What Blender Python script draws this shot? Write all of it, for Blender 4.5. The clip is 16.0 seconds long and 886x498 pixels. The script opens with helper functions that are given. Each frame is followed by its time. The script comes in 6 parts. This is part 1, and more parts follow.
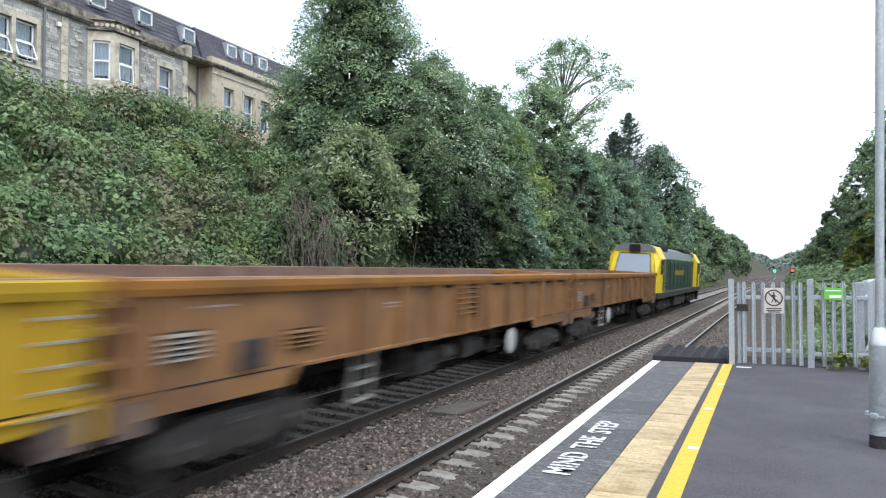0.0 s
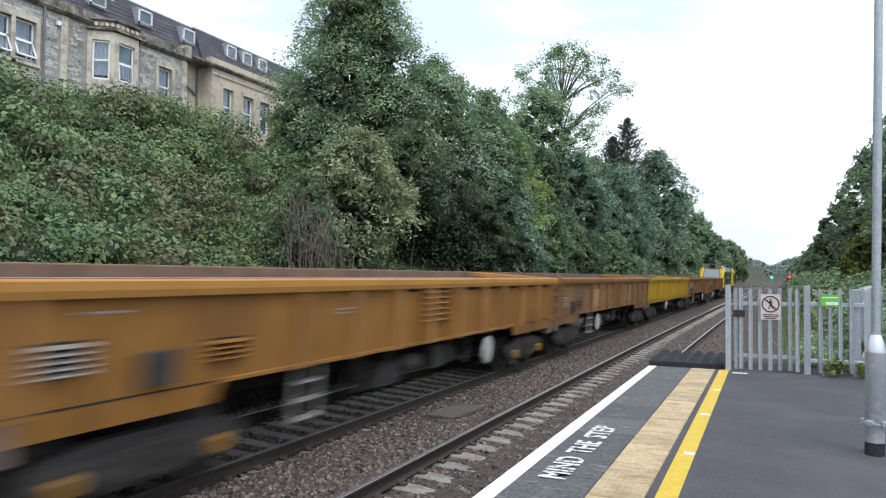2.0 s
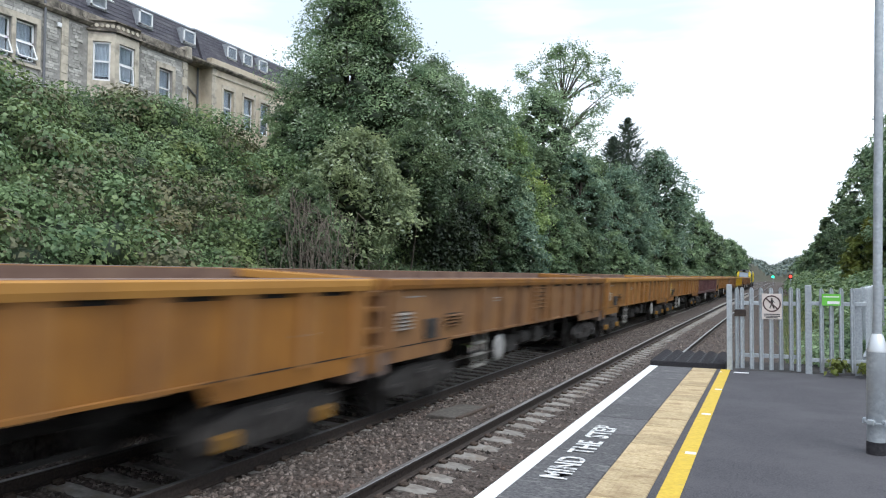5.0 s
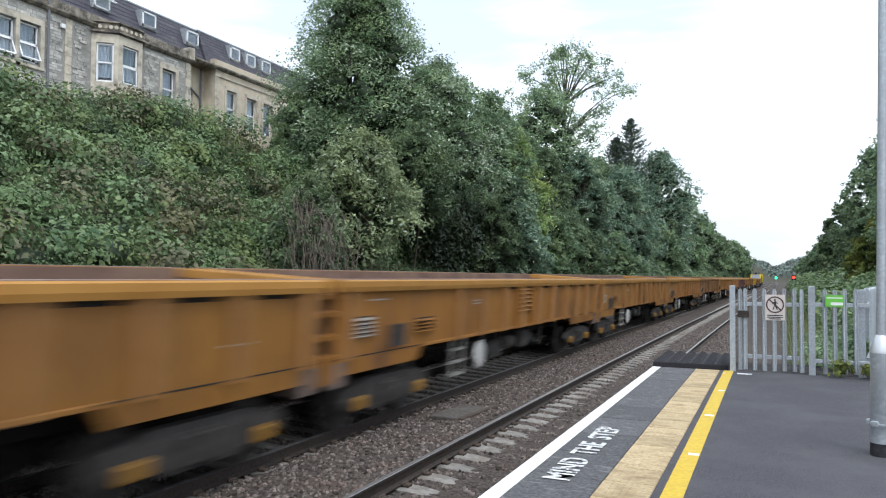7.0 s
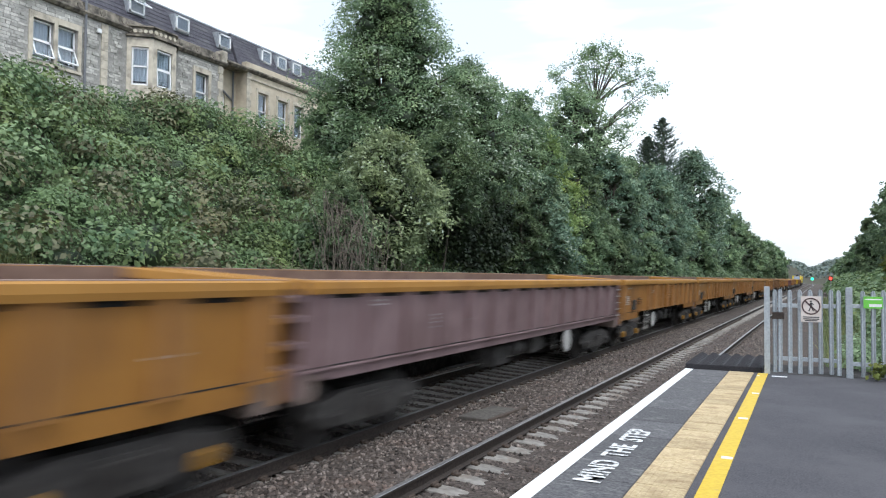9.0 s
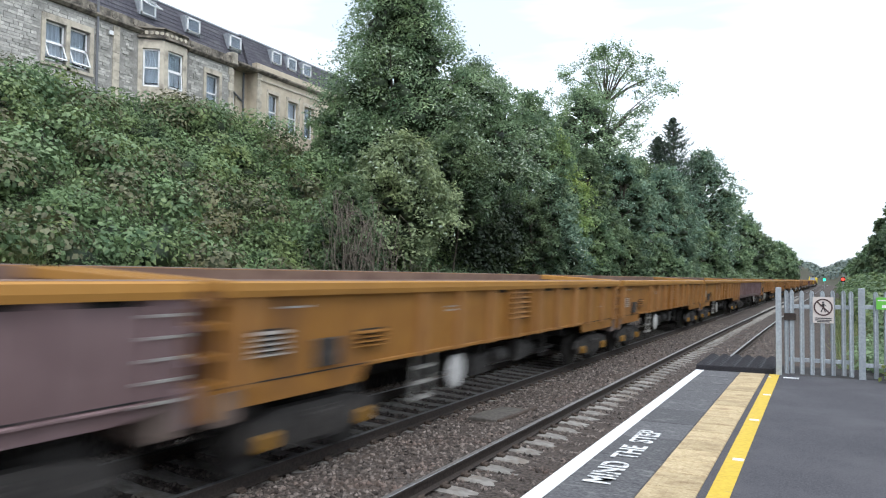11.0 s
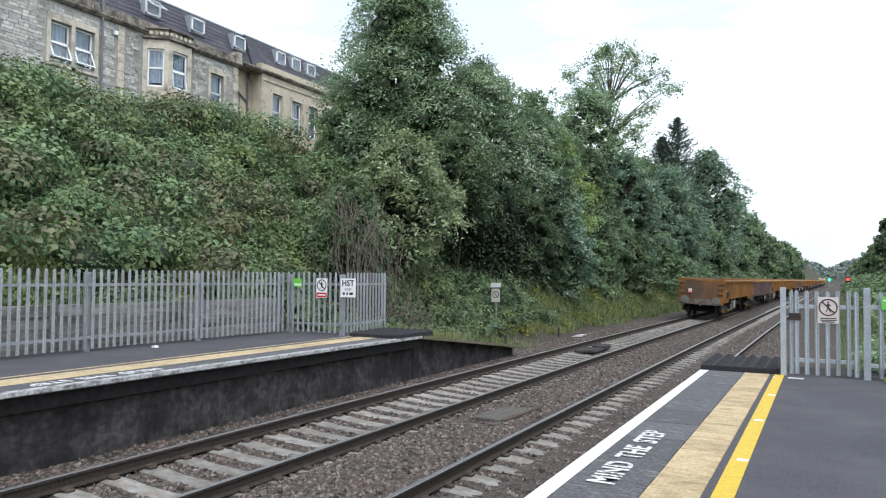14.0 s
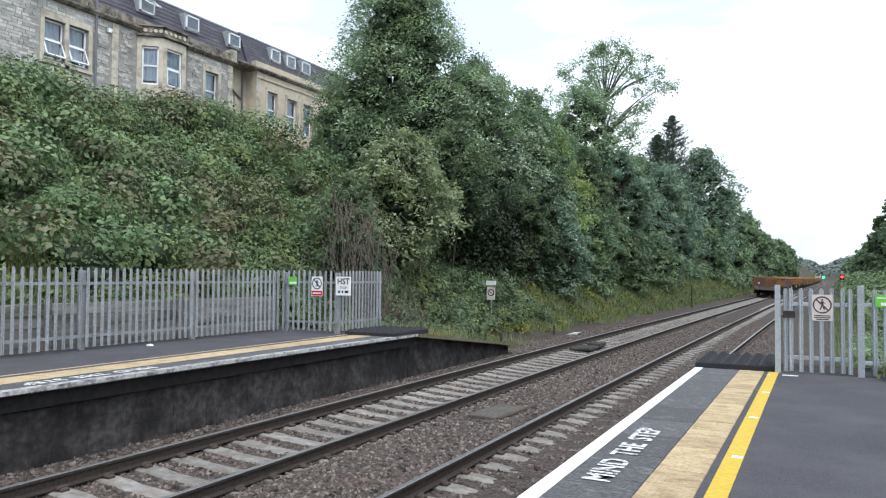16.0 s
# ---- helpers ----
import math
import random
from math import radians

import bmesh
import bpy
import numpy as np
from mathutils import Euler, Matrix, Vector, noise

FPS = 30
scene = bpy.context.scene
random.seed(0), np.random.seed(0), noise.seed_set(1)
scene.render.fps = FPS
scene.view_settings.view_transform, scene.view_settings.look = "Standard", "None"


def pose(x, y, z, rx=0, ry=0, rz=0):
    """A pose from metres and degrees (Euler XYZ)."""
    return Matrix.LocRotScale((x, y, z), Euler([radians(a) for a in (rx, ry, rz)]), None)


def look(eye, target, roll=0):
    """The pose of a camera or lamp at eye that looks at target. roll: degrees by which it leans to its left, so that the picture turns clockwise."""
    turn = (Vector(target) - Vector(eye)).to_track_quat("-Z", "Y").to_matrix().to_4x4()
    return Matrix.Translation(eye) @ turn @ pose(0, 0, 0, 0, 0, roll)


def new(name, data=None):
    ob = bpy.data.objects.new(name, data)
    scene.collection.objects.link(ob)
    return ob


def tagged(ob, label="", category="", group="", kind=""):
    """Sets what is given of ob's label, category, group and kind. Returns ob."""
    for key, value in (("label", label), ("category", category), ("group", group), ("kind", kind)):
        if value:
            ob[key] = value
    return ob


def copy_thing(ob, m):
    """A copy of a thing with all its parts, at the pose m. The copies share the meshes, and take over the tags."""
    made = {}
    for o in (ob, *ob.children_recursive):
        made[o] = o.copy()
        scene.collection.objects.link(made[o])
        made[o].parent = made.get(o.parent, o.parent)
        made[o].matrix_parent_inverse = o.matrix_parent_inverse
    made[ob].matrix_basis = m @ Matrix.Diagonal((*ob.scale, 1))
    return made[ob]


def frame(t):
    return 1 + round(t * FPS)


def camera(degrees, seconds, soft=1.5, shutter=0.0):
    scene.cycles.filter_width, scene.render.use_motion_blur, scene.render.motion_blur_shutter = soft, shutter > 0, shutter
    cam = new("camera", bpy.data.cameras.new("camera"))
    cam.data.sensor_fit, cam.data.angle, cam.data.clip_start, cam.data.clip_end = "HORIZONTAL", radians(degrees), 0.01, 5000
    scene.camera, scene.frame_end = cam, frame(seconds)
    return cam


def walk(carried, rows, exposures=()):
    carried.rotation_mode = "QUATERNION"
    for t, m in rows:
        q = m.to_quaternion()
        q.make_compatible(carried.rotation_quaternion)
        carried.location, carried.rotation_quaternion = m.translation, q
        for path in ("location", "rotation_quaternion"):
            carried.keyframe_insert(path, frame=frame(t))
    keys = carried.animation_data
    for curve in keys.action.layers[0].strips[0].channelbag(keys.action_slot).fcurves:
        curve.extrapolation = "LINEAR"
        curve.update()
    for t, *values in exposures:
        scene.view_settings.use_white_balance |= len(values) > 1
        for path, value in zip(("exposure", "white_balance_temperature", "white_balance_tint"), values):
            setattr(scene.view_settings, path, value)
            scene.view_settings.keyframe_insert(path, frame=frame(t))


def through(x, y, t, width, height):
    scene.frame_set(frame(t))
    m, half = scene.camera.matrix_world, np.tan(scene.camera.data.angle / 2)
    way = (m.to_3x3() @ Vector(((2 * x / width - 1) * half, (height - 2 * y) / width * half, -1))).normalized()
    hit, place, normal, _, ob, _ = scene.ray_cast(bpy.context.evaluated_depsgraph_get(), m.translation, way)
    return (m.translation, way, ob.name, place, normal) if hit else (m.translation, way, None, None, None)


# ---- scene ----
cam = camera(61.51, 16.0, soft=1.15, shutter=0.6)
EYE = 1.3796
# seconds, turn to the left of the track, tilt up, roll, in degrees
TURNS = (
    (0, 23.438, 1.749, -0.033),
    (0.5, 23.263, 1.899, 0.557),
    (1, 23.261, 1.955, 0.532),
    (1.5, 23.260, 1.980, 0.554),
    (2, 23.263, 1.980, 0.548),
    (2.5, 23.266, 1.975, 0.539),
    (3, 23.253, 1.977, 0.538),
    (3.5, 23.270, 1.972, 0.534),
    (4, 23.283, 1.962, 0.426),
    (6.5, 23.426, 2.079, 0.411),
    (7, 23.537, 2.071, 0.419),
    (7.5, 23.643, 2.091, 0.391),
    (8, 24.528, 2.097, 0.435),
    (8.5, 25.296, 2.103, 0.476),
    (9, 25.808, 2.096, 0.485),
    (11.5, 26.611, 2.128, 0.523),
    (12, 26.684, 2.119, 0.522),
    (12.5, 26.745, 2.129, 0.546),
    (13, 26.787, 2.122, 0.552),
    (13.5, 26.820, 2.123, 0.540),
    (14, 26.856, 2.117, 0.555),
    (14.5, 26.864, 2.106, 0.528),
    (15, 26.729, 2.112, 0.547),
    (15.5, 26.573, 2.025, 0.495),
    (16, 26.497, 1.970, 0.489),
)


def aim(yaw, tilt, roll):
    return pose(0, 0, EYE, 0, 0, yaw) @ pose(0, 0, 0, 90 + tilt) @ pose(0, 0, 0, 0, 0, roll)


walk(cam, [(t, aim(a, b, c)) for t, a, b, c in TURNS], exposures=((0, 0.62, 6050, 8), (0.5, 0.40, 6050, 8), (1.0, 0.32, 6050, 8), (8, 0.36, 6050, 8), (9, 0.42, 6050, 8), (16, 0.40, 6050, 8)))

# ---- world and sun ----
world = bpy.data.worlds.new("sky")
scene.world = world
world.use_nodes = True
wn = world.node_tree.nodes
wl = world.node_tree.links
wn.clear()
SUN_H, SUN_A = 56.0, 132.0
sky = wn.new("ShaderNodeTexSky")
sky.sky_type = "NISHITA"
sky.sun_disc = False
sky.sun_elevation = radians(SUN_H)
sky.sun_rotation = radians(SUN_A)
sky.dust_density = 3.0
coord = wn.new("ShaderNodeTexCoord")
stretch = wn.new("ShaderNodeMapping")
stretch.inputs["Scale"].default_value = (1.4, 1.4, 8.0)
stretch.inputs["Location"].default_value = (0.9, 0.3, 0.6)
cloud = wn.new("ShaderNodeTexNoise")
cloud.inputs["Scale"].default_value = 1.5
cloud.inputs["Detail"].default_value = 5.0
cloud.inputs["Roughness"].default_value = 0.5
ramp = wn.new("ShaderNodeValToRGB")
ramp.color_ramp.elements[0].position, ramp.color_ramp.elements[0].color = 0.40, (0.48, 0.48, 0.48, 1)
ramp.color_ramp.elements[1].position, ramp.color_ramp.elements[1].color = 0.64, (1, 1, 1, 1)
gain = wn.new("ShaderNodeVectorMath")
gain.operation = "SCALE"
gain.inputs["Scale"].default_value = 0.125
mixc = wn.new("ShaderNodeMix")
mixc.data_type = "RGBA"
mixc.inputs["B"].default_value = (1.05, 1.09, 1.13, 1)
back = wn.new("ShaderNodeBackground")
back.inputs["Strength"].default_value = 1.2
out = wn.new("ShaderNodeOutputWorld")
wl.new(coord.outputs["Generated"], stretch.inputs["Vector"])
wl.new(stretch.outputs["Vector"], cloud.inputs["Vector"])
wl.new(cloud.outputs["Fac"], ramp.inputs["Fac"])
wl.new(sky.outputs["Color"], gain.inputs[0])
wl.new(ramp.outputs["Color"], mixc.inputs["Factor"])
wl.new(gain.outputs["Vector"], mixc.inputs["A"])
wl.new(mixc.outputs["Result"], back.inputs["Color"])
wl.new(back.outputs["Background"], out.inputs["Surface"])
lamp = bpy.data.lights.new("sun", "SUN")
lamp.energy, lamp.angle, lamp.color = 1.05, radians(22), (1.0, 0.97, 0.93)
sun = new("sun", lamp)
az = radians(SUN_A)
sun.matrix_world = look((0, 0, 60), (-math.sin(az) * 60, -math.cos(az) * 60, 60 - 60 * math.tan(radians(SUN_H))))

# ---- materials ----
def surf(name, col, col2, scale=20.0, rough=0.85, bump=0.3, metal=0.0, stain=None, stain_scale=1.5, stain_lo=0.5, stain_hi=0.7,
         vary=0.0, island=0.0, dist=0.01, stretch=(1, 1, 1), spec=0.3, running=False):
    """A rough procedural surface: two colours in a fine grain, a broad stain, and relief; running: unbroken from piece to piece."""
    m = bpy.data.materials.new(name)
    m.use_nodes = True
    n, l = m.node_tree.nodes, m.node_tree.links
    b = n["Principled BSDF"]
    b.inputs["Roughness"].default_value = rough
    b.inputs["Metallic"].default_value = metal
    b.inputs["Specular IOR Level"].default_value = spec
    tc = n.new("ShaderNodeTexCoord")
    info = n.new("ShaderNodeObjectInfo")
    add = n.new("ShaderNodeVectorMath")
    add.operation = "MULTIPLY_ADD"
    comb = n.new("ShaderNodeCombineXYZ")
    for i in range(3):
        l.new(info.outputs["Random"], comb.inputs[i])
    add.inputs[1].default_value = (37.0, 53.0, 71.0)
    l.new(comb.outputs[0], add.inputs[0])
    l.new(tc.outputs["Object"], add.inputs[2])
    mp = n.new("ShaderNodeMapping")
    mp.inputs["Scale"].default_value = stretch
    l.new(n.new("ShaderNodeNewGeometry").outputs["Position"] if running else add.outputs[0], mp.inputs["Vector"])
    fine = n.new("ShaderNodeTexNoise")
    fine.inputs["Scale"].default_value, fine.inputs["Detail"].default_value = scale, 6.0
    l.new(mp.outputs[0], fine.inputs["Vector"])
    r = n.new("ShaderNodeMapRange")
    r.inputs["From Min"].default_value, r.inputs["From Max"].default_value = 0.32, 0.68
    l.new(fine.outputs["Fac"], r.inputs["Value"])
    mix = n.new("ShaderNodeMix")
    mix.data_type = "RGBA"
    mix.inputs["A"].default_value, mix.inputs["B"].default_value = (*col, 1), (*col2, 1)
    l.new(r.outputs[0], mix.inputs["Factor"])
    last = mix.outputs["Result"]
    if stain:
        broad = n.new("ShaderNodeTexNoise")
        broad.inputs["Scale"].default_value, broad.inputs["Detail"].default_value = stain_scale, 8.0
        broad.inputs["Roughness"].default_value = 0.65
        l.new(mp.outputs[0], broad.inputs["Vector"])
        r2 = n.new("ShaderNodeMapRange")
        r2.inputs["From Min"].default_value, r2.inputs["From Max"].default_value = stain_lo, stain_hi
        l.new(broad.outputs["Fac"], r2.inputs["Value"])
        m2 = n.new("ShaderNodeMix")
        m2.data_type = "RGBA"
        m2.inputs["B"].default_value = (*stain, 1)
        l.new(last, m2.inputs["A"])
        l.new(r2.outputs[0], m2.inputs["Factor"])
        last = m2.outputs["Result"]
    for source, amount in ((info.outputs["Random"], vary), ("island", island)):
        if amount:
            if source == "island":
                source = n.new("ShaderNodeNewGeometry").outputs["Random Per Island"]
            r3 = n.new("ShaderNodeMapRange")
            r3.inputs["To Min"].default_value, r3.inputs["To Max"].default_value = 1 - amount, 1 + amount
            l.new(source, r3.inputs["Value"])
            hs = n.new("ShaderNodeVectorMath")
            hs.operation = "SCALE"
            l.new(last, hs.inputs[0])
            l.new(r3.outputs[0], hs.inputs["Scale"])
            last = hs.outputs[0]
    l.new(last, b.inputs["Base Color"])
    if bump:
        bp = n.new("ShaderNodeBump")
        bp.inputs["Strength"].default_value, bp.inputs["Distance"].default_value = bump, dist
        l.new(fine.outputs["Fac"], bp.inputs["Height"])
        l.new(bp.outputs[0], b.inputs["Normal"])
    return m


def leafy(name, dark, light, vary=0.45, through=0.25, patch=0.7, olive=None, gloss=0.46):
    """Leaves: each its own tone in broad patches of two hues, with a waxy sheen and a little light passing through."""
    m = bpy.data.materials.new(name)
    m.use_nodes = True
    n, l = m.node_tree.nodes, m.node_tree.links
    b = n["Principled BSDF"]
    b.inputs["Roughness"].default_value = gloss
    b.inputs["Specular IOR Level"].default_value = 0.26
    geo = n.new("ShaderNodeNewGeometry")
    tc = n.new("ShaderNodeTexCoord")
    broad = n.new("ShaderNodeTexNoise")
    broad.inputs["Scale"].default_value, broad.inputs["Detail"].default_value = patch * 1.7, 4.0
    l.new(tc.outputs["Object"], broad.inputs["Vector"])
    s = n.new("ShaderNodeMath")
    s.operation = "MULTIPLY_ADD"
    s.inputs[1].default_value, s.inputs[2].default_value = vary * 0.75, 0.0
    l.new(geo.outputs["Random Per Island"], s.inputs[0])
    a = n.new("ShaderNodeMath")
    a.operation = "MULTIPLY_ADD"
    a.inputs[1].default_value = 2.1
    l.new(broad.outputs["Fac"], a.inputs[0])
    l.new(s.outputs[0], a.inputs[2])
    r = n.new("ShaderNodeMapRange")
    r.inputs["From Min"].default_value, r.inputs["From Max"].default_value = 0.82, 1.62
    l.new(a.outputs[0], r.inputs["Value"])
    mix = n.new("ShaderNodeMix")
    mix.data_type = "RGBA"
    mix.inputs["A"].default_value, mix.inputs["B"].default_value = (*dark, 1), (*light, 1)
    l.new(r.outputs[0], mix.inputs["Factor"])
    hue = n.new("ShaderNodeTexNoise")
    hue.inputs["Scale"].default_value, hue.inputs["Detail"].default_value = patch * 0.8, 3.0
    shift = n.new("ShaderNodeVectorMath")
    shift.operation = "ADD"
    shift.inputs[1].default_value = (17.0, 5.0, 31.0)
    l.new(tc.outputs["Object"], shift.inputs[0])
    l.new(shift.outputs[0], hue.inputs["Vector"])
    hr = n.new("ShaderNodeMapRange")
    hr.inputs["From Min"].default_value, hr.inputs["From Max"].default_value = 0.47, 0.66
    hr.inputs["To Max"].default_value = 0.85
    l.new(hue.outputs["Fac"], hr.inputs["Value"])
    tint = n.new("ShaderNodeMix")
    tint.data_type = "RGBA"
    tint.blend_type = "MULTIPLY"
    tint.inputs["B"].default_value = (*(olive or (1.05, 0.92, 0.62)), 1)
    l.new(hr.outputs[0], tint.inputs["Factor"])
    l.new(mix.outputs["Result"], tint.inputs["A"])
    last = tint.outputs["Result"]
    l.new(last, b.inputs["Base Color"])
    tr = n.new("ShaderNodeBsdfTranslucent")
    l.new(last, tr.inputs["Color"])
    ms = n.new("ShaderNodeMixShader")
    ms.inputs[0].default_value = through
    l.new(b.outputs[0], ms.inputs[1])
    l.new(tr.outputs[0], ms.inputs[2])
    l.new(ms.outputs[0], n["Material Output"].inputs["Surface"])
    return m


def plain(name, col, rough=0.5, metal=0.0, glow=0.0):
    m = bpy.data.materials.new(name)
    m.use_nodes = True
    b = m.node_tree.nodes["Principled BSDF"]
    b.inputs["Base Color"].default_value = (*col, 1)
    b.inputs["Roughness"].default_value = rough
    b.inputs["Metallic"].default_value = metal
    if glow:
        b.inputs["Emission Color"].default_value = (*col, 1)
        b.inputs["Emission Strength"].default_value = glow
    return m


M_BALLAST = surf("ballast", (0.030, 0.024, 0.021), (0.120, 0.097, 0.084), 22, 0.95, 0.9, stain=(0.10, 0.075, 0.06), stain_scale=0.6, dist=0.03)
M_STONE = surf("ballast_stone", (0.062, 0.050, 0.043), (0.205, 0.174, 0.155), 9, 0.95, 0.3, island=0.75, stain=(0.12, 0.085, 0.07), stain_scale=0.9)
M_EARTH = surf("earth", (0.040, 0.036, 0.026), (0.090, 0.082, 0.055), 5, 0.95, 0.6, stain=(0.045, 0.065, 0.022), stain_scale=0.3, dist=0.05)
M_SLEEPER = surf("sleeper_concrete", (0.175, 0.162, 0.146), (0.310, 0.292, 0.266), 9, 0.9, 0.3, stain=(0.17, 0.135, 0.105), stain_scale=3, vary=0.16)
M_RAIL = surf("rail_rust", (0.030, 0.024, 0.022), (0.062, 0.048, 0.040), 30, 0.75, 0.3, 0.2)
M_RAILTOP = surf("rail_shine", (0.22, 0.21, 0.205), (0.33, 0.325, 0.32), 25, 0.42, 0.05, 0.8)
M_CLIP = surf("rail_clip_rust", (0.05, 0.038, 0.03), (0.09, 0.065, 0.05), 40, 0.8, 0.2)
M_TARMAC = surf("platform_tarmac", (0.040, 0.038, 0.044), (0.100, 0.096, 0.106), 85, 0.9, 0.5, stain=(0.098, 0.094, 0.102), stain_scale=1.3, stain_lo=0.45, stain_hi=0.75, dist=0.004)
M_COPING = surf("coping_slab", (0.052, 0.050, 0.056), (0.150, 0.146, 0.148), 42, 0.85, 0.5, stain=(0.20, 0.197, 0.19), stain_scale=7, stain_lo=0.56, stain_hi=0.68, vary=0.14, dist=0.004, stretch=(1, 1.7, 1))
M_TACTILE = surf("tactile_slab", (0.40, 0.305, 0.165), (0.58, 0.465, 0.295), 30, 0.9, 0.5, stain=(0.29, 0.205, 0.115), stain_scale=4, stain_lo=0.47, vary=0.10, dist=0.006, stretch=(1, 2.2, 1))
M_WHITE = surf("white_line_paint", (0.72, 0.72, 0.72), (0.84, 0.84, 0.84), 30, 0.6, 0.1, stain=(0.50, 0.50, 0.49), stain_scale=7, stain_lo=0.62, stain_hi=0.74)
M_WORN = surf("worn_white_paint", (0.30, 0.295, 0.29), (0.56, 0.55, 0.54), 22, 0.8, 0.2, stain=(0.13, 0.125, 0.12), stain_scale=6, stain_lo=0.48, stain_hi=0.62)
M_LETTER = surf("worn_letter_paint", (0.62, 0.62, 0.61), (0.76, 0.76, 0.75), 30, 0.7, 0.1, stain=(0.16, 0.155, 0.155), stain_scale=16, stain_lo=0.52, stain_hi=0.60)
M_YELLOW = surf("yellow_line_paint", (0.54, 0.365, 0.028), (0.66, 0.46, 0.042), 30, 0.6, 0.1, stain=(0.45, 0.32, 0.08), stain_scale=6, stain_lo=0.6)
M_WALL = surf("platform_wall", (0.034, 0.031, 0.031), (0.100, 0.092, 0.088), 9, 0.95, 0.9, stain=(0.022, 0.020, 0.020), stain_scale=1.6, stain_lo=0.40, stain_hi=0.60, dist=0.04, vary=0.05, running=True)
M_SOFFITSHADE = surf("shaded_coping_underside", (0.010, 0.009, 0.009), (0.022, 0.020, 0.019), 12, 0.95, 0.4)
M_RUBBER = surf("black_rubber", (0.018, 0.017, 0.020), (0.040, 0.038, 0.042), 40, 0.8, 0.3)
M_GALV = surf("galvanised_steel", (0.33, 0.36, 0.39), (0.46, 0.49, 0.515), 35, 0.5, 0.08, 0.45, stain=(0.34, 0.36, 0.385), stain_scale=3, vary=0.10)
M_GALVW = surf("weathered_galvanised_steel", (0.25, 0.265, 0.28), (0.38, 0.395, 0.41), 30, 0.6, 0.1, 0.3, stain=(0.24, 0.245, 0.25), stain_scale=3, vary=0.14)
M_SIGNW = plain("sign_white", (0.80, 0.80, 0.80), 0.45)
M_SIGNB = plain("sign_black", (0.02, 0.02, 0.022), 0.5)
M_SIGNR = plain("sign_red", (0.55, 0.03, 0.03), 0.45)
M_SIGNG = plain("sign_green", (0.16, 0.52, 0.06), 0.45)


# ---- mesh helpers ----
class Solid:
    """Collects simple solids into one mesh."""

    def __init__(self):
        self.v, self.f, self.s, self.sharp = [], [], [], []

    def add(self, v, f, slot=0):
        k = len(self.v)
        self.v += [tuple(p) for p in v]
        self.f += [tuple(i + k for i in q) for q in f]
        self.s += [slot] * len(f)
        return self

    def box(self, x0, x1, y0, y1, z0, z1, slot=0, m=None, ch=0.0):
        if ch:
            v = []
            for z, i in ((z0, 0), (z1 - ch, 0), (z1, ch)):
                v += [(x0 + i, y0 + i, z), (x1 - i, y0 + i, z), (x1 - i, y1 - i, z), (x0 + i, y1 - i, z)]
            f = [(3, 2, 1, 0), (8, 9, 10, 11)]
            for k in (0, 4):
                f += [(k + a, k + (a + 1) % 4, k + 4 + (a + 1) % 4, k + 4 + a) for a in range(4)]
        else:
            v = [(x, y, z) for z in (z0, z1) for x, y in ((x0, y0), (x1, y0), (x1, y1), (x0, y1))]
            f = [(3, 2, 1, 0), (4, 5, 6, 7), (0, 1, 5, 4), (1, 2, 6, 5), (2, 3, 7, 6), (3, 0, 4, 7)]
        if m is not None:
            v = [m @ Vector(p) for p in v]
        return self.add(v, f, slot)

    def prism(self, outline, axis, a, b, slot=0, m=None):
        """An outline (two coordinates each) drawn out along an axis from a to b."""
        n = len(outline)
        put = {"x": lambda p, t: (t, p[0], p[1]), "y": lambda p, t: (p[0], t, p[1]), "z": lambda p, t: (p[0], p[1], t)}[axis]
        v = [put(p, a) for p in outline] + [put(p, b) for p in outline]
        f = [(i, (i + 1) % n, n + (i + 1) % n, n + i) for i in range(n)] + [tuple(range(n))[::-1], tuple(range(n, 2 * n))]
        if m is not None:
            v = [m @ Vector(p) for p in v]
        return self.add(v, f, slot)

    def lathe(self, rings, n=16, m=None, slot=0, axis="z"):
        """Rings of (radius, height) round an axis, closed at both ends."""
        v = []
        for r, h in rings:
            for i in range(n):
                c, s = r * math.cos(2 * math.pi * i / n), r * math.sin(2 * math.pi * i / n)
                v.append({"z": (c, s, h), "x": (h, c, s), "y": (c, h, s)}[axis])
        f = [(k * n + i, k * n + (i + 1) % n, (k + 1) * n + (i + 1) % n, (k + 1) * n + i) for k in range(len(rings) - 1) for i in range(n)]
        e = (len(rings) - 1) * n
        f += [tuple(range(n))[::-1], tuple(range(e, e + n))]
        if m is not None:
            v = [m @ Vector(p) for p in v]
        return self.add(v, f, slot)

    def rod(self, a, b, r0, r1=None, n=7, slot=0):
        a, b = Vector(a), Vector(b)
        d = b - a
        m = Matrix.Translation(a) @ d.to_track_quat("Z", "Y").to_matrix().to_4x4()
        return self.lathe([(r0, 0), (r0 if r1 is None else r1, d.length)], n, m, slot)

    def mesh(self, name, mats, smooth=False):
        me = bpy.data.meshes.new(name)
        me.from_pydata(self.v, [], self.f)
        for q in mats if isinstance(mats, (list, tuple)) else [mats]:
            me.materials.append(q)
        me.polygons.foreach_set("material_index", self.s)
        bm = bmesh.new()
        bm.from_mesh(me)
        bmesh.ops.recalc_face_normals(bm, faces=bm.faces)
        bm.to_mesh(me)
        bm.free()
        if smooth:
            me.polygons.foreach_set("use_smooth", [True] * len(me.polygons))
            me.set_sharp_from_angle(angle=radians(38))
        return me


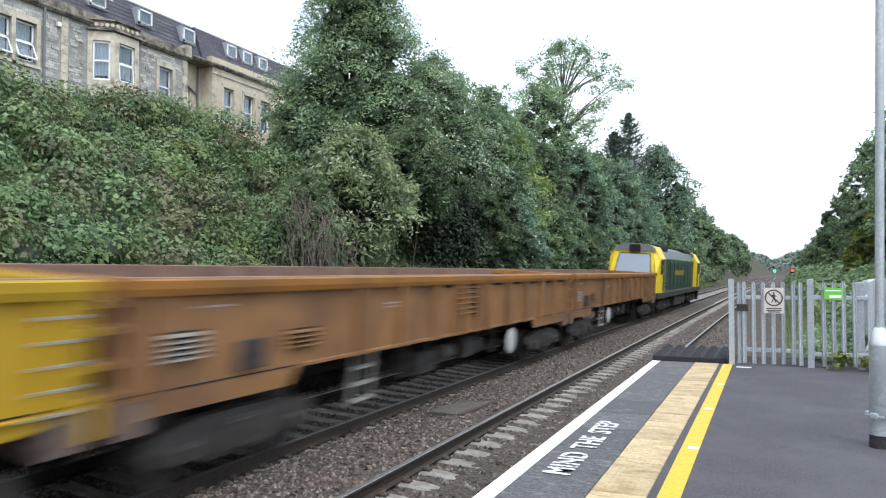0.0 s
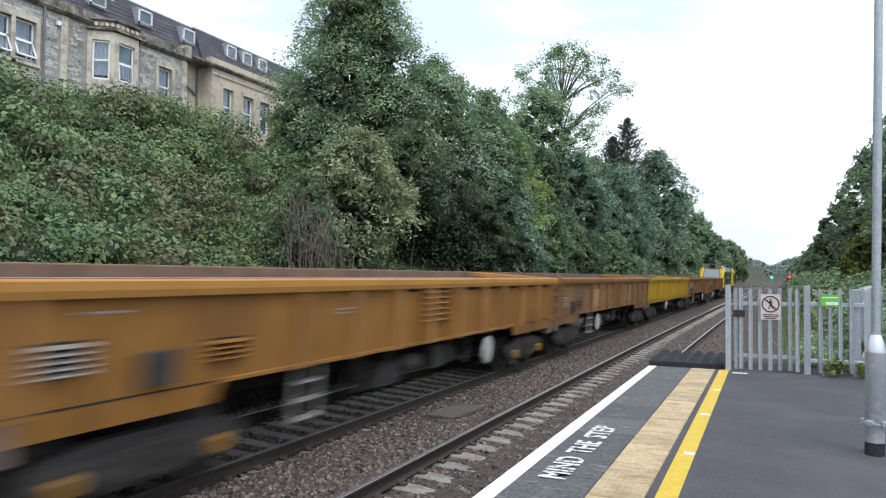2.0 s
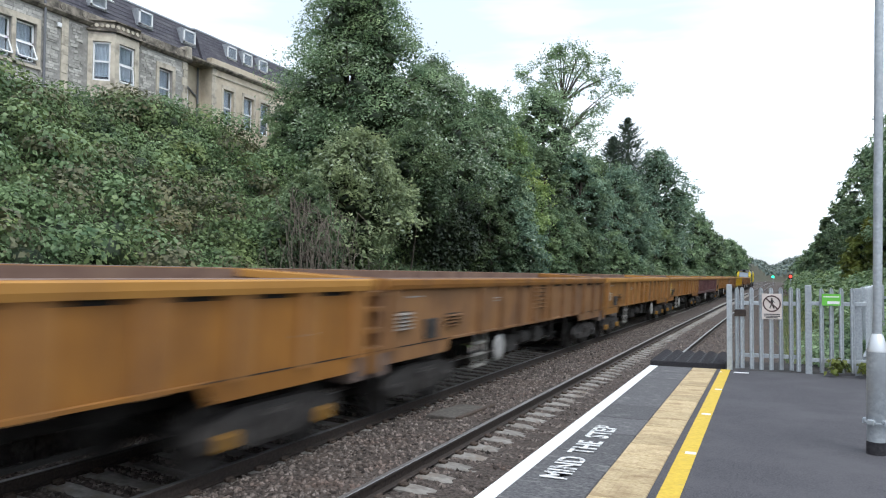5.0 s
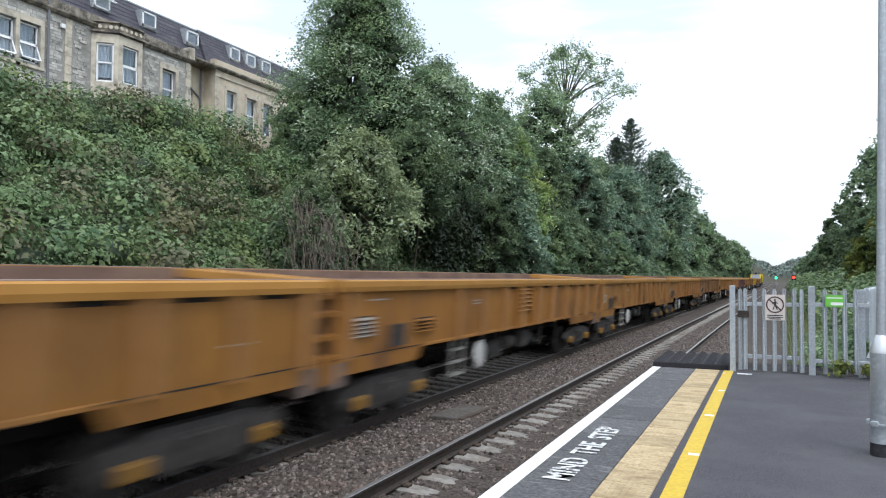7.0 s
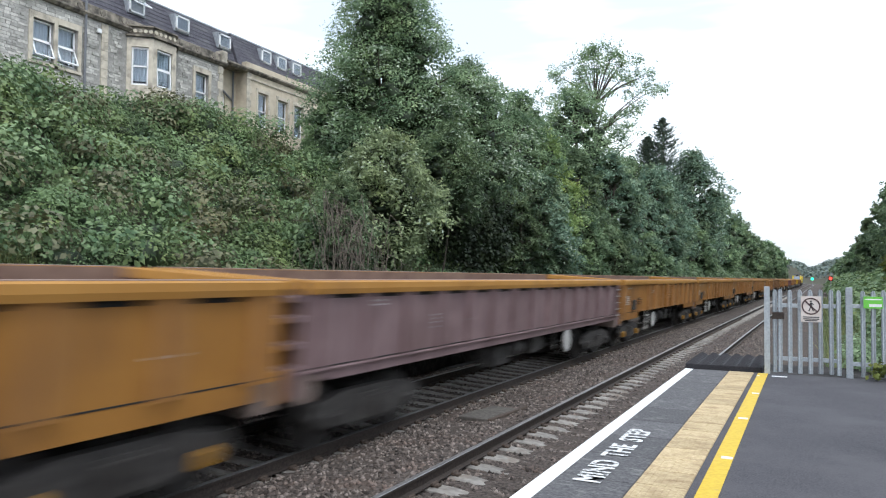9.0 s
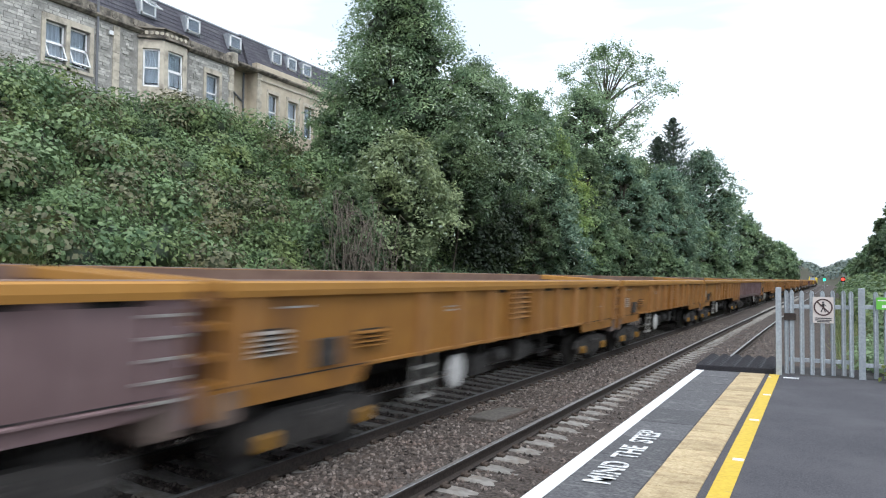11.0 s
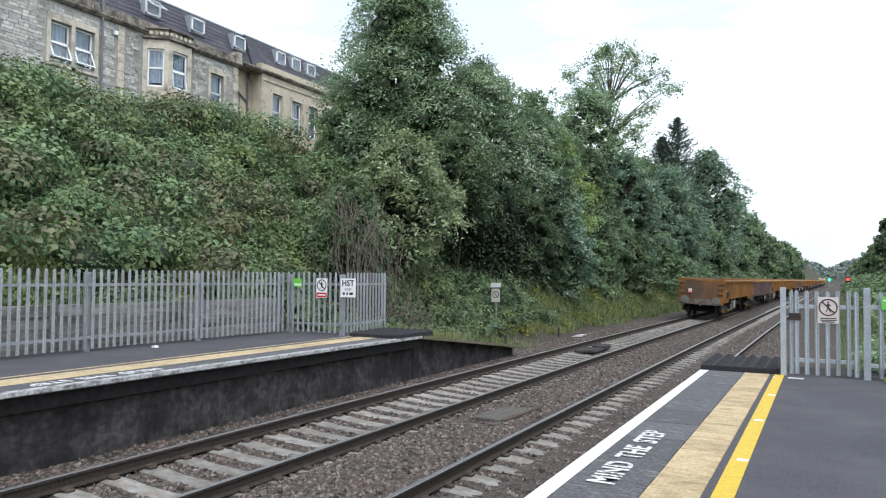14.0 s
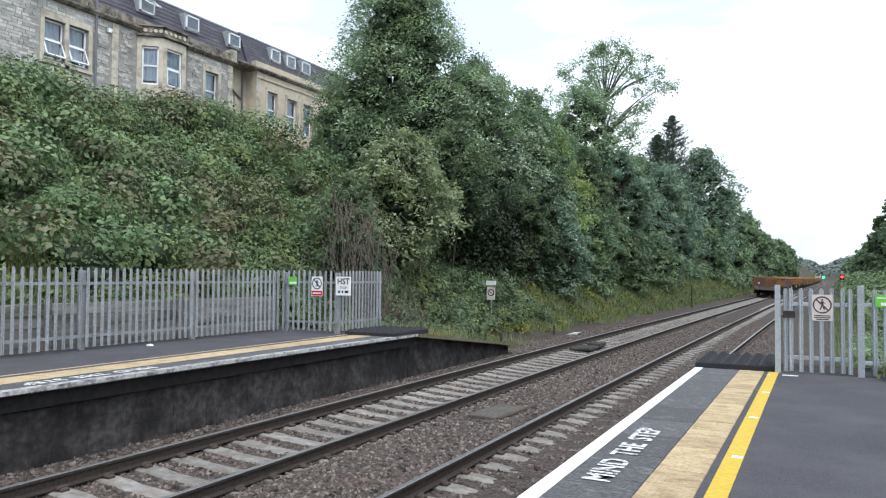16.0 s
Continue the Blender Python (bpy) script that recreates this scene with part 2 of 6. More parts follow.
def quick(name, v, f, mat):
    """A mesh from arrays of points and of quads or triangles."""
    me = bpy.data.meshes.new(name)
    v, f = np.asarray(v, np.float32), np.asarray(f, np.int32)
    k = f.shape[1]
    me.vertices.add(len(v))
    me.vertices.foreach_set("co", v.ravel())
    me.loops.add(f.size)
    me.loops.foreach_set("vertex_index", f.ravel())
    me.polygons.add(len(f))
    me.polygons.foreach_set("loop_start", np.arange(0, f.size, k, dtype=np.int32))
    me.update(calc_edges=True)
    me.materials.append(mat)
    return me


def part(name, mesh, parent, label="", m=None, smooth=False, mat=None):
    if isinstance(mesh, Solid):
        mesh = mesh.mesh(name, mat, smooth)
    ob = new(name, mesh)
    ob.parent = parent
    if m is not None:
        ob.matrix_basis = m
    return tagged(ob, label)


def thing(name, label, category, group="", kind="", m=None):
    ob = new(name)
    ob.empty_display_size = 0.2
    if m is not None:
        ob.matrix_basis = m
    return tagged(ob, label, category, group, kind)


# ---- the line: a slight bend to the right, then straight ----
BEND, STRAIGHT = 0.000437, 46.4


def side(y):
    if y < 0:
        return 0.0
    return BEND * y * y / 2 if y < STRAIGHT else BEND * STRAIGHT ** 2 / 2 + BEND * STRAIGHT * (y - STRAIGHT)


def along(x, y, z=0.0):
    """The pose of a thing beside the line, turned with it."""
    return pose(x + side(y), y, z, 0, 0, -math.degrees(BEND * min(max(y, 0), STRAIGHT)))


SIDE = np.vectorize(side)
RAILS = {"near_l": (-3.964, -0.878), "near_r": (-2.457, -0.957), "far_r": (-5.983, -0.927), "far_l": (-7.490, -0.847)}
CANT = math.degrees(math.atan(0.079 / 1.507))

# ---- ground ----
def rise(x, y):
    """Height of the ground beside the line: cutting slopes, plateau and far hills."""
    u = x - side(min(max(y, -40), 700))
    z = -1.30
    start = -12.3 if y < 15 else (-12.3 + min((y - 15) / 8, 1) * 1.2)
    if u < start:
        w = start - u
        foot = 0.15 if y < 15 else max(0.15 - (y - 15) * 0.25, -1.2)
        z = foot + min(w / 9.0, 1.0) * ((6.62 if y < 20 else max(6.62 - (y - 20) * 0.05, 6.35)) - foot) + max(w - 9, 0) * 0.05
    if u > 1.9 and y > 12:
        z = -1.1 + min(u - 1.9, 16) * 0.42
    if y > 420:
        k = min((y - 420) / 500, 1.0)
        z += k * (9 + 4 * math.sin(x * 0.011 + 1.0) + 2.5 * math.sin(x * 0.034)) * (1 if y > 500 else 0.5)
    return z


def heights():
    xs = np.concatenate([np.linspace(-900, -80, 22), np.linspace(-76, -24, 14), np.linspace(-23, -10.5, 26), np.linspace(-10, 2, 10), np.linspace(2.4, 24, 22), np.linspace(30, 900, 24)])
    ys = np.concatenate([np.linspace(-400, -4, 14), np.linspace(-2, 60, 63), np.linspace(64, 200, 30), np.linspace(215, 1600, 50)])
    v = [(x, y, rise(x, y) + (0.25 * noise.noise((x * 0.3, y * 0.3, 0)) if x < -13.5 or x > 4 else 0)) for y in ys for x in xs]
    nx = len(xs)
    f = [(j * nx + i, j * nx + i + 1, (j + 1) * nx + i + 1, (j + 1) * nx + i) for j in range(len(ys) - 1) for i in range(nx - 1)]
    me = quick("ground", v, f, M_EARTH)
    tagged(new("ground", me), "grassy earth cutting slopes beside the railway", "ground", kind="structure")


heights()

BED = ((-11.6, -1.18), (-10.6, -1.22), (-8.9, -1.02), (-8.5, -1.03), (-7.95, -0.99), (-7.64, -1.020), (-7.49, -1.045), (-5.98, -1.125), (-5.85, -1.108), (-5.6, -1.080), (-5.2, -1.055), (-4.7, -1.025), (-4.35, -1.005), (-4.08, -1.045), (-3.96, -1.072), (-3.5, -1.090), (-3.1, -1.082), (-2.46, -1.112), (-1.5, -1.13), (0.6, -1.22), (3.0, -1.30))


def bed(u):
    return float(np.interp(u, [b[0] for b in BED], [b[1] for b in BED]))


def ballast():
    def sheet(us, ys, rough):
        v = []
        for y in ys:
            for u in us:
                lump = rough * (noise.noise((u * 9, y * 9, 0)) + 0.6 * noise.noise((u * 19, y * 19, 3)))
                v.append((u + side(y), y, bed(u) + lump))
        n = len(us)
        return v, [(j * n + i, j * n + i + 1, (j + 1) * n + i + 1, (j + 1) * n + i) for j in range(len(ys) - 1) for i in range(n - 1)]
    v, f = sheet(np.linspace(-11.6, 3.0, 182), np.concatenate([np.array([-360, -200, -100, -50, -20]), np.linspace(-6, 3, 30), np.linspace(3.06, 22, 240), np.linspace(22.2, 60, 120)]), 0.022)
    v2, f2 = sheet(np.linspace(-11.6, 3.0, 26), np.concatenate([np.linspace(60, 200, 40), np.linspace(210, 700, 30)]), 0.0)
    f2 = [tuple(i + len(v) for i in q) for q in f2]
    ob = new("ballast_bed", quick("ballast_bed", v + v2, f + f2, M_BALLAST))
    tagged(ob, "brown-grey crushed stone ballast under both tracks", "ballast", kind="structure")


ballast()


def stones():
    rng = np.random.default_rng(4)
    base = np.array([(1, 0, 0), (-1, 0, 0), (0, 1, 0), (0, -1, 0), (0, 0, 1), (0, 0, -1)], float)
    tri = np.array([(0, 2, 4), (2, 1, 4), (1, 3, 4), (3, 0, 4), (2, 0, 5), (1, 2, 5), (3, 1, 5), (0, 3, 5)])
    n = 72000
    y = 3.2 + 40 * rng.random(n) ** 1.7
    u = -9.6 + 8.2 * rng.random(n)
    on = np.abs((y - 6.0968) / 0.5657 - np.round((y - 6.0968) / 0.5657)) * 0.5657 < 0.145
    keep = ~(on & (((u > -7.6) & (u < -5.9)) | ((u > -4.0) & (u < -3.0))))
    y, u = y[keep], u[keep]
    n = len(y)
    size = rng.uniform(0.018, 0.042, n)
    z = np.interp(u, [b[0] for b in BED], [b[1] for b in BED]) - 0.006
    ctr = np.stack([u + SIDE(y), y, z], 1)
    shape = base[None] * size[:, None, None] * rng.uniform(0.6, 1.35, (n, 6, 1)) + rng.normal(0, 0.006, (n, 6, 3))
    a = rng.random((n, 3)) * 6.283
    ca, sa, cb, sb = np.cos(a[:, 0]), np.sin(a[:, 0]), np.cos(a[:, 1]), np.sin(a[:, 1])
    x1 = shape[..., 0] * ca[:, None] - shape[..., 1] * sa[:, None]
    y1 = shape[..., 0] * sa[:, None] + shape[..., 1] * ca[:, None]
    z1 = y1 * sb[:, None] + shape[..., 2] * cb[:, None]
    y1 = y1 * cb[:, None] - shape[..., 2] * sb[:, None]
    v = (np.stack([x1, y1, z1], -1) + ctr[:, None]).reshape(-1, 3)
    f = (tri[None] + 6 * np.arange(n)[:, None, None]).reshape(-1, 3)
    tagged(new("ballast_stones", quick("ballast_stones", v, f, M_STONE)), "loose angular brown and grey track stones", "ballast", kind="stuff")


stones()


def rail_mesh(u, top):
    """A flat-bottom rail drawn along the line."""
    prof = [(-0.07, -0.159), (0.07, -0.159), (0.07, -0.148), (0.012, -0.128), (0.010, -0.045), (0.035, -0.036), (0.035, -0.006), (0.028, 0.0), (-0.028, 0.0), (-0.035, -0.006), (-0.035, -0.036), (-0.010, -0.045), (-0.012, -0.128), (-0.07, -0.148)]
    ys = [-360, -8] + list(np.linspace(-6, 60, 60)) + list(np.linspace(66, 700, 60))
    n = len(prof)
    s = Solid()
    v = [(u + side(y) + a, y, top + b) for y in ys for a, b in prof]
    f, slot = [], []
    for j in range(len(ys) - 1):
        for i in range(n):
            f.append((j * n + i, j * n + (i + 1) % n, (j + 1) * n + (i + 1) % n, (j + 1) * n + i))
            slot.append(1 if i in (6, 7, 8) else 0)
    s.add(v, f)
    s.s = slot
    return s


def track(name, left, right, label):
    t = thing(name, label, "railway track", kind="structure")
    for key in (left, right):
        u, top = RAILS[key]
        part("rail", rail_mesh(u, top), t, "steel rail with a worn bright head", mat=[M_RAIL, M_RAILTOP])
    mid = (RAILS[left][0] + RAILS[right][0]) / 2
    ztop = (RAILS[left][1] + RAILS[right][1]) / 2 - 0.165
    s = Solid()
    outline = [(-0.14, -0.12), (0.14, -0.12), (0.14, -0.015), (0.105, 0.0), (-0.105, 0.0), (-0.14, -0.015)]
    low = [(p[0], p[1] - 0.02) for p in outline]
    n = len(outline)
    xs = ((-1.25, outline), (-0.45, outline), (-0.25, low), (0.25, low), (0.45, outline), (1.25, outline))
    v = [(x, a, b) for x, o in xs for a, b in o]
    f = [(k * n + i, k * n + (i + 1) % n, (k + 1) * n + (i + 1) % n, (k + 1) * n + i) for k in range(5) for i in range(n)]
    s.add(v, f + [tuple(range(n)), tuple(range(5 * n, 6 * n))[::-1]])
    me = s.mesh("sleeper", M_SLEEPER)
    c = Solid()
    for x in (-0.7535, 0.7535):
        for d in (-0.115, 0.115):
            c.box(x + d - 0.045, x + d + 0.045, -0.05, 0.05, -0.005, 0.035, ch=0.012)
            c.box(x + d * 0.8 - 0.02, x + d * 0.8 + 0.02, -0.07, 0.07, 0.02, 0.055, ch=0.015)
    clip = c.mesh("rail_clips", M_CLIP)
    rest, restc = Solid(), Solid()
    y = 6.0968 - 0.5657 * 28
    k = 0
    while y < 120:
        jig = 0.012 * math.sin(k * 2.3)
        m = along(mid, y + jig, ztop) @ pose(0, 0, 0, 0, CANT, 0.6 * math.sin(k * 1.7))
        if y < 48:
            sl = part("sleeper", me, t, m=m)
            part("rail_clips", clip, sl, "rusty spring clips holding the rails")
        else:
            rest.add([m @ Vector(p.co) for p in me.vertices], [tuple(p.vertices) for p in me.polygons])
        y += 0.5657
        k += 1
    tagged(part("far_sleepers", rest, t, "weathered concrete sleepers", mat=M_SLEEPER), kind="stuff")


track("track_1", "near_l", "near_r", "near railway track on weathered concrete sleepers")
track("track_2", "far_l", "far_r", "far railway track on weathered concrete sleepers")


# ---- platforms ----
NEAR_END, FAR_END = 11.95, 14.2


def strip(u0, u1, y0, y1, z, thick, mat, steps=24):
    s = Solid()
    ys = np.linspace(y0, y1, steps)
    v = [(u + side(y), y, h) for y in ys for u, h in ((u0, z - thick), (u1, z - thick), (u1, z), (u0, z))]
    f = [(j * 4 + i, j * 4 + (i + 1) % 4, j * 4 + 4 + (i + 1) % 4, j * 4 + 4 + i) for j in range(steps - 1) for i in range(4)]
    e = (steps - 1) * 4
    s.add(v, f + [(0, 1, 2, 3), (e + 3, e + 2, e + 1, e)])
    return s


def lettering(name, text, size, m, mat, parent=None, label="", bold=0.0, width=1.0, word=1.0):
    cu = bpy.data.curves.new(name, "FONT")
    cu.body, cu.size, cu.extrude, cu.offset = text, size, 0.0015, bold
    cu.align_x, cu.align_y = "CENTER", "CENTER"
    cu.space_word, cu.space_character = word, 1.06
    tmp = new(name, cu)
    me = bpy.data.meshes.new_from_object(tmp.evaluated_get(bpy.context.evaluated_depsgraph_get()))
    bpy.data.objects.remove(tmp)
    for p in me.vertices:
        p.co.x *= width
    me.materials.clear()
    me.materials.append(mat)
    ob = new(name, me)
    ob.parent = parent
    ob.matrix_basis = m
    return tagged(ob, label)


def near_platform():
    t = thing("platform_near", "tarmac station platform with painted edge lines", "platform", kind="structure")
    part("surface", strip(-0.690, 7.0, -45, NEAR_END, 0.0, 0.30, None), t, "dark purple-grey tarmac", mat=M_TARMAC)
    part("surface", strip(-0.990, -0.690, -45, NEAR_END, -0.01, 0.28, None), t, mat=M_TARMAC)
    part("platform_wall", strip(-1.50, -1.02, -45, NEAR_END, -0.085, 1.3, None), t, "dirty concrete platform face", mat=M_WALL)
    part("edge_line", strip(-1.664, -1.546, -45, NEAR_END - 0.02, 0.004, 0.003, None), t, "white painted platform edge line", mat=M_WHITE)
    part("safety_line", strip(-0.634, -0.500, -45, NEAR_END - 0.05, 0.004, 0.003, None), t, "yellow painted safety line", mat=M_YELLOW)
    sl = Solid().box(-1.6675, -1.042, 0.004, 0.756, -0.08, 0.0, ch=0.006).mesh("coping_slab", M_COPING)
    tac = Solid()
    tac.box(-1.036, -0.695, 0.003, 0.397, -0.05, 0.002, ch=0.006)
    for i in range(8):
        tac.box(-1.030 + 0.0425 * i, -1.005 + 0.0425 * i, 0.012, 0.388, 0.002, 0.0045)
    tac = tac.mesh("tactile_slab", M_TACTILE)
    y = NEAR_END - 0.76
    while y > 2.2:
        part("coping_slab", sl, t, m=along(0, y, 0.0015 * math.sin(y * 7)))
        y -= 0.76
    part("coping_slab", strip(-1.6675, -1.042, -45, y + 0.756, 0.0, 0.08, None), t, mat=M_COPING)
    y = NEAR_END - 0.43
    while y > 2.2:
        part("tactile_slab", tac, t, m=along(0, y, 0.0012 * math.sin(y * 11)))
        y -= 0.40
    part("tactile_slab", strip(-1.036, -0.695, -45, y + 0.397, 0.002, 0.05, None), t, mat=M_TACTILE)
    for yy, x0, x1 in ((11.55, -0.63, -0.60), (9.75, -0.585, -0.505), (7.95, -0.60, -0.515), (6.15, -0.585, -0.505), (11.6, -0.44, -0.24)):
        s = Solid().box(x0, x1, -0.035, 0.035, 0.0, 0.007)
        part("paint_dash", s, t, "white paint dash", m=along(0, yy), mat=M_WHITE)
    lettering("platform_lettering", "MIND THE STEP", 0.27, along(-1.325, 5.95, 0.006) @ pose(0, 0, 0, 0, 0, 90), M_LETTER, t, "worn white painted capital letters", 0.006, 0.92, 1.7)


near_platform()


def far_platform():
    t = thing("platform_far", "opposite tarmac station platform with dark stone face", "platform", kind="structure")
    part("surface", strip(-12.3, -9.37, -45, FAR_END, -0.002, 0.4, None), t, "dark grey tarmac", mat=M_TARMAC)
    part("surface", strip(-12.3, -8.81, FAR_END, 15.3, -0.002, 0.09, None), t, mat=M_TARMAC)
    part("safety_line", strip(-9.58, -9.52, -45, FAR_END, 0.003, 0.004, None), t, "thin faded yellow safety line", mat=M_TACTILE)
    part("surface", strip(-8.87, -8.805, -45, FAR_END, -0.003, 0.08, None), t, mat=M_TARMAC)
    part("edge_face", strip(-8.2625, -8.2585, -45, 15.2, 0.002, 0.050, None), t, "worn white painted edge face", mat=M_WORN)
    part("edge_line", strip(-8.40, -8.262, -45, FAR_END, 0.003, 0.003, None), t, "worn white painted platform edge", mat=M_WORN)
    # near-black strip stands in for the shadow below the coping overhang
    part("coping_soffit", strip(-8.57, -8.37, -45, 15.25, -0.062, 0.20, None), t, "strip coloured near-black for the shade under the coping", mat=M_SOFFITSHADE)
    part("platform_wall", strip(-9.1, -8.565, -45, 15.3, -0.10, 1.2, None), t, "dark dirty stone platform face", mat=M_WALL)
    sl = Solid().box(-8.80, -8.2628, 0.003, 0.757, -0.06, 0.0, ch=0.008).mesh("coping_slab", M_COPING)
    tac = Solid().box(-9.365, -8.875, 0.003, 0.397, -0.05, 0.001, ch=0.006).mesh("tactile_slab", M_TACTILE)
    y = 15.2 - 0.76
    while y > 3.0:
        part("coping_slab", sl, t, m=along(0, y, 0.002 * math.sin(y * 5)))
        y -= 0.76
    part("coping_slab", strip(-8.80, -8.2628, -45, y + 0.756, 0.0, 0.06, None), t, mat=M_COPING)
    y = FAR_END - 0.42
    while y > 3.0:
        part("tactile_slab", tac, t, m=along(0, y))
        y -= 0.40
    part("tactile_slab", strip(-9.365, -8.875, -45, y + 0.397, 0.001, 0.05, None), t, mat=M_TACTILE)
    lettering("platform_lettering", "MIND THE STEP", 0.27, along(-8.60, 6.85, 0.005) @ pose(0, 0, 0, 0, 0, -90), M_LETTER, t, "worn white painted capital letters", 0.008, 0.95, 1.7)
    rng = random.Random(12)
    shapes = {}
    z = -1.20
    for h in (0.21, 0.25, 0.20, 0.23, 0.19):
        y = 3.4 + rng.random() * 0.3
        while y < 14.7:
            w = rng.choice((0.26, 0.34, 0.42, 0.50))
            key = (w, h, rng.choice((0.0, 0.003, 0.007)))
            if key not in shapes:
                shapes[key] = Solid().box(-8.57, -8.547 + key[2], 0.0, w - 0.003, 0.0, h - 0.003, ch=0.003).mesh("wall_block", M_WALL)
            part("wall_block", shapes[key], t, m=along(0, y, z))
            y += w
        z += h
    # end ramp down to the ballast
    ramp_s = Solid().prism([(15.28, -1.4), (21.6, -1.4), (21.6, -0.80), (15.28, -0.06)], "x", -9.3, -8.56)
    part("ramp_wall", ramp_s, t, "dark stone side of the end ramp", m=pose(side(17), 0, 0), mat=M_WALL)
    cop = Solid().prism([(15.28, -0.075), (21.7, -0.80), (21.7, -0.72), (15.28, 0.0)], "x", -8.80, -8.2628)
    part("ramp_coping", cop, t, "mossy stone ramp edge", m=pose(side(17), 0, 0), mat=surf("mossy_stone", (0.10, 0.085, 0.06), (0.22, 0.19, 0.13), 12, 0.95, 0.5, stain=(0.09, 0.10, 0.035)))
    fill = Solid().prism([(15.28, -0.07), (21.7, -0.80), (21.7, -0.76), (15.28, -0.012)], "x", -12.3, -8.80)
    part("ramp_fill", fill, t, "gravel and dead grass on the ramp", m=pose(side(17), 0, 0), mat=M_BALLAST)


far_platform()

# ---- the train ----
def paint(name, col, col2, dirt, lo=0.5, hi=0.75):
    return surf(name, col, col2, 5, 0.62, 0.12, stain=dirt, stain_scale=1.1, stain_lo=lo, stain_hi=hi, vary=0.10, dist=0.004, stretch=(1, 1, 0.45), spec=0.35)


M_ORANGE = paint("faded_orange_paint", (0.215, 0.092, 0.017), (0.305, 0.135, 0.027), (0.105, 0.050, 0.024))
M_ORANGE2 = paint("bright_orange_paint", (0.222, 0.098, 0.018), (0.300, 0.140, 0.028), (0.125, 0.060, 0.026), 0.5, 0.74)
# rail orange raised in the colour for the sun on the top rails
M_TOPRAIL = paint("sunlit_orange_rail_paint", (0.36, 0.170, 0.034), (0.45, 0.230, 0.055), (0.22, 0.11, 0.04), 0.55, 0.8)
# lighter copy of the body orange, for light caught on the rib faces
M_RIB = paint("lit_orange_rib_paint", (0.27, 0.132, 0.042), (0.35, 0.178, 0.062), (0.15, 0.075, 0.036), 0.52, 0.8)
M_LEMON = paint("yellow_wagon_paint", (0.36, 0.225, 0.011), (0.43, 0.27, 0.017), (0.30, 0.185, 0.025), 0.55, 0.8)
M_PLUM = paint("faded_maroon_paint", (0.120, 0.056, 0.058), (0.175, 0.092, 0.094), (0.085, 0.036, 0.034))
M_MAUVE = paint("chalky_mauve_paint", (0.150, 0.098, 0.100), (0.230, 0.158, 0.160), (0.105, 0.062, 0.058))
M_PLUM2 = paint("fresh_maroon_patch", (0.16, 0.035, 0.035), (0.21, 0.05, 0.05), (0.12, 0.04, 0.04))
M_PATCH = paint("yellow_patch", (0.44, 0.27, 0.022), (0.50, 0.31, 0.03), (0.34, 0.19, 0.03))
M_INNER = surf("rusty_wagon_inside", (0.13, 0.080, 0.062), (0.23, 0.15, 0.115), 4, 0.9, 0.3, stain=(0.25, 0.17, 0.12), stain_scale=0.8)
M_DULL = paint("dull_brown_orange_paint", (0.200, 0.098, 0.034), (0.285, 0.150, 0.064), (0.115, 0.063, 0.038), 0.42, 0.7)
M_RUSTEND = paint("rusted_end_paint", (0.17, 0.075, 0.030), (0.255, 0.118, 0.042), (0.095, 0.060, 0.045), 0.42, 0.66)
M_FADE = paint("chalky_faded_patch", (0.30, 0.18, 0.09), (0.37, 0.24, 0.14), (0.32, 0.18, 0.08))
M_HEAD = surf("dusty_headstock", (0.135, 0.098, 0.082), (0.225, 0.172, 0.148), 5, 0.85, 0.2, stain=(0.085, 0.062, 0.052), stain_scale=2)
M_SCRAPE = surf("scraped_steel", (0.17, 0.115, 0.095), (0.27, 0.20, 0.17), 3, 0.7, 0.1, stain=(0.22, 0.12, 0.06), stain_scale=1.2)
M_GRIME = surf("brake_dust_grime", (0.020, 0.0185, 0.0175), (0.070, 0.064, 0.060), 8, 0.8, 0.3, stain=(0.024, 0.021, 0.019), stain_scale=2)
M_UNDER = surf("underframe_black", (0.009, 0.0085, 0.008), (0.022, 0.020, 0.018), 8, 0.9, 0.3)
M_BUFF = surf("worn_buffer_steel", (0.12, 0.115, 0.11), (0.22, 0.21, 0.20), 12, 0.5, 0.1, 0.4)
M_DISC = surf("white_enamel_disc", (0.42, 0.41, 0.40), (0.56, 0.55, 0.53), 12, 0.5, 0.05, stain=(0.28, 0.27, 0.25))
M_BARE = surf("bare_steel_rung", (0.30, 0.285, 0.265), (0.42, 0.405, 0.38), 20, 0.5, 0.1, 0.3)
M_BLACKV = plain("vent_dark", (0.012, 0.011, 0.011), 0.8)
M_YBOX = surf("yellow_axle_box", (0.20, 0.10, 0.014), (0.30, 0.15, 0.018), 10, 0.7, 0.1, stain=(0.22, 0.14, 0.05), stain_scale=5)

HALF, WIDE = 8.22, 1.27
TOP, LOW, DEEP = 2.285, 1.15, 0.93
LEAN = 3.5


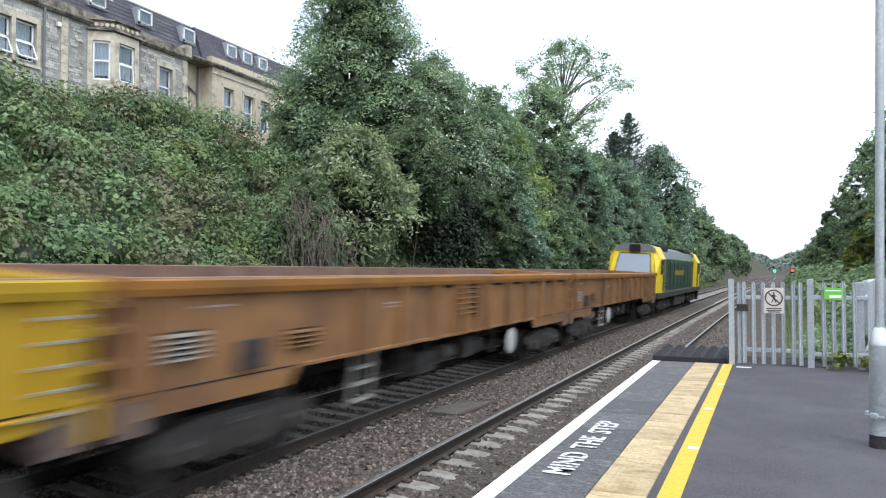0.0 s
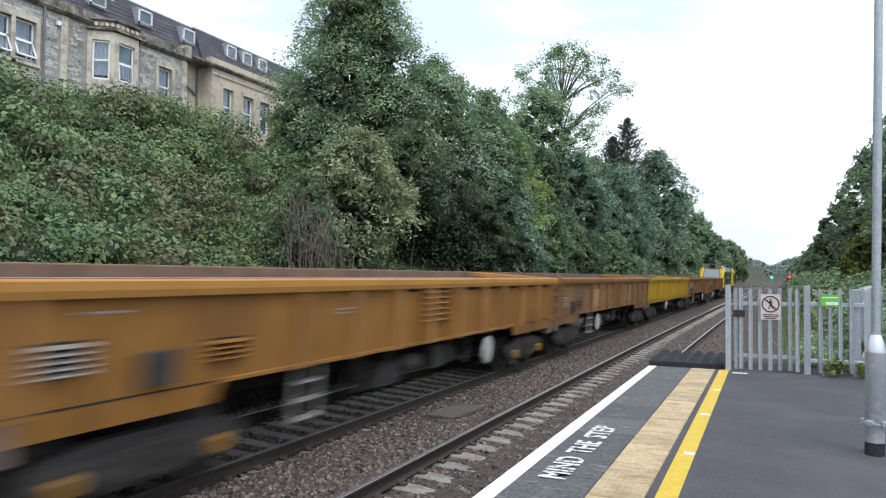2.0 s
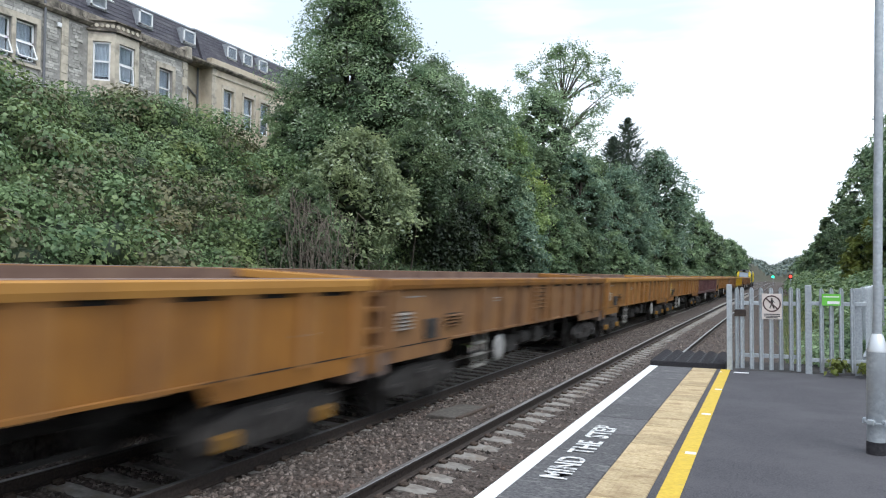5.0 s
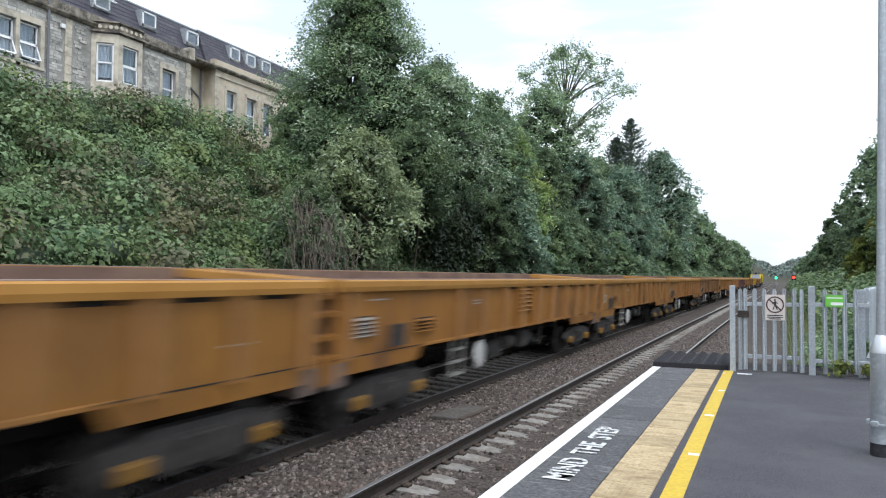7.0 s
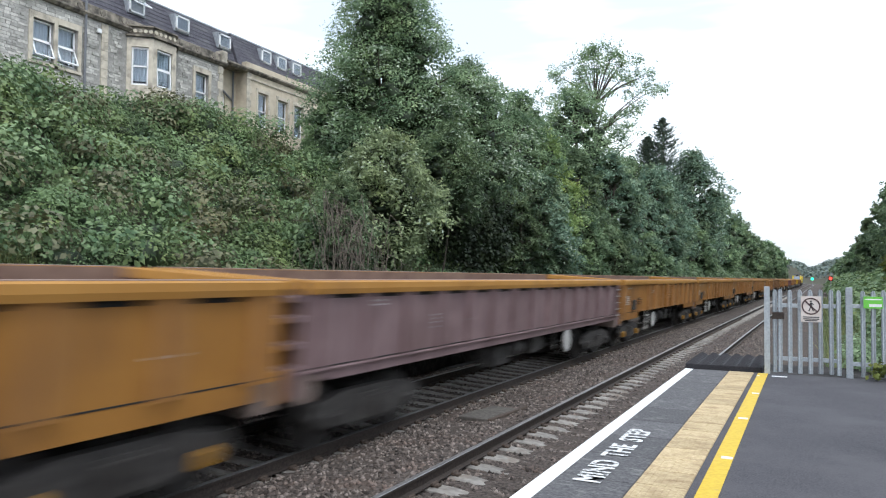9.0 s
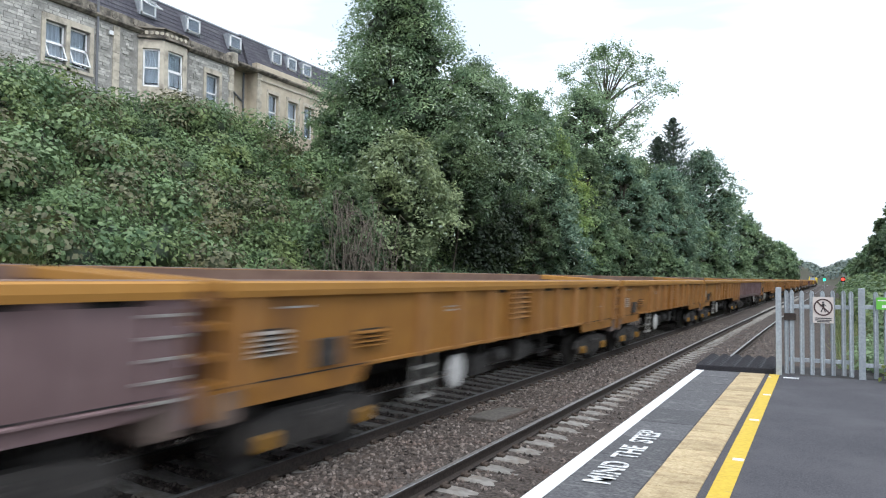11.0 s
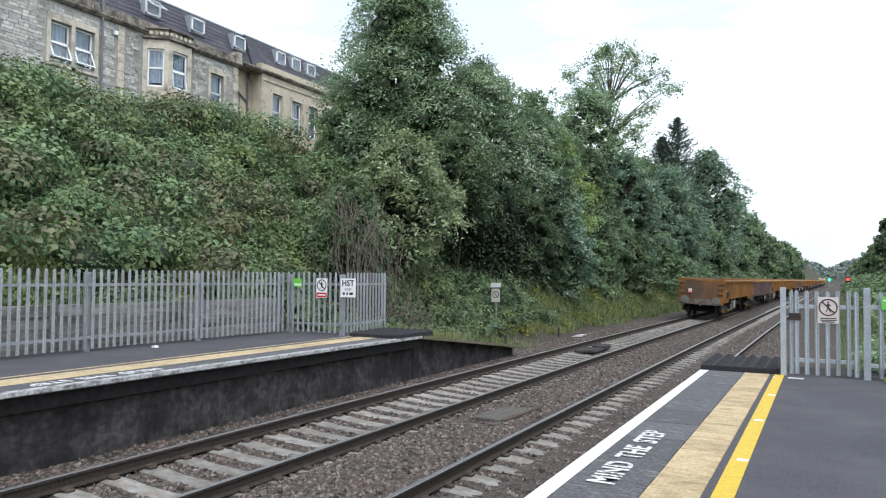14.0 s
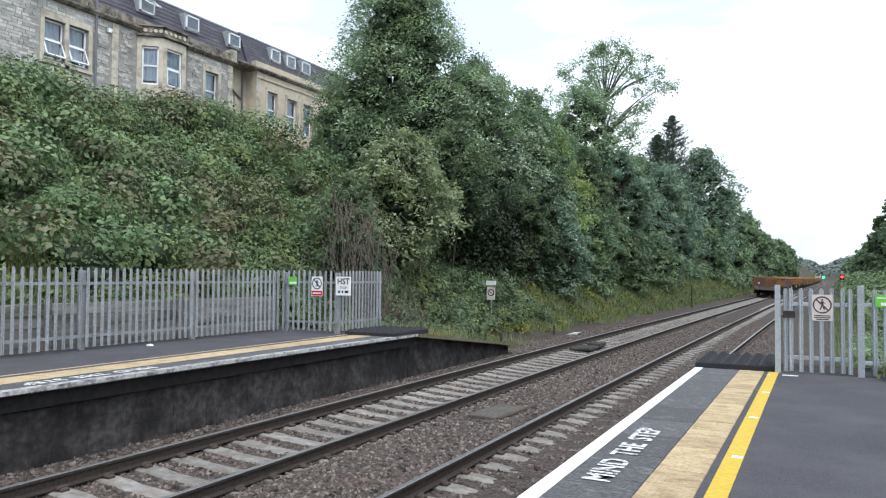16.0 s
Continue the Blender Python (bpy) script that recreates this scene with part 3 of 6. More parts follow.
def bogie(parent, y, name="bogie", box_m=None):
    box_m = box_m or M_GRIME
    b = part(name, Solid().box(-0.9, 0.9, -0.25, 0.25, 0.42, 0.80, ch=0.04), parent, "grimy cast bogie", m=pose(0, y, 0), mat=M_UNDER)
    for sx in (-1, 1):
        s = Solid()
        o = [(-1.45, 0.50), (-1.30, 0.36), (-0.72, 0.36), (-0.50, 0.27), (0.50, 0.27), (0.72, 0.36), (1.30, 0.36), (1.45, 0.50), (1.36, 0.66), (0.70, 0.78), (-0.70, 0.78), (-1.36, 0.66)]
        s.prism(o, "x", sx * 0.97, sx * 1.10)
        s.prism([(-0.34, 0.34), (0.34, 0.34), (0.30, 0.70), (-0.30, 0.70)], "x", sx * 1.10, sx * 1.15)
        for k in (-0.2, 0.0, 0.2):
            s.lathe([(0.075, 0.36), (0.075, 0.66)], 8, pose(sx * 1.16, k, 0))
        part("side_frame", s, b, "brake-dust brown cast side frame", mat=M_GRIME)
        for ay in (-1.0, 1.0):
            w = Solid().lathe([(0.20, -0.05), (0.42, -0.06), (0.42, 0.05), (0.455, 0.055), (0.455, 0.08), (0.2, 0.08)], 24, axis="x")
            part("wheel", w, b, "steel wheel with a worn tread", m=pose(sx * 0.78, ay, 0.42, 0, 0, 0 if sx < 0 else 180), mat=M_GRIME)
            box = Solid().box(-0.07, 0.07, -0.115, 0.115, -0.09, 0.08, ch=0.03)
            part("axle_box", box, b, "dull yellow axle box cover" if box_m is not M_GRIME else "", m=pose(sx * 1.13, ay, 0.46), mat=box_m)
    for ay in (-1.0, 1.0):
        part("axle", Solid().lathe([(0.08, -0.8), (0.08, 0.8)], 10, pose(0, ay, 0.42), axis="x"), b, mat=M_UNDER)
    return b


def ends(t, paint_m, group):
    """Buffers, coupling and headstock at both ends of a vehicle."""
    for e in (-1, 1):
        part("headstock", Solid().box(-1.22, 1.22, min(e * (HALF - 0.32), e * (HALF - 0.02)), max(e * (HALF - 0.32), e * (HALF - 0.02)), 0.78, 1.14, ch=0.02), t, "grimy steel headstock", mat=M_HEAD)
        for sx in (-0.87, 0.87):
            bf = Solid().lathe([(0.13, 0), (0.12, 0.20), (0.08, 0.21), (0.08, 0.26), (0.235, 0.27), (0.23, 0.30), (0.12, 0.315)], 16, axis="y", m=pose(sx, e * (HALF - 0.02), 1.02, 0, 0, 0 if e > 0 else 180))
            part("buffer", bf, t, "round sprung buffer", mat=M_BUFF)
        c = Solid().box(-0.07, 0.07, -0.05, 0.10, 0.92, 1.05, ch=0.02)
        c.box(-0.025, 0.025, 0.05, 0.30, 0.70, 0.98, ch=0.01)
        part("coupling", c, t, "hanging screw coupling", m=pose(0, e * HALF, 0, 0, 0, 0 if e > 0 else 180), mat=M_BUFF)


def wagon(kind, body_m, rail_m, disc_front=False, tail=False, patches=()):
    """An open bogie box wagon. kind "a": louvres, hatch and stepped sill; kind "b": plain ribs and a straight sill."""
    words = {M_ORANGE: "faded orange open bogie wagon streaked with rust", M_ORANGE2: "bright orange open bogie wagon with dusty ribs coloured as if lit",
             M_LEMON: "yellow ribbed open bogie wagon", M_DULL: "dull brownish-orange open bogie wagon streaked with rust", M_PLUM: "faded maroon open bogie wagon with an orange top rail", M_MAUVE: "chalky mauve open bogie wagon with an orange top rail"}
    t = thing("box_wagon", words[body_m] + (", last of the train" if tail else ""), "wagon", group="wagons of the train")
    rib_m = M_RIB if body_m in (M_ORANGE, M_ORANGE2) else body_m
    for sx in (-1, 1):
        s = Solid()
        if kind == "a":
            o = [(-HALF, DEEP), (-5.55, DEEP), (-5.40, LOW), (4.75, LOW), (4.90, DEEP), (HALF, DEEP), (HALF, TOP - 0.02), (-HALF, TOP - 0.02)]
        else:
            o = [(-HALF, LOW - 0.04), (-HALF + 0.7, LOW - 0.14), (HALF - 0.7, LOW - 0.14), (HALF, LOW - 0.04), (HALF, TOP - 0.02), (-HALF, TOP - 0.02)]
        a, b = sorted((sx * (WIDE - 0.09), sx * (WIDE - 0.055)))
        s.prism(o, "x", a, b)
        part("side_wall", s, t, mat=[body_m])
        part("inner_lining", Solid().box(*sorted((sx * (WIDE - 0.095), sx * (WIDE - 0.115))), -HALF + 0.1, HALF - 0.1, LOW, TOP - 0.18), t, "rusty scuffed inside plate", mat=M_INNER)
        part("inner_rail_face", Solid().box(*sorted((sx * (WIDE - 0.121), sx * (WIDE - 0.135))), -HALF + 0.1, HALF - 0.1, TOP - 0.19, TOP - 0.006), t, "scuffed brown inside of the top rail", mat=M_INNER)
        part("rail_cap", Solid().box(*sorted((sx * (WIDE - 0.118), sx * (WIDE + 0.012))), -HALF, HALF, TOP, TOP + 0.006), t, "scraped pale top edge", mat=M_SCRAPE)
        tr = Solid().prism([(sx * (WIDE - 0.12), TOP - 0.17), (sx * (WIDE + 0.025), TOP - 0.17), (sx * (WIDE + 0.045), TOP - 0.10), (sx * (WIDE + 0.045), TOP - 0.02), (sx * (WIDE + 0.02), TOP), (sx * (WIDE - 0.12), TOP)], "y", -HALF, HALF)
        part("top_rail", tr, t, "thick orange top rail" if body_m in (M_PLUM, M_MAUVE) else "", mat=rail_m)
        n = 13 if kind == "a" else 15
        rib = Solid()
        zb = LOW if kind == "a" else LOW + 0.056
        hw = 0.085 if kind == "a" else 0.065
        a, b = sorted((sx * (WIDE - 0.055), sx * (WIDE + 0.034)))
        rib.prism([(-hw, zb), (hw, zb), (hw, TOP - 0.26), (hw * 0.6, TOP - 0.17), (-hw * 0.6, TOP - 0.17), (-hw, TOP - 0.26)], "x", a, b)
        rib = rib.mesh("rib", rib_m)
        for i in range(n):
            y = -HALF + 0.35 + (2 * HALF - 0.7) * i / (n - 1)
            if kind == "a" and y < -4.9 and 0 < i:
                continue
            part("rib", rib, t, m=pose(0, y, 0))
        # thin dark strips between the ribs imitate the top rail's shadow
        for i in range(5 if kind == "a" else 0, n - 1 if body_m is not M_LEMON else 0):
            y = -HALF + 0.35 + (2 * HALF - 0.7) * (i + 0.5) / (n - 1)
            part("rail_recess", Solid().box(*sorted((sx * (WIDE - 0.056), sx * (WIDE - 0.049))), y - 0.34, y + 0.34, TOP - 0.232, TOP - 0.171), t, "dark strip painted as the shade under the top rail", mat=M_UNDER)
        sill = Solid().box(*sorted((sx * (WIDE - 0.055), sx * (WIDE - 0.012))), -5.40 if kind == "a" else -HALF + 0.05, 4.75 if kind == "a" else HALF - 0.05, LOW, LOW + 0.05 if kind == "a" else LOW + 0.03, ch=0.01)
        part("sill", sill, t, mat=body_m)
        a0, a1 = sorted((sx * (WIDE - 0.056), sx * (WIDE + 0.006)))
        if kind == "a":
            for ya, yb in ((-HALF + 0.02, -5.42), (4.77, HALF - 0.02)):
                part("skirt_seam", Solid().box(*sorted((sx * (WIDE - 0.056), sx * (WIDE - 0.050))), ya, yb, LOW + 0.015, LOW + 0.032), t, "dark skirt seam", mat=M_BLACKV)
            for y, z, w, h, cnt in ((-7.50, 1.60, 0.62, 0.30, 5), (-5.35, 1.52, 0.66, 0.24, 4)):
                lv = part("louvre_panel", Solid().box(*sorted((sx * (WIDE - 0.056), sx * (WIDE - 0.048))), y - w / 2, y + w / 2, z - h / 2, z + h / 2), t, "dark louvred grille", mat=M_BLACKV)
                for k in range(cnt):
                    zz = z - h / 2 + h * (k + 0.5) / cnt
                    part("slat", Solid().prism([(sx * (WIDE - 0.05), zz - 0.02), (sx * (WIDE + 0.012), zz - 0.026), (sx * (WIDE + 0.012), zz - 0.016), (sx * (WIDE - 0.05), zz + 0.006)], "y", y - w / 2, y + w / 2), lv, mat=M_BARE if y < -7 else body_m)
            h = Solid().box(a0, a1, -6.58, -6.12, 1.24, 1.58, ch=0.01)
            part("hatch", h, t, "grimy square hatch door", mat=M_GRIME)
            for z in (1.92, 1.62):
                for k in range(3):
                    zz = z - 0.10 + 0.10 * k
                    part("vent_slot", Solid().box(*sorted((sx * (WIDE - 0.056), sx * (WIDE - 0.048))), -0.37, 0.67, zz - 0.022, zz + 0.022), t, "dark slotted vent", mat=M_BLACKV)
                    part("vent_lip", Solid().prism([(sx * (WIDE - 0.05), zz + 0.022), (sx * (WIDE + 0.012), zz + 0.012), (sx * (WIDE + 0.012), zz + 0.022), (sx * (WIDE - 0.05), zz + 0.040)], "y", -0.37, 0.67), t, mat=rib_m)
            for y in (-0.43, 0.73):
                part("vent_post", Solid().box(*sorted((sx * (WIDE - 0.056), sx * (WIDE + 0.034))), y - 0.05, y + 0.05, LOW, TOP - 0.17), t, mat=body_m)
            ly = -3.62
            for y, z, w in ((-7.0, 1.98, 0.5), (-2.9, 1.86, 0.34), (-2.9, 1.80, 0.34), (6.6, 1.56, 0.40)):
                part("marking", Solid().box(*sorted((sx * (WIDE - 0.056), sx * (WIDE - 0.051))), y - w / 2, y + w / 2, z - 0.012, z + 0.012), t, "line of small unreadable print", mat=M_WORN)
        else:
            ly = None
            for y, z, w in ((-6.55, 2.00, 0.50), (-6.55, 1.94, 0.50), (-4.5, 1.72, 0.42), (-4.5, 1.66, 0.30), (-4.5, 1.60, 0.42), (-4.5, 1.52, 0.36), (-3.3, 1.58, 0.42)):
                part("marking", Solid().box(*sorted((sx * (WIDE - 0.056), sx * (WIDE - 0.051))), y - w / 2, y + w / 2, z - 0.012, z + 0.012), t, "line of small unreadable print", mat=M_WORN)
            part("skirt_seam", Solid().box(*sorted((sx * (WIDE - 0.056), sx * (WIDE - 0.050))), -HALF + 0.1, HALF - 0.1, LOW + 0.036, LOW + 0.052), t, "dark skirt seam", mat=M_BLACKV)
            for k in range(5):
                part("grab_rung", Solid().box(*sorted((sx * (WIDE + 0.02), sx * (WIDE + 0.05))), HALF - 0.55, HALF - 0.12, 1.16 + 0.2 * k, 1.185 + 0.2 * k), t, "bare steel grab rung", mat=M_BARE)
        if ly is not None:
            lad = None
            for y in (-0.28, 0.28):
                ld = Solid().box(*sorted((sx * 1.13, sx * 1.17)), ly + y - 0.025, ly + y + 0.025, 0.42, LOW)
                lad = part("ladder_stile", ld, t, "pale steel step ladder", mat=M_BARE)
            for z in (0.44, 0.68, 0.92):
                part("rung", Solid().box(*sorted((sx * 1.08, sx * 1.20)), ly - 0.28, ly + 0.28, z, z + 0.03), lad, mat=M_BARE)
        dy = (3.0 if body_m == M_MAUVE else -1.5) if kind == "b" else (3.2 if disc_front else -2.5)
        if sx > 0:
            part("brake_disc_plate", Solid().lathe([(0.27, 0), (0.29, 0.015), (0.29, 0.045), (0.26, 0.06)], 24, axis="x", m=pose(1.15, dy, 0.74)), t, "round white plate", mat=M_DISC)
    for y0, y1, zz0, zz1, mt in patches:
        part("paint_patch", Solid().box(WIDE - 0.056, WIDE - 0.051, y0, y1, zz0, zz1), t, "patch of different paint", mat=mt)
    for e in (-1, 1):
        a, b = sorted((e * (HALF - 0.035), e * HALF))
        part("end_wall", Solid().box(-WIDE + 0.09, WIDE - 0.09, a, b, 1.14, TOP - 0.02), t, "rust-brown stained end plate", mat=M_RUSTEND)
        a, b = sorted((e * (HALF - 0.10), e * (HALF + 0.02)))
        part("top_rail", Solid().box(-WIDE + 0.12, WIDE - 0.12, a, b, TOP - 0.12, TOP, ch=0.012), t, mat=rail_m)
        for sx in (-1, 1):
            post = Solid()
            a, b = sorted((e * (HALF), e * (HALF + 0.10)))
            c0, c1 = sorted((sx * (WIDE - 0.34), sx * (WIDE - 0.01)))
            post.box(c0, c1, a, b, 0.86, 1.24, ch=0.01)
            part("corner_gusset", post, t, mat=body_m)
            for z in (1.46, 1.78, 2.02):
                part("corner_step", Solid().box(c0 + 0.02, c1 - 0.02, a, b - 0.02, z, z + 0.07, ch=0.01), t, mat=body_m)
    part("floor", Solid().box(-WIDE + 0.08, WIDE - 0.08, -HALF + 0.05, HALF - 0.05, LOW, LOW + 0.04), t, "rusty wagon floor", mat=M_INNER)
    u = Solid().box(-0.28, 0.28, -HALF + 0.3, HALF - 0.3, 0.72, LOW - 0.005, ch=0.02)
    for y in (-3.6, -1.2, 1.2, 3.6):
        part("cross_beam", Solid().box(-1.1, 1.1, y - 0.08, y + 0.08, 0.92, LOW - 0.006), t, mat=M_UNDER)
    part("underframe", u, t, "black underframe", mat=M_UNDER)
    part("air_tank", Solid().lathe([(0.10, -0.62), (0.19, -0.55), (0.19, 0.55), (0.10, 0.62)], 16, axis="y", m=pose(0.72, 1.6, 0.72)), t, "grimy cylindrical air tank", mat=M_GRIME)
    part("brake_gear", Solid().box(0.45, 1.02, -1.5, -0.7, 0.52, 0.90, ch=0.05), t, "grimy brake gear", mat=M_GRIME)
    part("brake_cylinder", Solid().lathe([(0.06, -0.34), (0.15, -0.28), (0.15, 0.20), (0.07, 0.34)], 14, axis="y", m=pose(0.98, -0.2, 0.80)), t, "grimy brake cylinder", mat=M_GRIME)
    part("control_box", Solid().box(0.92, 1.10, 0.55, 1.05, 0.62, 1.02, ch=0.03), t, "grimy control box", mat=M_GRIME)
    for y in (-2.0, 2.4):
        part("hanger", Solid().box(0.96, 1.04, y - 0.04, y + 0.04, 0.55, LOW), t, mat=M_GRIME)
    part("brake_rod", Solid().box(0.80, 0.84, -3.4, 3.6, 0.62, 0.67), t, mat=M_UNDER)
    for y in (-HALF + 1.95, HALF - 1.95):
        bogie(t, y, box_m=M_YBOX if kind == "a" and body_m is not M_DULL else None)
    ends(t, body_m, "")
    if tail:
        lampb = part("tail_lamp", Solid().box(-0.085, 0.085, -0.12, 0.0, 0.02, 0.25, ch=0.03).box(-0.088, 0.088, -0.123, 0.0, 0.0, 0.03, 1).box(-0.05, 0.05, -0.09, -0.02, 0.25, 0.28, 1), t, "white tail lamp with a red lens", m=pose(-0.62, -HALF - 0.005, 1.42), mat=[M_SIGNW, M_SIGNB])
        part("red_lens", Solid().lathe([(0.05, -0.15), (0.062, -0.12), (0.062, -0.115)], 14, axis="y", m=pose(0, 0, 0.10)), lampb, "glowing red lens", mat=plain("tail_red", (0.9, 0.06, 0.03), 0.3, glow=0.35))
    return t


def loco():
    """A boxy green and yellow diesel locomotive."""
    green = surf("dark_green_paint", (0.014, 0.040, 0.034), (0.024, 0.058, 0.048), 6, 0.4, 0.05, stain=(0.04, 0.05, 0.04), stain_scale=2)
    yel = surf("cab_yellow_paint", (0.68, 0.50, 0.02), (0.74, 0.56, 0.03), 6, 0.42, 0.04, stain=(0.5, 0.38, 0.06), stain_scale=2, stain_lo=0.6)
    roof = surf("grey_roof", (0.13, 0.14, 0.145), (0.20, 0.21, 0.215), 6, 0.7, 0.1)
    glass = plain("cab_glass", (0.26, 0.30, 0.35), 0.08)
    t = thing("diesel_locomotive", "green diesel locomotive with yellow cab ends hauling the train", "locomotive")
    h = 10.35
    part("frame", Solid().box(-1.32, 1.32, -h, h, 0.95, 1.25, ch=0.03), t, "grey underframe beam", mat=M_GRIME)
    body = Solid().prism([(-1.05, 1.25), (1.05, 1.25), (1.05, 3.05), (0.80, 3.55), (0.35, 3.72), (-0.35, 3.72), (-0.80, 3.55), (-1.05, 3.05)], "y", -h + 2.4, h - 2.4)
    bd = part("body", body, t, "dark green engine body", mat=green)
    for i in range(9):
        y = -h + 3.4 + i * 1.7
        for sx in (-1, 1):
            part("body_door", Solid().box(*sorted((sx * 1.05, sx * 1.075)), y - 0.7, y + 0.7, 1.4, 2.9, ch=0.008), bd, mat=green)
    part("roof_unit", Solid().box(-0.85, 0.85, -h + 2.6, -h + 6.2, 3.45, 3.80, ch=0.08), bd, "dark roof radiator housing", mat=M_UNDER)
    part("roof_unit", Solid().box(-0.80, 0.80, h - 6.6, h - 2.8, 3.50, 3.82, ch=0.08), bd, "dark roof radiator housing", mat=M_UNDER)
    for sx in (-1, 1):
        part("stripe", Solid().box(*sorted((sx * 1.076, sx * 1.082)), -2.2, 2.2, 2.12, 2.42), bd, "dull yellow lettering bar", mat=surf("dull_yellow_lettering", (0.20, 0.17, 0.03), (0.30, 0.25, 0.04), 12, 0.5, 0.0))
    for e in (-1, 1):
        c = Solid()
        v = []
        for y, w, zt in ((h - 2.5, 1.30, 3.62), (h - 0.55, 1.30, 3.62)):
            v += [(-w, e * y, 1.2), (w, e * y, 1.2), (w, e * y, 3.0), (w * 0.74, e * y, zt), (-w * 0.74, e * y, zt), (-w, e * y, 3.0)]
        v += [(-1.2, e * h, 1.2), (1.2, e * h, 1.2), (1.16, e * (h - 0.05), 2.1), (0.95, e * (h - 0.5), 3.30), (-0.95, e * (h - 0.5), 3.30), (-1.16, e * (h - 0.05), 2.1)]
        f = [(k + i, k + (i + 1) % 6, k + 6 + (i + 1) % 6, k + 6 + i) for k in (0, 6) for i in range(6)] + [tuple(range(6)), tuple(range(12, 18))]
        c.add(v, f)
        cab = part("cab", c, t, "yellow driver's cab", mat=yel)
        ws = Solid()
        ws.add([(-0.88, e * (h - 0.085), 2.28), (0.88, e * (h - 0.085), 2.28), (0.76, e * (h - 0.47), 3.20), (-0.76, e * (h - 0.47), 3.20), (-0.88, e * (h - 0.035), 2.28), (0.88, e * (h - 0.035), 2.28), (0.76, e * (h - 0.425), 3.20), (-0.76, e * (h - 0.425), 3.20)],
               [(0, 1, 2, 3), (4, 5, 6, 7), (0, 1, 5, 4), (1, 2, 6, 5), (2, 3, 7, 6), (3, 0, 4, 7)])
        sur = Solid()
        sur.add([(-0.93, e * (h - 0.075), 2.22), (0.93, e * (h - 0.075), 2.22), (0.80, e * (h - 0.49), 3.25), (-0.80, e * (h - 0.49), 3.25), (-0.93, e * (h - 0.045), 2.22), (0.93, e * (h - 0.045), 2.22), (0.80, e * (h - 0.450), 3.25), (-0.80, e * (h - 0.450), 3.25)],
                [(0, 1, 2, 3), (4, 5, 6, 7), (0, 1, 5, 4), (1, 2, 6, 5), (2, 3, 7, 6), (3, 0, 4, 7)])
        part("windscreen_surround", sur, cab, "black windscreen surround", mat=M_BLACKV)
        part("windscreen", ws, cab, "pale reflecting windscreen", mat=glass)
        part("cab_roof", Solid().prism([(-1.06, 3.36), (1.06, 3.36), (0.98, 3.52), (0.84, 3.64), (0.6, 3.72), (0.3, 3.76), (-0.3, 3.76), (-0.6, 3.72), (-0.84, 3.64), (-0.98, 3.52)], "y", *sorted((e * (h - 2.52), e * (h - 0.44)))), cab, "dark grey cab roof", mat=roof)
        part("headlamp_box", Solid().box(-0.28, 0.28, *sorted((e * (h - 0.75), e * (h - 0.36))), 3.32, 3.70, ch=0.03), cab, "black lamp housing", mat=M_UNDER)
        for sx in (-1, 1):
            part("side_window", Solid().box(*sorted((sx * 1.30, sx * 1.312)), *sorted((e * (h - 1.5), e * (h - 0.75))), 2.2, 2.95, ch=0.004), cab, "dark cab side window", mat=M_BLACKV)
            part("cab_door", Solid().box(*sorted((sx * 1.30, sx * 1.312)), *sorted((e * (h - 2.3), e * (h - 1.65))), 1.3, 3.0, ch=0.004), cab, "green cab door", mat=green)
            bf = Solid().lathe([(0.13, 0), (0.12, 0.25), (0.24, 0.27), (0.23, 0.31)], 16, axis="y", m=pose(sx * 0.87, e * (h - 0.01), 1.05, 0, 0, 0 if e > 0 else 180))
            part("buffer", bf, t, "round sprung buffer", mat=M_BUFF)
        part("plough", Solid().box(-1.2, 1.2, *sorted((e * (h - 0.12), e * (h - 0.02))), 0.25, 0.95, ch=0.02), t, "dark snow plough", mat=M_UNDER)
    part("fuel_tank", Solid().box(-1.15, 1.15, -2.6, 2.6, 0.35, 0.95, ch=0.12), t, "grimy fuel tank", mat=M_GRIME)
    for y in (-6.6, 6.6):
        bogie(t, y - 0.9)
        bogie(t, y + 0.9)
    return t


SPEED, FRONT, PITCH = 24.5454, 38.5555, 16.8183
KINDS = {3: ("b", M_LEMON, M_LEMON), 6: ("b", M_PLUM, M_TOPRAIL), 15: ("b", M_MAUVE, M_TOPRAIL), 19: ("b", M_MAUVE, M_TOPRAIL)}
PATCHES = {
    7: ((-HALF + 0.4, -HALF + 1.6, 1.35, 1.95, M_PATCH), (-2.5, -1.8, 1.5, 1.95, M_FADE), (1.6, 2.3, 1.75, 1.98, M_PATCH), (5.0, 6.2, 1.3, 1.95, M_PATCH)),
    6: tuple((-6.6 + 1.75 * i, -5.95 + 1.75 * i + 0.25 * (i % 3), 1.42 + 0.05 * (i % 2), 1.86, M_PLUM2) for i in range(6)),
    3: ((-0.1, 0.95, 1.5, 1.9, M_DISC),),
    4: ((-3.6, -2.2, 1.3, 1.9, M_FADE), (2.3, 3.6, 1.35, 2.0, M_FADE)),
    19: ((-1.5, -0.8, 1.48, 1.70, M_PLUM2), (-3.6, -3.1, 1.25, 1.62, M_PLUM2), (-7.3, -6.6, 1.02, 1.16, M_PLUM2)),
    20: ((-2.5, -1.6, 1.4, 1.95, M_FADE), (2.2, 3.3, 1.35, 1.95, M_FADE)),
}
made = {}
vehicles = []
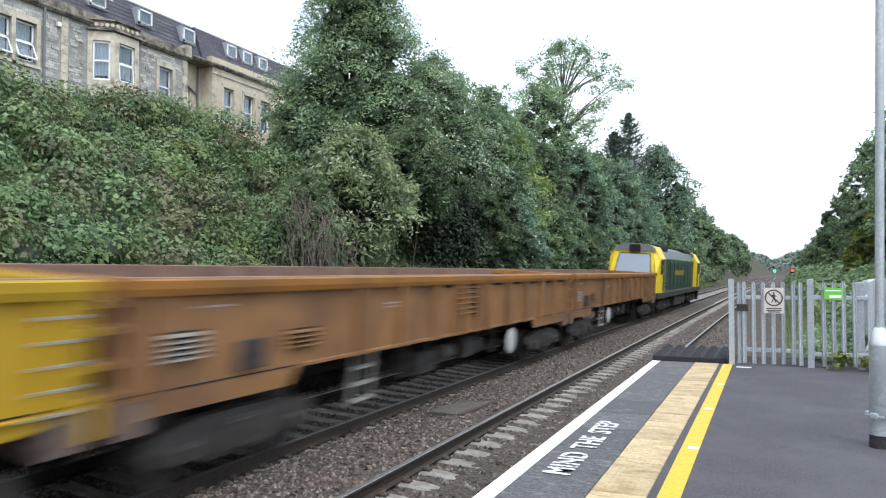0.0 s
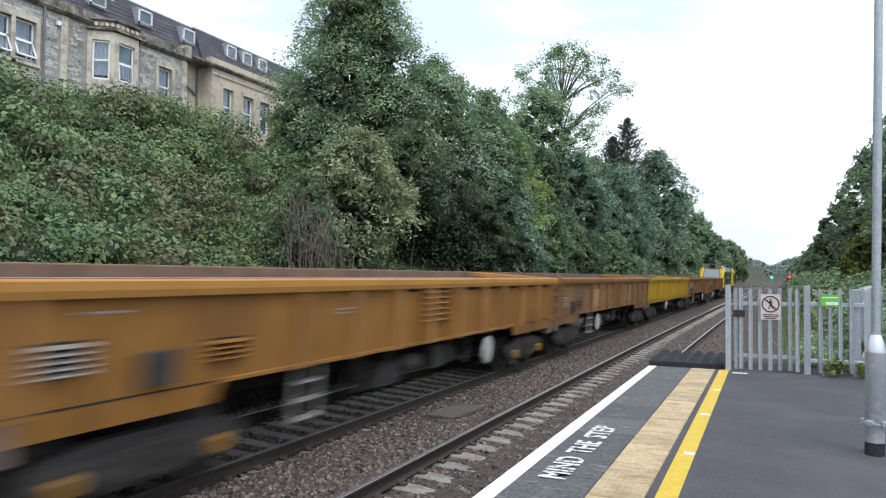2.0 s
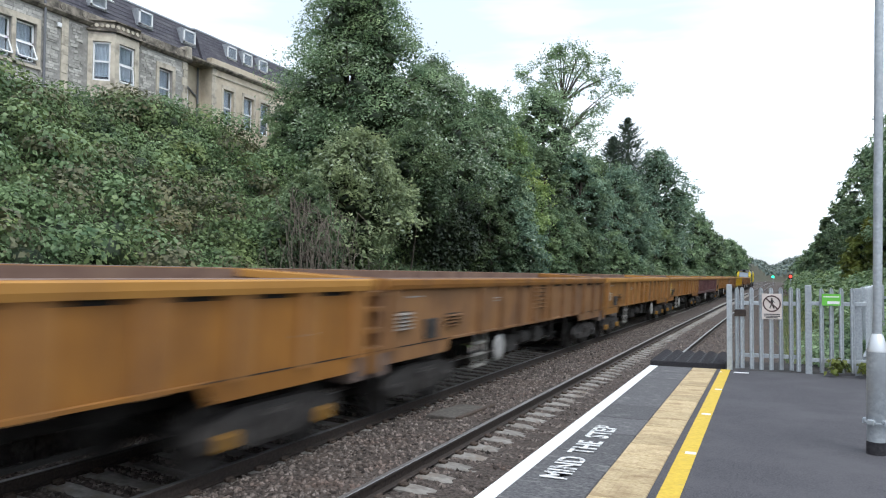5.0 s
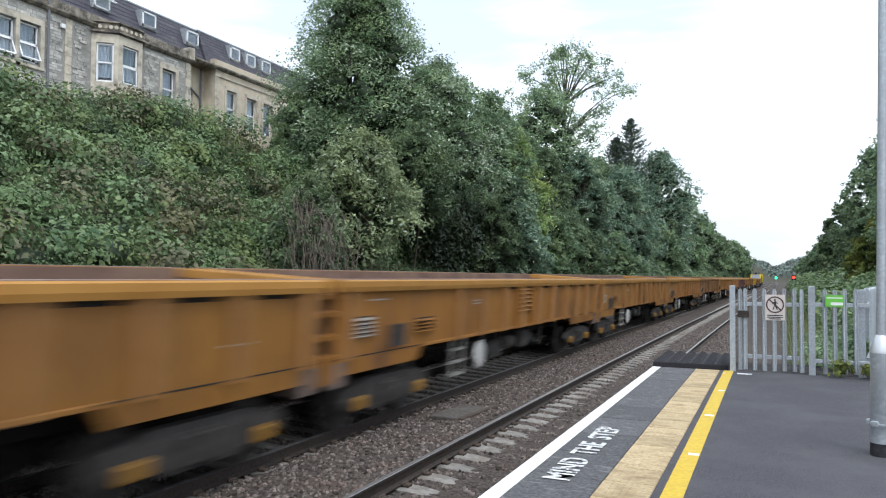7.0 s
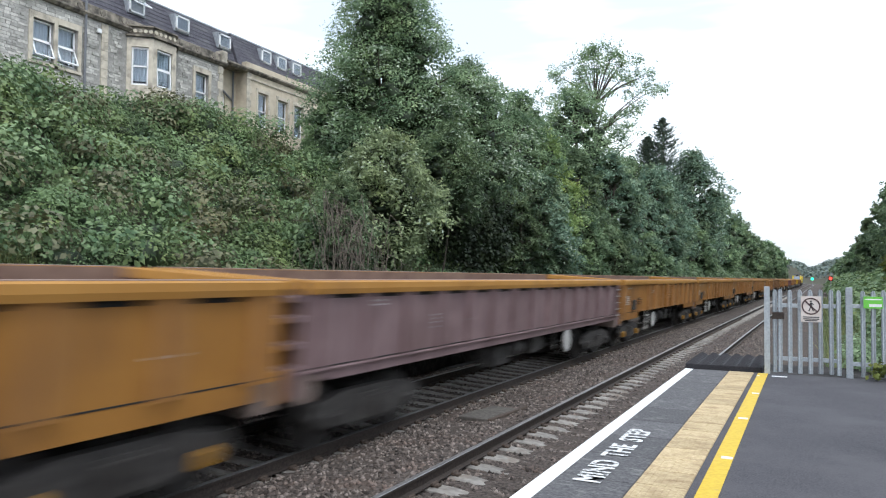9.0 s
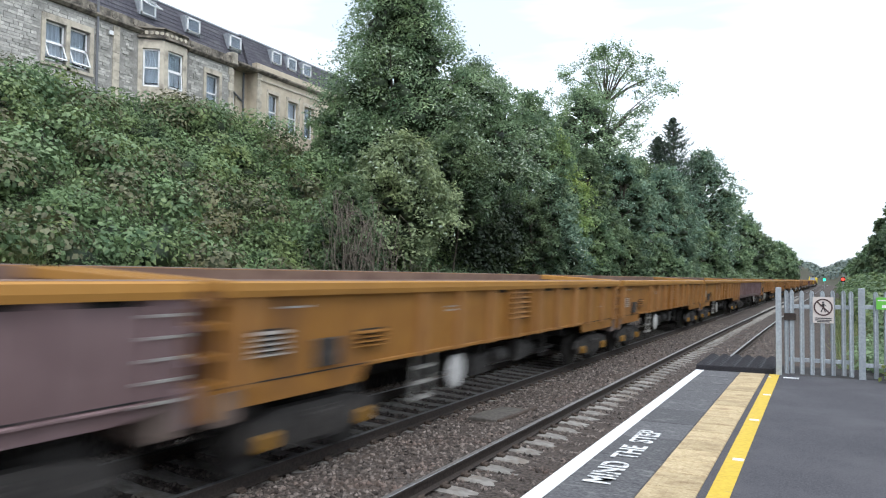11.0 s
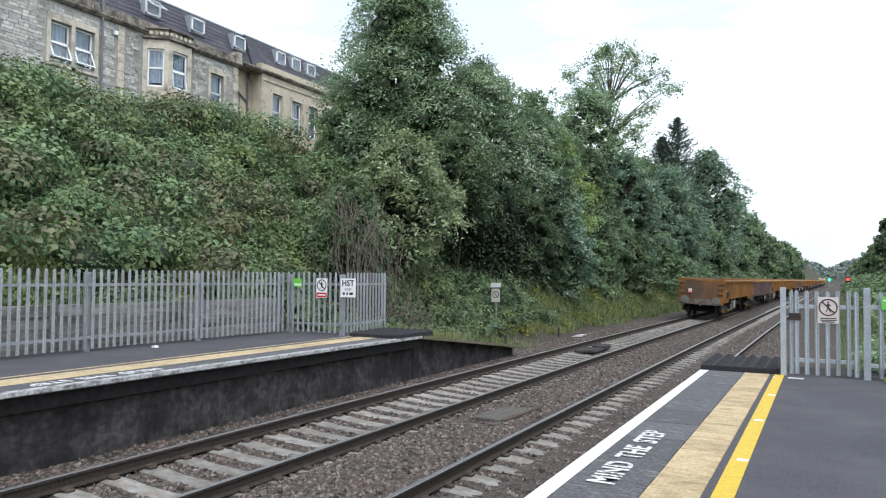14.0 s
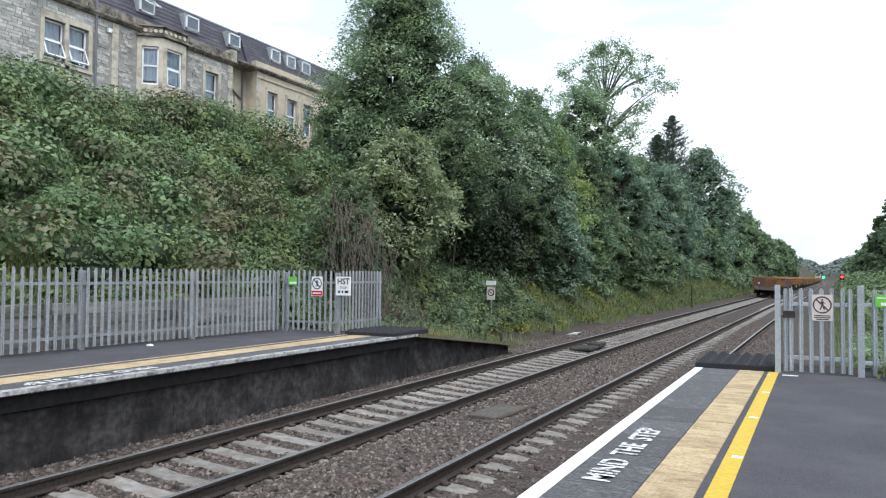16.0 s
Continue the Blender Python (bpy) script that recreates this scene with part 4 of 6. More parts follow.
for number in range(1, 21):
    kind, bm_, rm_ = KINDS.get(number, ("a", M_DULL, M_ORANGE) if number in (1, 2, 4, 9) else ("a", M_ORANGE2 if number in (5, 8, 11, 13, 16, 18) else M_ORANGE, M_ORANGE if number == 20 else M_TOPRAIL))
    key = (kind, bm_, rm_, number in (2, 5, 8), number == 20, PATCHES.get(number, ()))
    if key not in made:
        made[key] = wagon(*key)
        vehicles.append((number, made[key]))
    else:
        vehicles.append((number, copy_thing(made[key], Matrix())))
engine = loco()


def on_track(y):
    """A vehicle's pose with its middle at y on the far track."""
    mid = (RAILS["far_l"][0] + RAILS["far_r"][0]) / 2
    z = (RAILS["far_l"][1] + RAILS["far_r"][1]) / 2
    a, b = side(y - 6), side(y + 6)
    return pose(mid + (a + b) / 2, y, z, 0, 0, -math.degrees(math.atan2(b - a, 12))) @ pose(0, 0, 0, 0, LEAN, 0)


# ---- fences, signs and lamp ----
def pale_mesh(h, mat, w=0.066):
    """A folded steel pale with a rounded top."""
    s = Solid()
    hw = w / 2
    outer = [(-hw, 0.010), (-hw * 0.55, -0.012), (0, -0.004), (hw * 0.55, -0.012), (hw, 0.010)]
    rings = [(0.0, 1.0), (h - 0.045, 1.0), (h - 0.015, 0.72), (h, 0.30)]
    v, f = [], []
    for z, k in rings:
        v += [(x * k, y, z) for x, y in outer] + [(x * k, y + 0.004, z) for x, y in reversed(outer)]
    for r in range(len(rings) - 1):
        f += [(r * 10 + i, r * 10 + (i + 1) % 10, r * 10 + 10 + (i + 1) % 10, r * 10 + 10 + i) for i in range(10)]
    f += [tuple(range(10))[::-1], tuple(range(30, 40))]
    s.add(v, f)
    return s.mesh("pale", mat)


def fence_run(t, a, b, h, spacing, mat, pale, posts=2.4, start=0.0, face=1):
    """One straight run of palisade from a to b: posts, two rails and pales."""
    a, b = Vector((*a, 0)), Vector((*b, 0))
    d = b - a
    length, ang_ = d.length, math.degrees(math.atan2(d.y, d.x))
    m = pose(a.x, a.y, 0, 0, 0, ang_)
    for z in (0.22, h - 0.30):
        part("fence_rail", Solid().box(0, length, 0.012 * face, 0.055 * face, z, z + 0.05) if face > 0 else Solid().box(0, length, -0.055, -0.016, z, z + 0.05), t, m=m, mat=mat)
    n = max(1, round(length / posts))
    for i in range(n + 1):
        part("fence_post", Solid().box(-0.05, 0.05, *sorted((0.056 * face, 0.15 * face)), -0.3, h - 0.05, ch=0.01), t, m=m @ pose(length * i / n, 0, 0), mat=mat)
    x = start
    while x < length:
        part("pale", pale, t, m=m @ pose(x, 0, 0.05, 0, 0, 0 if face > 0 else 180))
        x += spacing


far_fence = thing("palisade_fence", "weathered galvanised steel palisade fence along the far platform", "fence")
P_FAR = pale_mesh(1.40, M_GALVW, 0.060)
fence_run(far_fence, (-11.58, -12.0), (-11.42, 14.15), 1.45, 0.152, M_GALVW, P_FAR, 2.75)
fence_run(far_fence, (-11.36, 14.25), (-9.86, 14.25), 1.45, 0.152, M_GALVW, P_FAR, 1.5)
fence_run(far_fence, (-9.80, 14.40), (-10.02, 16.6), 1.45, 0.165, M_GALVW, P_FAR, 2.2, start=0.1)

rw = thing("retaining_wall", "low weathered timber retaining wall behind the far fence", "retaining wall")
M_TIMBER = surf("weathered_timber", (0.18, 0.17, 0.16), (0.33, 0.315, 0.295), 10, 0.9, 0.4, stain=(0.05, 0.05, 0.042), stain_scale=2, vary=0.2, stretch=(1, 0.15, 1))
for i in range(6):
    for k in range(4):
        part("board", Solid().box(-12.03, -11.97, 0.01, 2.99, 0.0, 0.205, ch=0.01), rw, m=along(0, -3.5 + 3.0 * i, -0.02 + 0.21 * k), mat=M_TIMBER)
    part("post", Solid().box(-11.98, -11.90, -0.05, 0.05, -0.1, 0.90, ch=0.01), rw, m=along(0, -3.5 + 3.0 * i), mat=M_TIMBER)

gate = thing("palisade_gate", "bright galvanised steel palisade gate at the platform end", "gate")
P_NEAR = pale_mesh(1.20, M_GALV, 0.062)
for x, w in ((-0.48, 0.075), (0.58, 0.085)):
    part("gate_post", Solid().box(x - w / 2, x + w / 2, 11.90, 11.98, 0.0, 1.27, ch=0.008), gate, mat=M_GALV)
for x in (-0.375, -0.305, -0.175, -0.045, 0.09, 0.22, 0.355, 0.45, 0.75, 0.875, 1.0, 1.14):
    part("pale", P_NEAR, gate, m=pose(x, 11.93, 0.03 + 0.006 * math.sin(x * 40)))
for x0, x1, z in ((-0.40, 0.48, 0.20), (-0.40, 0.48, 0.97), (0.60, 1.32, 0.17), (0.60, 1.32, 0.98)):
    part("gate_rail", Solid().box(x0, x1, 11.945, 11.985, z, z + 0.055, ch=0.006), gate, mat=M_GALV)
part("lock_box", Solid().box(-0.41, -0.25, 11.90, 12.0, 0.80, 0.90, ch=0.01), gate, "dark steel lock box", mat=M_RAIL)
side_fence = thing("palisade_fence", "galvanised palisade fence running away behind the lamp post", "fence")
fence_run(side_fence, (1.32, 12.0), (1.95, 16.5), 1.28, 0.15, M_GALV, P_NEAR, 2.2)
fence_run(side_fence, (1.95, 16.5), (5.6, 13.5), 1.28, 0.15, M_GALV, P_NEAR, 2.2)


def board(name, label, x, y, z, w, h, mat, turn=0.0):
    t = thing(name, label, "sign", m=pose(x, y, z, 0, 0, turn))
    part("panel", Solid().box(-w / 2, w / 2, -0.004, 0.004, -h / 2, h / 2), t, mat=mat)
    return t


def ring_of(r0, r1, y0, y1, n=28):
    s = Solid()
    v = [(r * math.cos(2 * math.pi * i / n), y, r * math.sin(2 * math.pi * i / n)) for r, y in ((r0, y0), (r1, y0), (r1, y1), (r0, y1)) for i in range(n)]
    s.add(v, [(k * n + i, k * n + (i + 1) % n, (k + 1) % 4 * n + (i + 1) % n, (k + 1) % 4 * n + i) for k in range(4) for i in range(n)])
    return s


def no_entry(t, r, z, ring_m, fig_m):
    """A barred circle with a plain walking symbol in it."""
    c = part("ring", ring_of(r * 0.84, r, -0.008, -0.004), t, m=pose(0, 0, z), mat=ring_m)
    part("bar", Solid().box(-r * 0.9, r * 0.9, -0.0085, -0.0045, -r * 0.08, r * 0.08), t, m=pose(0, 0, z, 0, 45), mat=ring_m)
    s = Solid()
    s.box(-0.12 * r, 0.14 * r, -0.007, -0.0042, -0.05 * r, 0.42 * r)
    s.box(-0.10 * r, 0.10 * r, -0.007, -0.0042, 0.46 * r, 0.66 * r)
    s.box(-0.06 * r, 0.06 * r, -0.007, -0.0042, -0.62 * r, 0.0, m=pose(0, 0, 0, 0, 22))
    s.box(-0.06 * r, 0.06 * r, -0.007, -0.0042, -0.62 * r, 0.0, m=pose(0, 0, 0, 0, -24))
    s.box(-0.04 * r, 0.04 * r, -0.007, -0.0042, -0.36 * r, 0.0, m=pose(0.05 * r, 0, 0.38 * r, 0, -48))
    s.box(-0.04 * r, 0.04 * r, -0.007, -0.0042, -0.36 * r, 0.0, m=pose(-0.05 * r, 0, 0.38 * r, 0, 40))
    part("pictogram", s, t, "plain black walking symbol", m=pose(0, 0, z), mat=fig_m)


M_SIGNP = surf("faded_pink_white_sign", (0.60, 0.53, 0.49), (0.66, 0.60, 0.56), 8, 0.5, 0.0)
M_DARKRING = surf("faded_dark_ring", (0.06, 0.035, 0.035), (0.10, 0.06, 0.06), 8, 0.6, 0.0)
s1 = board("warning_sign", "faded white no-trespass sign on the gate", 0.10, 11.905, 0.955, 0.265, 0.37, M_SIGNP)
no_entry(s1, 0.122, 0.04, M_DARKRING, M_SIGNB)
for z, w in ((-0.115, 0.21), (-0.142, 0.21), (-0.165, 0.16)):
    part("text_bar", Solid().box(-w / 2, w / 2, -0.006, -0.004, z - 0.007, z + 0.007), s1, "unreadable line of print", mat=M_SIGNB)
s2 = board("notice_plate", "bright green notice plate on the gate", 0.872, 11.905, 1.065, 0.235, 0.165, M_SIGNG)
part("text_bar", Solid().box(-0.05, 0.105, -0.006, -0.004, -0.06, -0.02), s2, "white strip", mat=M_SIGNW)
part("text_bar", Solid().box(-0.10, 0.10, -0.006, -0.004, 0.035, 0.05), s2, "unreadable pale print", mat=M_SIGNW)
s3 = board("warning_sign", "white and red no-trespass sign on the far fence", -10.345, 14.205, 1.085, 0.31, 0.45, M_SIGNW)
no_entry(s3, 0.135, 0.065, M_SIGNB, M_SIGNB)
part("red_panel", Solid().box(-0.145, 0.145, -0.006, -0.004, -0.215, -0.105), s3, "red panel with print", mat=M_SIGNR)
part("text_bar", Solid().box(-0.11, 0.11, -0.008, -0.006, -0.175, -0.145), s3, "unreadable pale print", mat=M_SIGNW)
s4 = board("stop_sign", "white train stopping sign lettered HST", -9.605, 14.195, 1.10, 0.41, 0.43, M_SIGNW)
lettering("sign_lettering", "HST", 0.19, pose(0, -0.006, 0.10, 90), M_SIGNB, s4, "black capitals HST", 0.004, 0.95)
lettering("sign_lettering", "STOP", 0.075, pose(0, -0.006, -0.04, 90), M_SIGNB, s4, "small capitals STOP", 0.0, 1.0)
for x, w in ((-0.11, 0.06), (-0.02, 0.04), (0.09, 0.10)):
    part("text_bar", Solid().box(x - w / 2, x + w / 2, -0.006, -0.004, -0.16, -0.105), s4, "unreadable print", mat=M_SIGNB)
s5 = board("notice_plate", "bright green notice plate on the far fence", -11.05, 14.205, 1.20, 0.25, 0.20, M_SIGNG)
part("text_bar", Solid().box(-0.09, 0.11, -0.006, -0.004, -0.065, -0.02), s5, "white strip", mat=M_SIGNW)
s6 = thing("trackside_sign", "small white sign on a thin post in the grass", "sign", m=pose(-11.7, 27.9, -0.95))
part("post", Solid().lathe([(0.03, -0.3), (0.03, 2.05)], 8), s6, "thin grey post", mat=M_GALVW)
part("panel", Solid().box(-0.18, 0.18, -0.045, -0.035, 1.33, 1.84), s6, mat=M_SIGNP)
part("top_plate", Solid().box(-0.22, 0.22, -0.045, -0.035, 1.92, 2.10), s6, "weathered white plate", mat=M_SIGNW)
s6b = part("pictogram", ring_of(0.11, 0.14, -0.052, -0.046), s6, "dark ring", m=pose(0, 0, 1.62), mat=M_SIGNB)
part("pictogram_bar", Solid().box(-0.12, 0.12, -0.053, -0.046, -0.012, 0.012), s6, m=pose(0, 0, 1.62, 0, 45), mat=M_SIGNB)

for (x, y, h) in ((-8.4, 59.7, 1.9), (-10.1, 25.0, 0.42), (-9.9, 30.5, 0.4)):
    st = thing("marker_post", "thin dark post standing beside the track", "post", m=pose(x + side(y) * 0, y, bed(-9.5) - 0.05))
    part("post", Solid().lathe([(0.045, 0), (0.045, h), (0.02, h + 0.02)], 8), st, mat=M_CLIP)

# ---- lamp post ----
lp = thing("lamp_post", "galvanised steel lamp post with a wide hinged base", "lamp post", m=pose(0.80, 6.76, 0, 0, 0.95, 0))
part("base", Solid().lathe([(0.072, 0), (0.072, 0.10)], 24), lp, "black base band", smooth=True, mat=M_RUBBER)
part("column_base", Solid().lathe([(0.069, 0.10), (0.069, 0.26), (0.074, 0.27), (0.074, 0.80)], 28), lp, "wide steel base tube", smooth=True, mat=M_GALV)
part("cone", Solid().lathe([(0.076, 0.80), (0.076, 0.812), (0.040, 0.935), (0.034, 0.94)], 28), lp, "bright tapered collar", smooth=True, mat=plain("bright_zinc", (0.62, 0.64, 0.66), 0.38, 0.5))
part("shaft", Solid().lathe([(0.034, 0.93), (0.030, 5.6), (0.0, 5.61)], 20), lp, "slim steel shaft", smooth=True, mat=M_GALV)
for a in range(0, 360, 72):
    part("bolt", Solid().box(-0.016, 0.016, -0.024, 0.024, -0.02, 0.02, ch=0.006).lathe([(0.010, -0.03), (0.010, 0.03)], 8, axis="y"), lp, m=pose(0.082 * math.cos(radians(a + 20)), 0.082 * math.sin(radians(a + 20)), 0.255, 0, 0, a + 20), mat=M_GALV)
part("clamp_ring", Solid().lathe([(0.072, 0.236), (0.088, 0.240), (0.088, 0.252), (0.072, 0.256)], 28), lp, smooth=True, mat=M_GALV)
part("lantern", Solid().prism([(-0.02, 5.50), (0.55, 5.62), (0.60, 5.68), (0.50, 5.74), (0.0, 5.66)], "y", -0.11, 0.11), lp, "grey lantern head", mat=M_GALV)


# ---- rubber trespass panels at the platform ends ----
def spikes(x0, x1, y0, y1, rows, label):
    """A rubber panel of pyramids in rows."""
    t = thing("rubber_panel", label, "rubber panel")
    part("base", Solid().box(x0, x1, y0, y1, -0.03, 0.075, ch=0.012), t, mat=M_RUBBER)
    dy = (y1 - y0) / rows
    for j in range(rows):
        n = max(2, round((x1 - x0) / 0.19))
        row = Solid()
        v, f = [], []
        w = (x1 - x0) / n
        prof = []
        for i in range(n):
            prof += [(x0 + w * i, 0.072), (x0 + w * (i + 0.30), 0.118), (x0 + w * (i + 0.5), 0.130), (x0 + w * (i + 0.70), 0.118)]
        prof.append((x1, 0.072))
        yc = y0 + dy * (j + 0.5)
        m_ = len(prof)
        v = [(p[0], yc - dy * 0.48, 0.072) for p in prof] + [(p[0], yc, p[1]) for p in prof] + [(p[0], yc + dy * 0.48, 0.072) for p in prof]
        f = [(k * m_ + i, k * m_ + i + 1, (k + 1) * m_ + i + 1, (k + 1) * m_ + i) for k in range(2) for i in range(m_ - 1)]
        f.append((0, m_ - 1, 3 * m_ - 1, 2 * m_))
        row.add(v, f)
        part("rubber_ridge", row, t, "row of blunt rubber spikes", mat=M_RUBBER)
    return t


spikes(-1.64, -0.55, 12.0, 13.5, 7, "black rubber anti-trespass panel with blunt spikes")
spikes(-9.55, -8.30, 14.2, 15.9, 8, "black rubber anti-trespass panel on the far platform end")
under = thing("panel_base", "dark timber base under the rubber panel", "platform end")
part("beam", Solid().box(-1.66, 1.4, 11.97, 13.55, -1.2, -0.034), under, mat=M_WALL)

# ---- trackside cover, spill and wires ----
cov = thing("trough_cover", "flat grey concrete cover slabs lying between the tracks", "cover", m=pose(-4.98, 12.2, -1.045, 0, 0, -4))
M_COVER = surf("cover_slab", (0.075, 0.068, 0.060), (0.135, 0.122, 0.108), 16, 0.9, 0.3, stain=(0.06, 0.052, 0.045))
part("slab", Solid().box(-0.28, 0.26, -0.62, 0.0, 0.0, 0.065, ch=0.012), cov, m=pose(0, 0, 0, 1, 0, 1), mat=M_COVER)
part("slab", Solid().box(-0.26, 0.27, 0.02, 0.66, 0.0, 0.055, ch=0.012), cov, m=pose(0, 0, 0, -1, 0.6, -1.5), mat=M_COVER)
part("edge_beam", Solid().box(0.28, 0.36, -0.62, 0.9, 0.0, 0.06, ch=0.01), cov, mat=M_CLIP)
tb = thing("track_box", "low grimy equipment box between the rails", "equipment box", m=pose(-6.72, 24.2, -1.02))
part("body", Solid().box(-0.40, 0.30, -0.7, 0.5, 0, 0.075, ch=0.03), tb, mat=M_GRIME)
part("lid", Solid().box(-0.15, 0.30, 0.52, 1.3, 0.0, 0.13, ch=0.03), tb, "dark raised lid", mat=M_GRIME)
litter = thing("paper_scrap", "crumpled pale paper scrap on the ballast", "litter", m=pose(-8.75, 29.6, bed(-8.75) + 0.02))
part("paper", Solid().prism([(-0.25, 0), (0.2, 0.02), (0.28, 0.10), (-0.1, 0.06)], "y", -0.25, 0.25), litter, mat=M_SIGNW)
for yy in (10.05,):
    lit2 = thing("paper_scrap", "small pale litter on the far platform", "litter", m=pose(-11.1, yy, 0.004))
    part("paper", Solid().prism([(-0.05, 0), (0.05, 0), (0.04, 0.025), (-0.02, 0.035)], "y", -0.05, 0.04), lit2, mat=M_SIGNW)

# ---- far signals ----
for x, y, z, col, nm in ((3.25, 110, 1.6, (0.95, 0.05, 0.03), "red"), (2.5, 250, 1.55, (0.05, 0.85, 0.45), "green")):
    sg = thing("signal", f"distant railway signal showing {nm}", "signal", m=pose(x, y, -1.2))
    part("post", Solid().lathe([(0.07, 0), (0.07, 2.4)], 8), sg, mat=M_GALVW)
    part("head", Solid().box(-0.24, 0.24, 0.03, 0.25, 2.35, 3.0, ch=0.05), sg, "dark signal head", mat=M_UNDER)
    part("lamp_lens", Solid().lathe([(0.0014 * (30 + y), -0.02), (0.0014 * (30 + y), 0.02)], 16, axis="y", m=pose(0, 0, 2.72)), sg, f"{nm} signal light", mat=plain("signal_" + nm, col, 0.4, glow=2.2))

# ---- the stone building above the cutting ----
M_RUBBLE = surf("rubble_stone", (0.42, 0.405, 0.375), (0.62, 0.60, 0.56), 6, 0.92, 0.5, island=0.28, vary=0.22, stain=(0.32, 0.31, 0.285), stain_scale=0.8, dist=0.02)
M_MORTAR = surf("mortar", (0.30, 0.29, 0.27), (0.42, 0.405, 0.38), 12, 0.95, 0.3, stain=(0.17, 0.16, 0.145), stain_scale=0.6)
M_ASHLAR = surf("bath_stone_dressing", (0.53, 0.475, 0.385), (0.66, 0.60, 0.50), 5, 0.9, 0.2, stain=(0.24, 0.215, 0.18), stain_scale=1.6, stain_lo=0.5, stain_hi=0.72)
M_SOOTSTONE = surf("soot_stained_cornice", (0.22, 0.195, 0.165), (0.40, 0.355, 0.29), 4, 0.92, 0.4, stain=(0.075, 0.068, 0.06), stain_scale=1.8, stain_lo=0.42, stain_hi=0.62)
M_RENDER = surf("tan_ashlar_wall", (0.56, 0.48, 0.37), (0.65, 0.575, 0.455), 3, 0.9, 0.15, stain=(0.33, 0.275, 0.205), stain_scale=0.7, stain_lo=0.5, stain_hi=0.8)
M_SLATE = surf("slate_roof", (0.055, 0.052, 0.066), (0.10, 0.096, 0.115), 9, 0.6, 0.2, stain=(0.13, 0.125, 0.135), stain_scale=1.2, island=0.15)
M_UPVC = surf("white_window_frame", (0.84, 0.85, 0.86), (0.88, 0.89, 0.90), 10, 0.4, 0.0)
M_LEAD = surf("lead_flashing", (0.26, 0.28, 0.31), (0.38, 0.40, 0.43), 8, 0.55, 0.1)
M_CURTAIN = surf("pale_curtain", (0.52, 0.57, 0.62), (0.66, 0.70, 0.74), 14, 0.8, 0.3, stretch=(1, 6, 0.2))
M_ROOM = plain("dark_room_panel", (0.10, 0.11, 0.12), 0.9)
M_PIPE = plain("grey_pipe", (0.17, 0.175, 0.19), 0.6)
M_GLASS = bpy.data.materials.new("window_glass")
M_GLASS.use_nodes = True
gb = M_GLASS.node_tree.nodes["Principled BSDF"]
gb.inputs["Base Color"].default_value = (0.80, 0.86, 0.92, 1)
gb.inputs["Roughness"].default_value, gb.inputs["Transmission Weight"].default_value = 0.03, 1.0

FX = -27.0
house = thing("stone_building", "Victorian grey rubble-stone building with slate mansard roof", "building")


def wall_round(t, name, y0, y1, z0, z1, holes, x0, x1, mat, label=""):
    """A wall in the plane of x with openings (y0, y1, z0, z1) cut through it, as one mesh of blocks."""
    s = Solid()
    ys = sorted({y0, y1, *[h[0] for h in holes], *[h[1] for h in holes]})
    zs = sorted({z0, z1, *[h[2] for h in holes], *[h[3] for h in holes]})
    ny, nz = len(ys) - 1, len(zs) - 1
    full = {(i, j) for i in range(ny) for j in range(nz) if not any(h[0] <= ys[i] and h[1] >= ys[i + 1] and h[2] <= zs[j] and h[3] >= zs[j + 1] for h in holes)}
    at = lambda i, j, k: (i * (nz + 1) + j) * 2 + k
    f = []
    for i, j in sorted(full):
        a, b, c, d = (i, j), (i + 1, j), (i + 1, j + 1), (i, j + 1)
        f += [tuple(at(*q, 1) for q in (a, b, c, d)), tuple(at(*q, 0) for q in (d, c, b, a))]
        for p, q, nb in ((a, b, (i, j - 1)), (b, c, (i + 1, j)), (c, d, (i, j + 1)), (d, a, (i - 1, j))):
            if nb not in full:
                f.append((at(*p, 0), at(*q, 0), at(*q, 1), at(*p, 1)))
    s.add([(x, y, z) for y in ys for z in zs for x in (x0, x1)], f)
    return part(name, s, t, label, mat=mat)


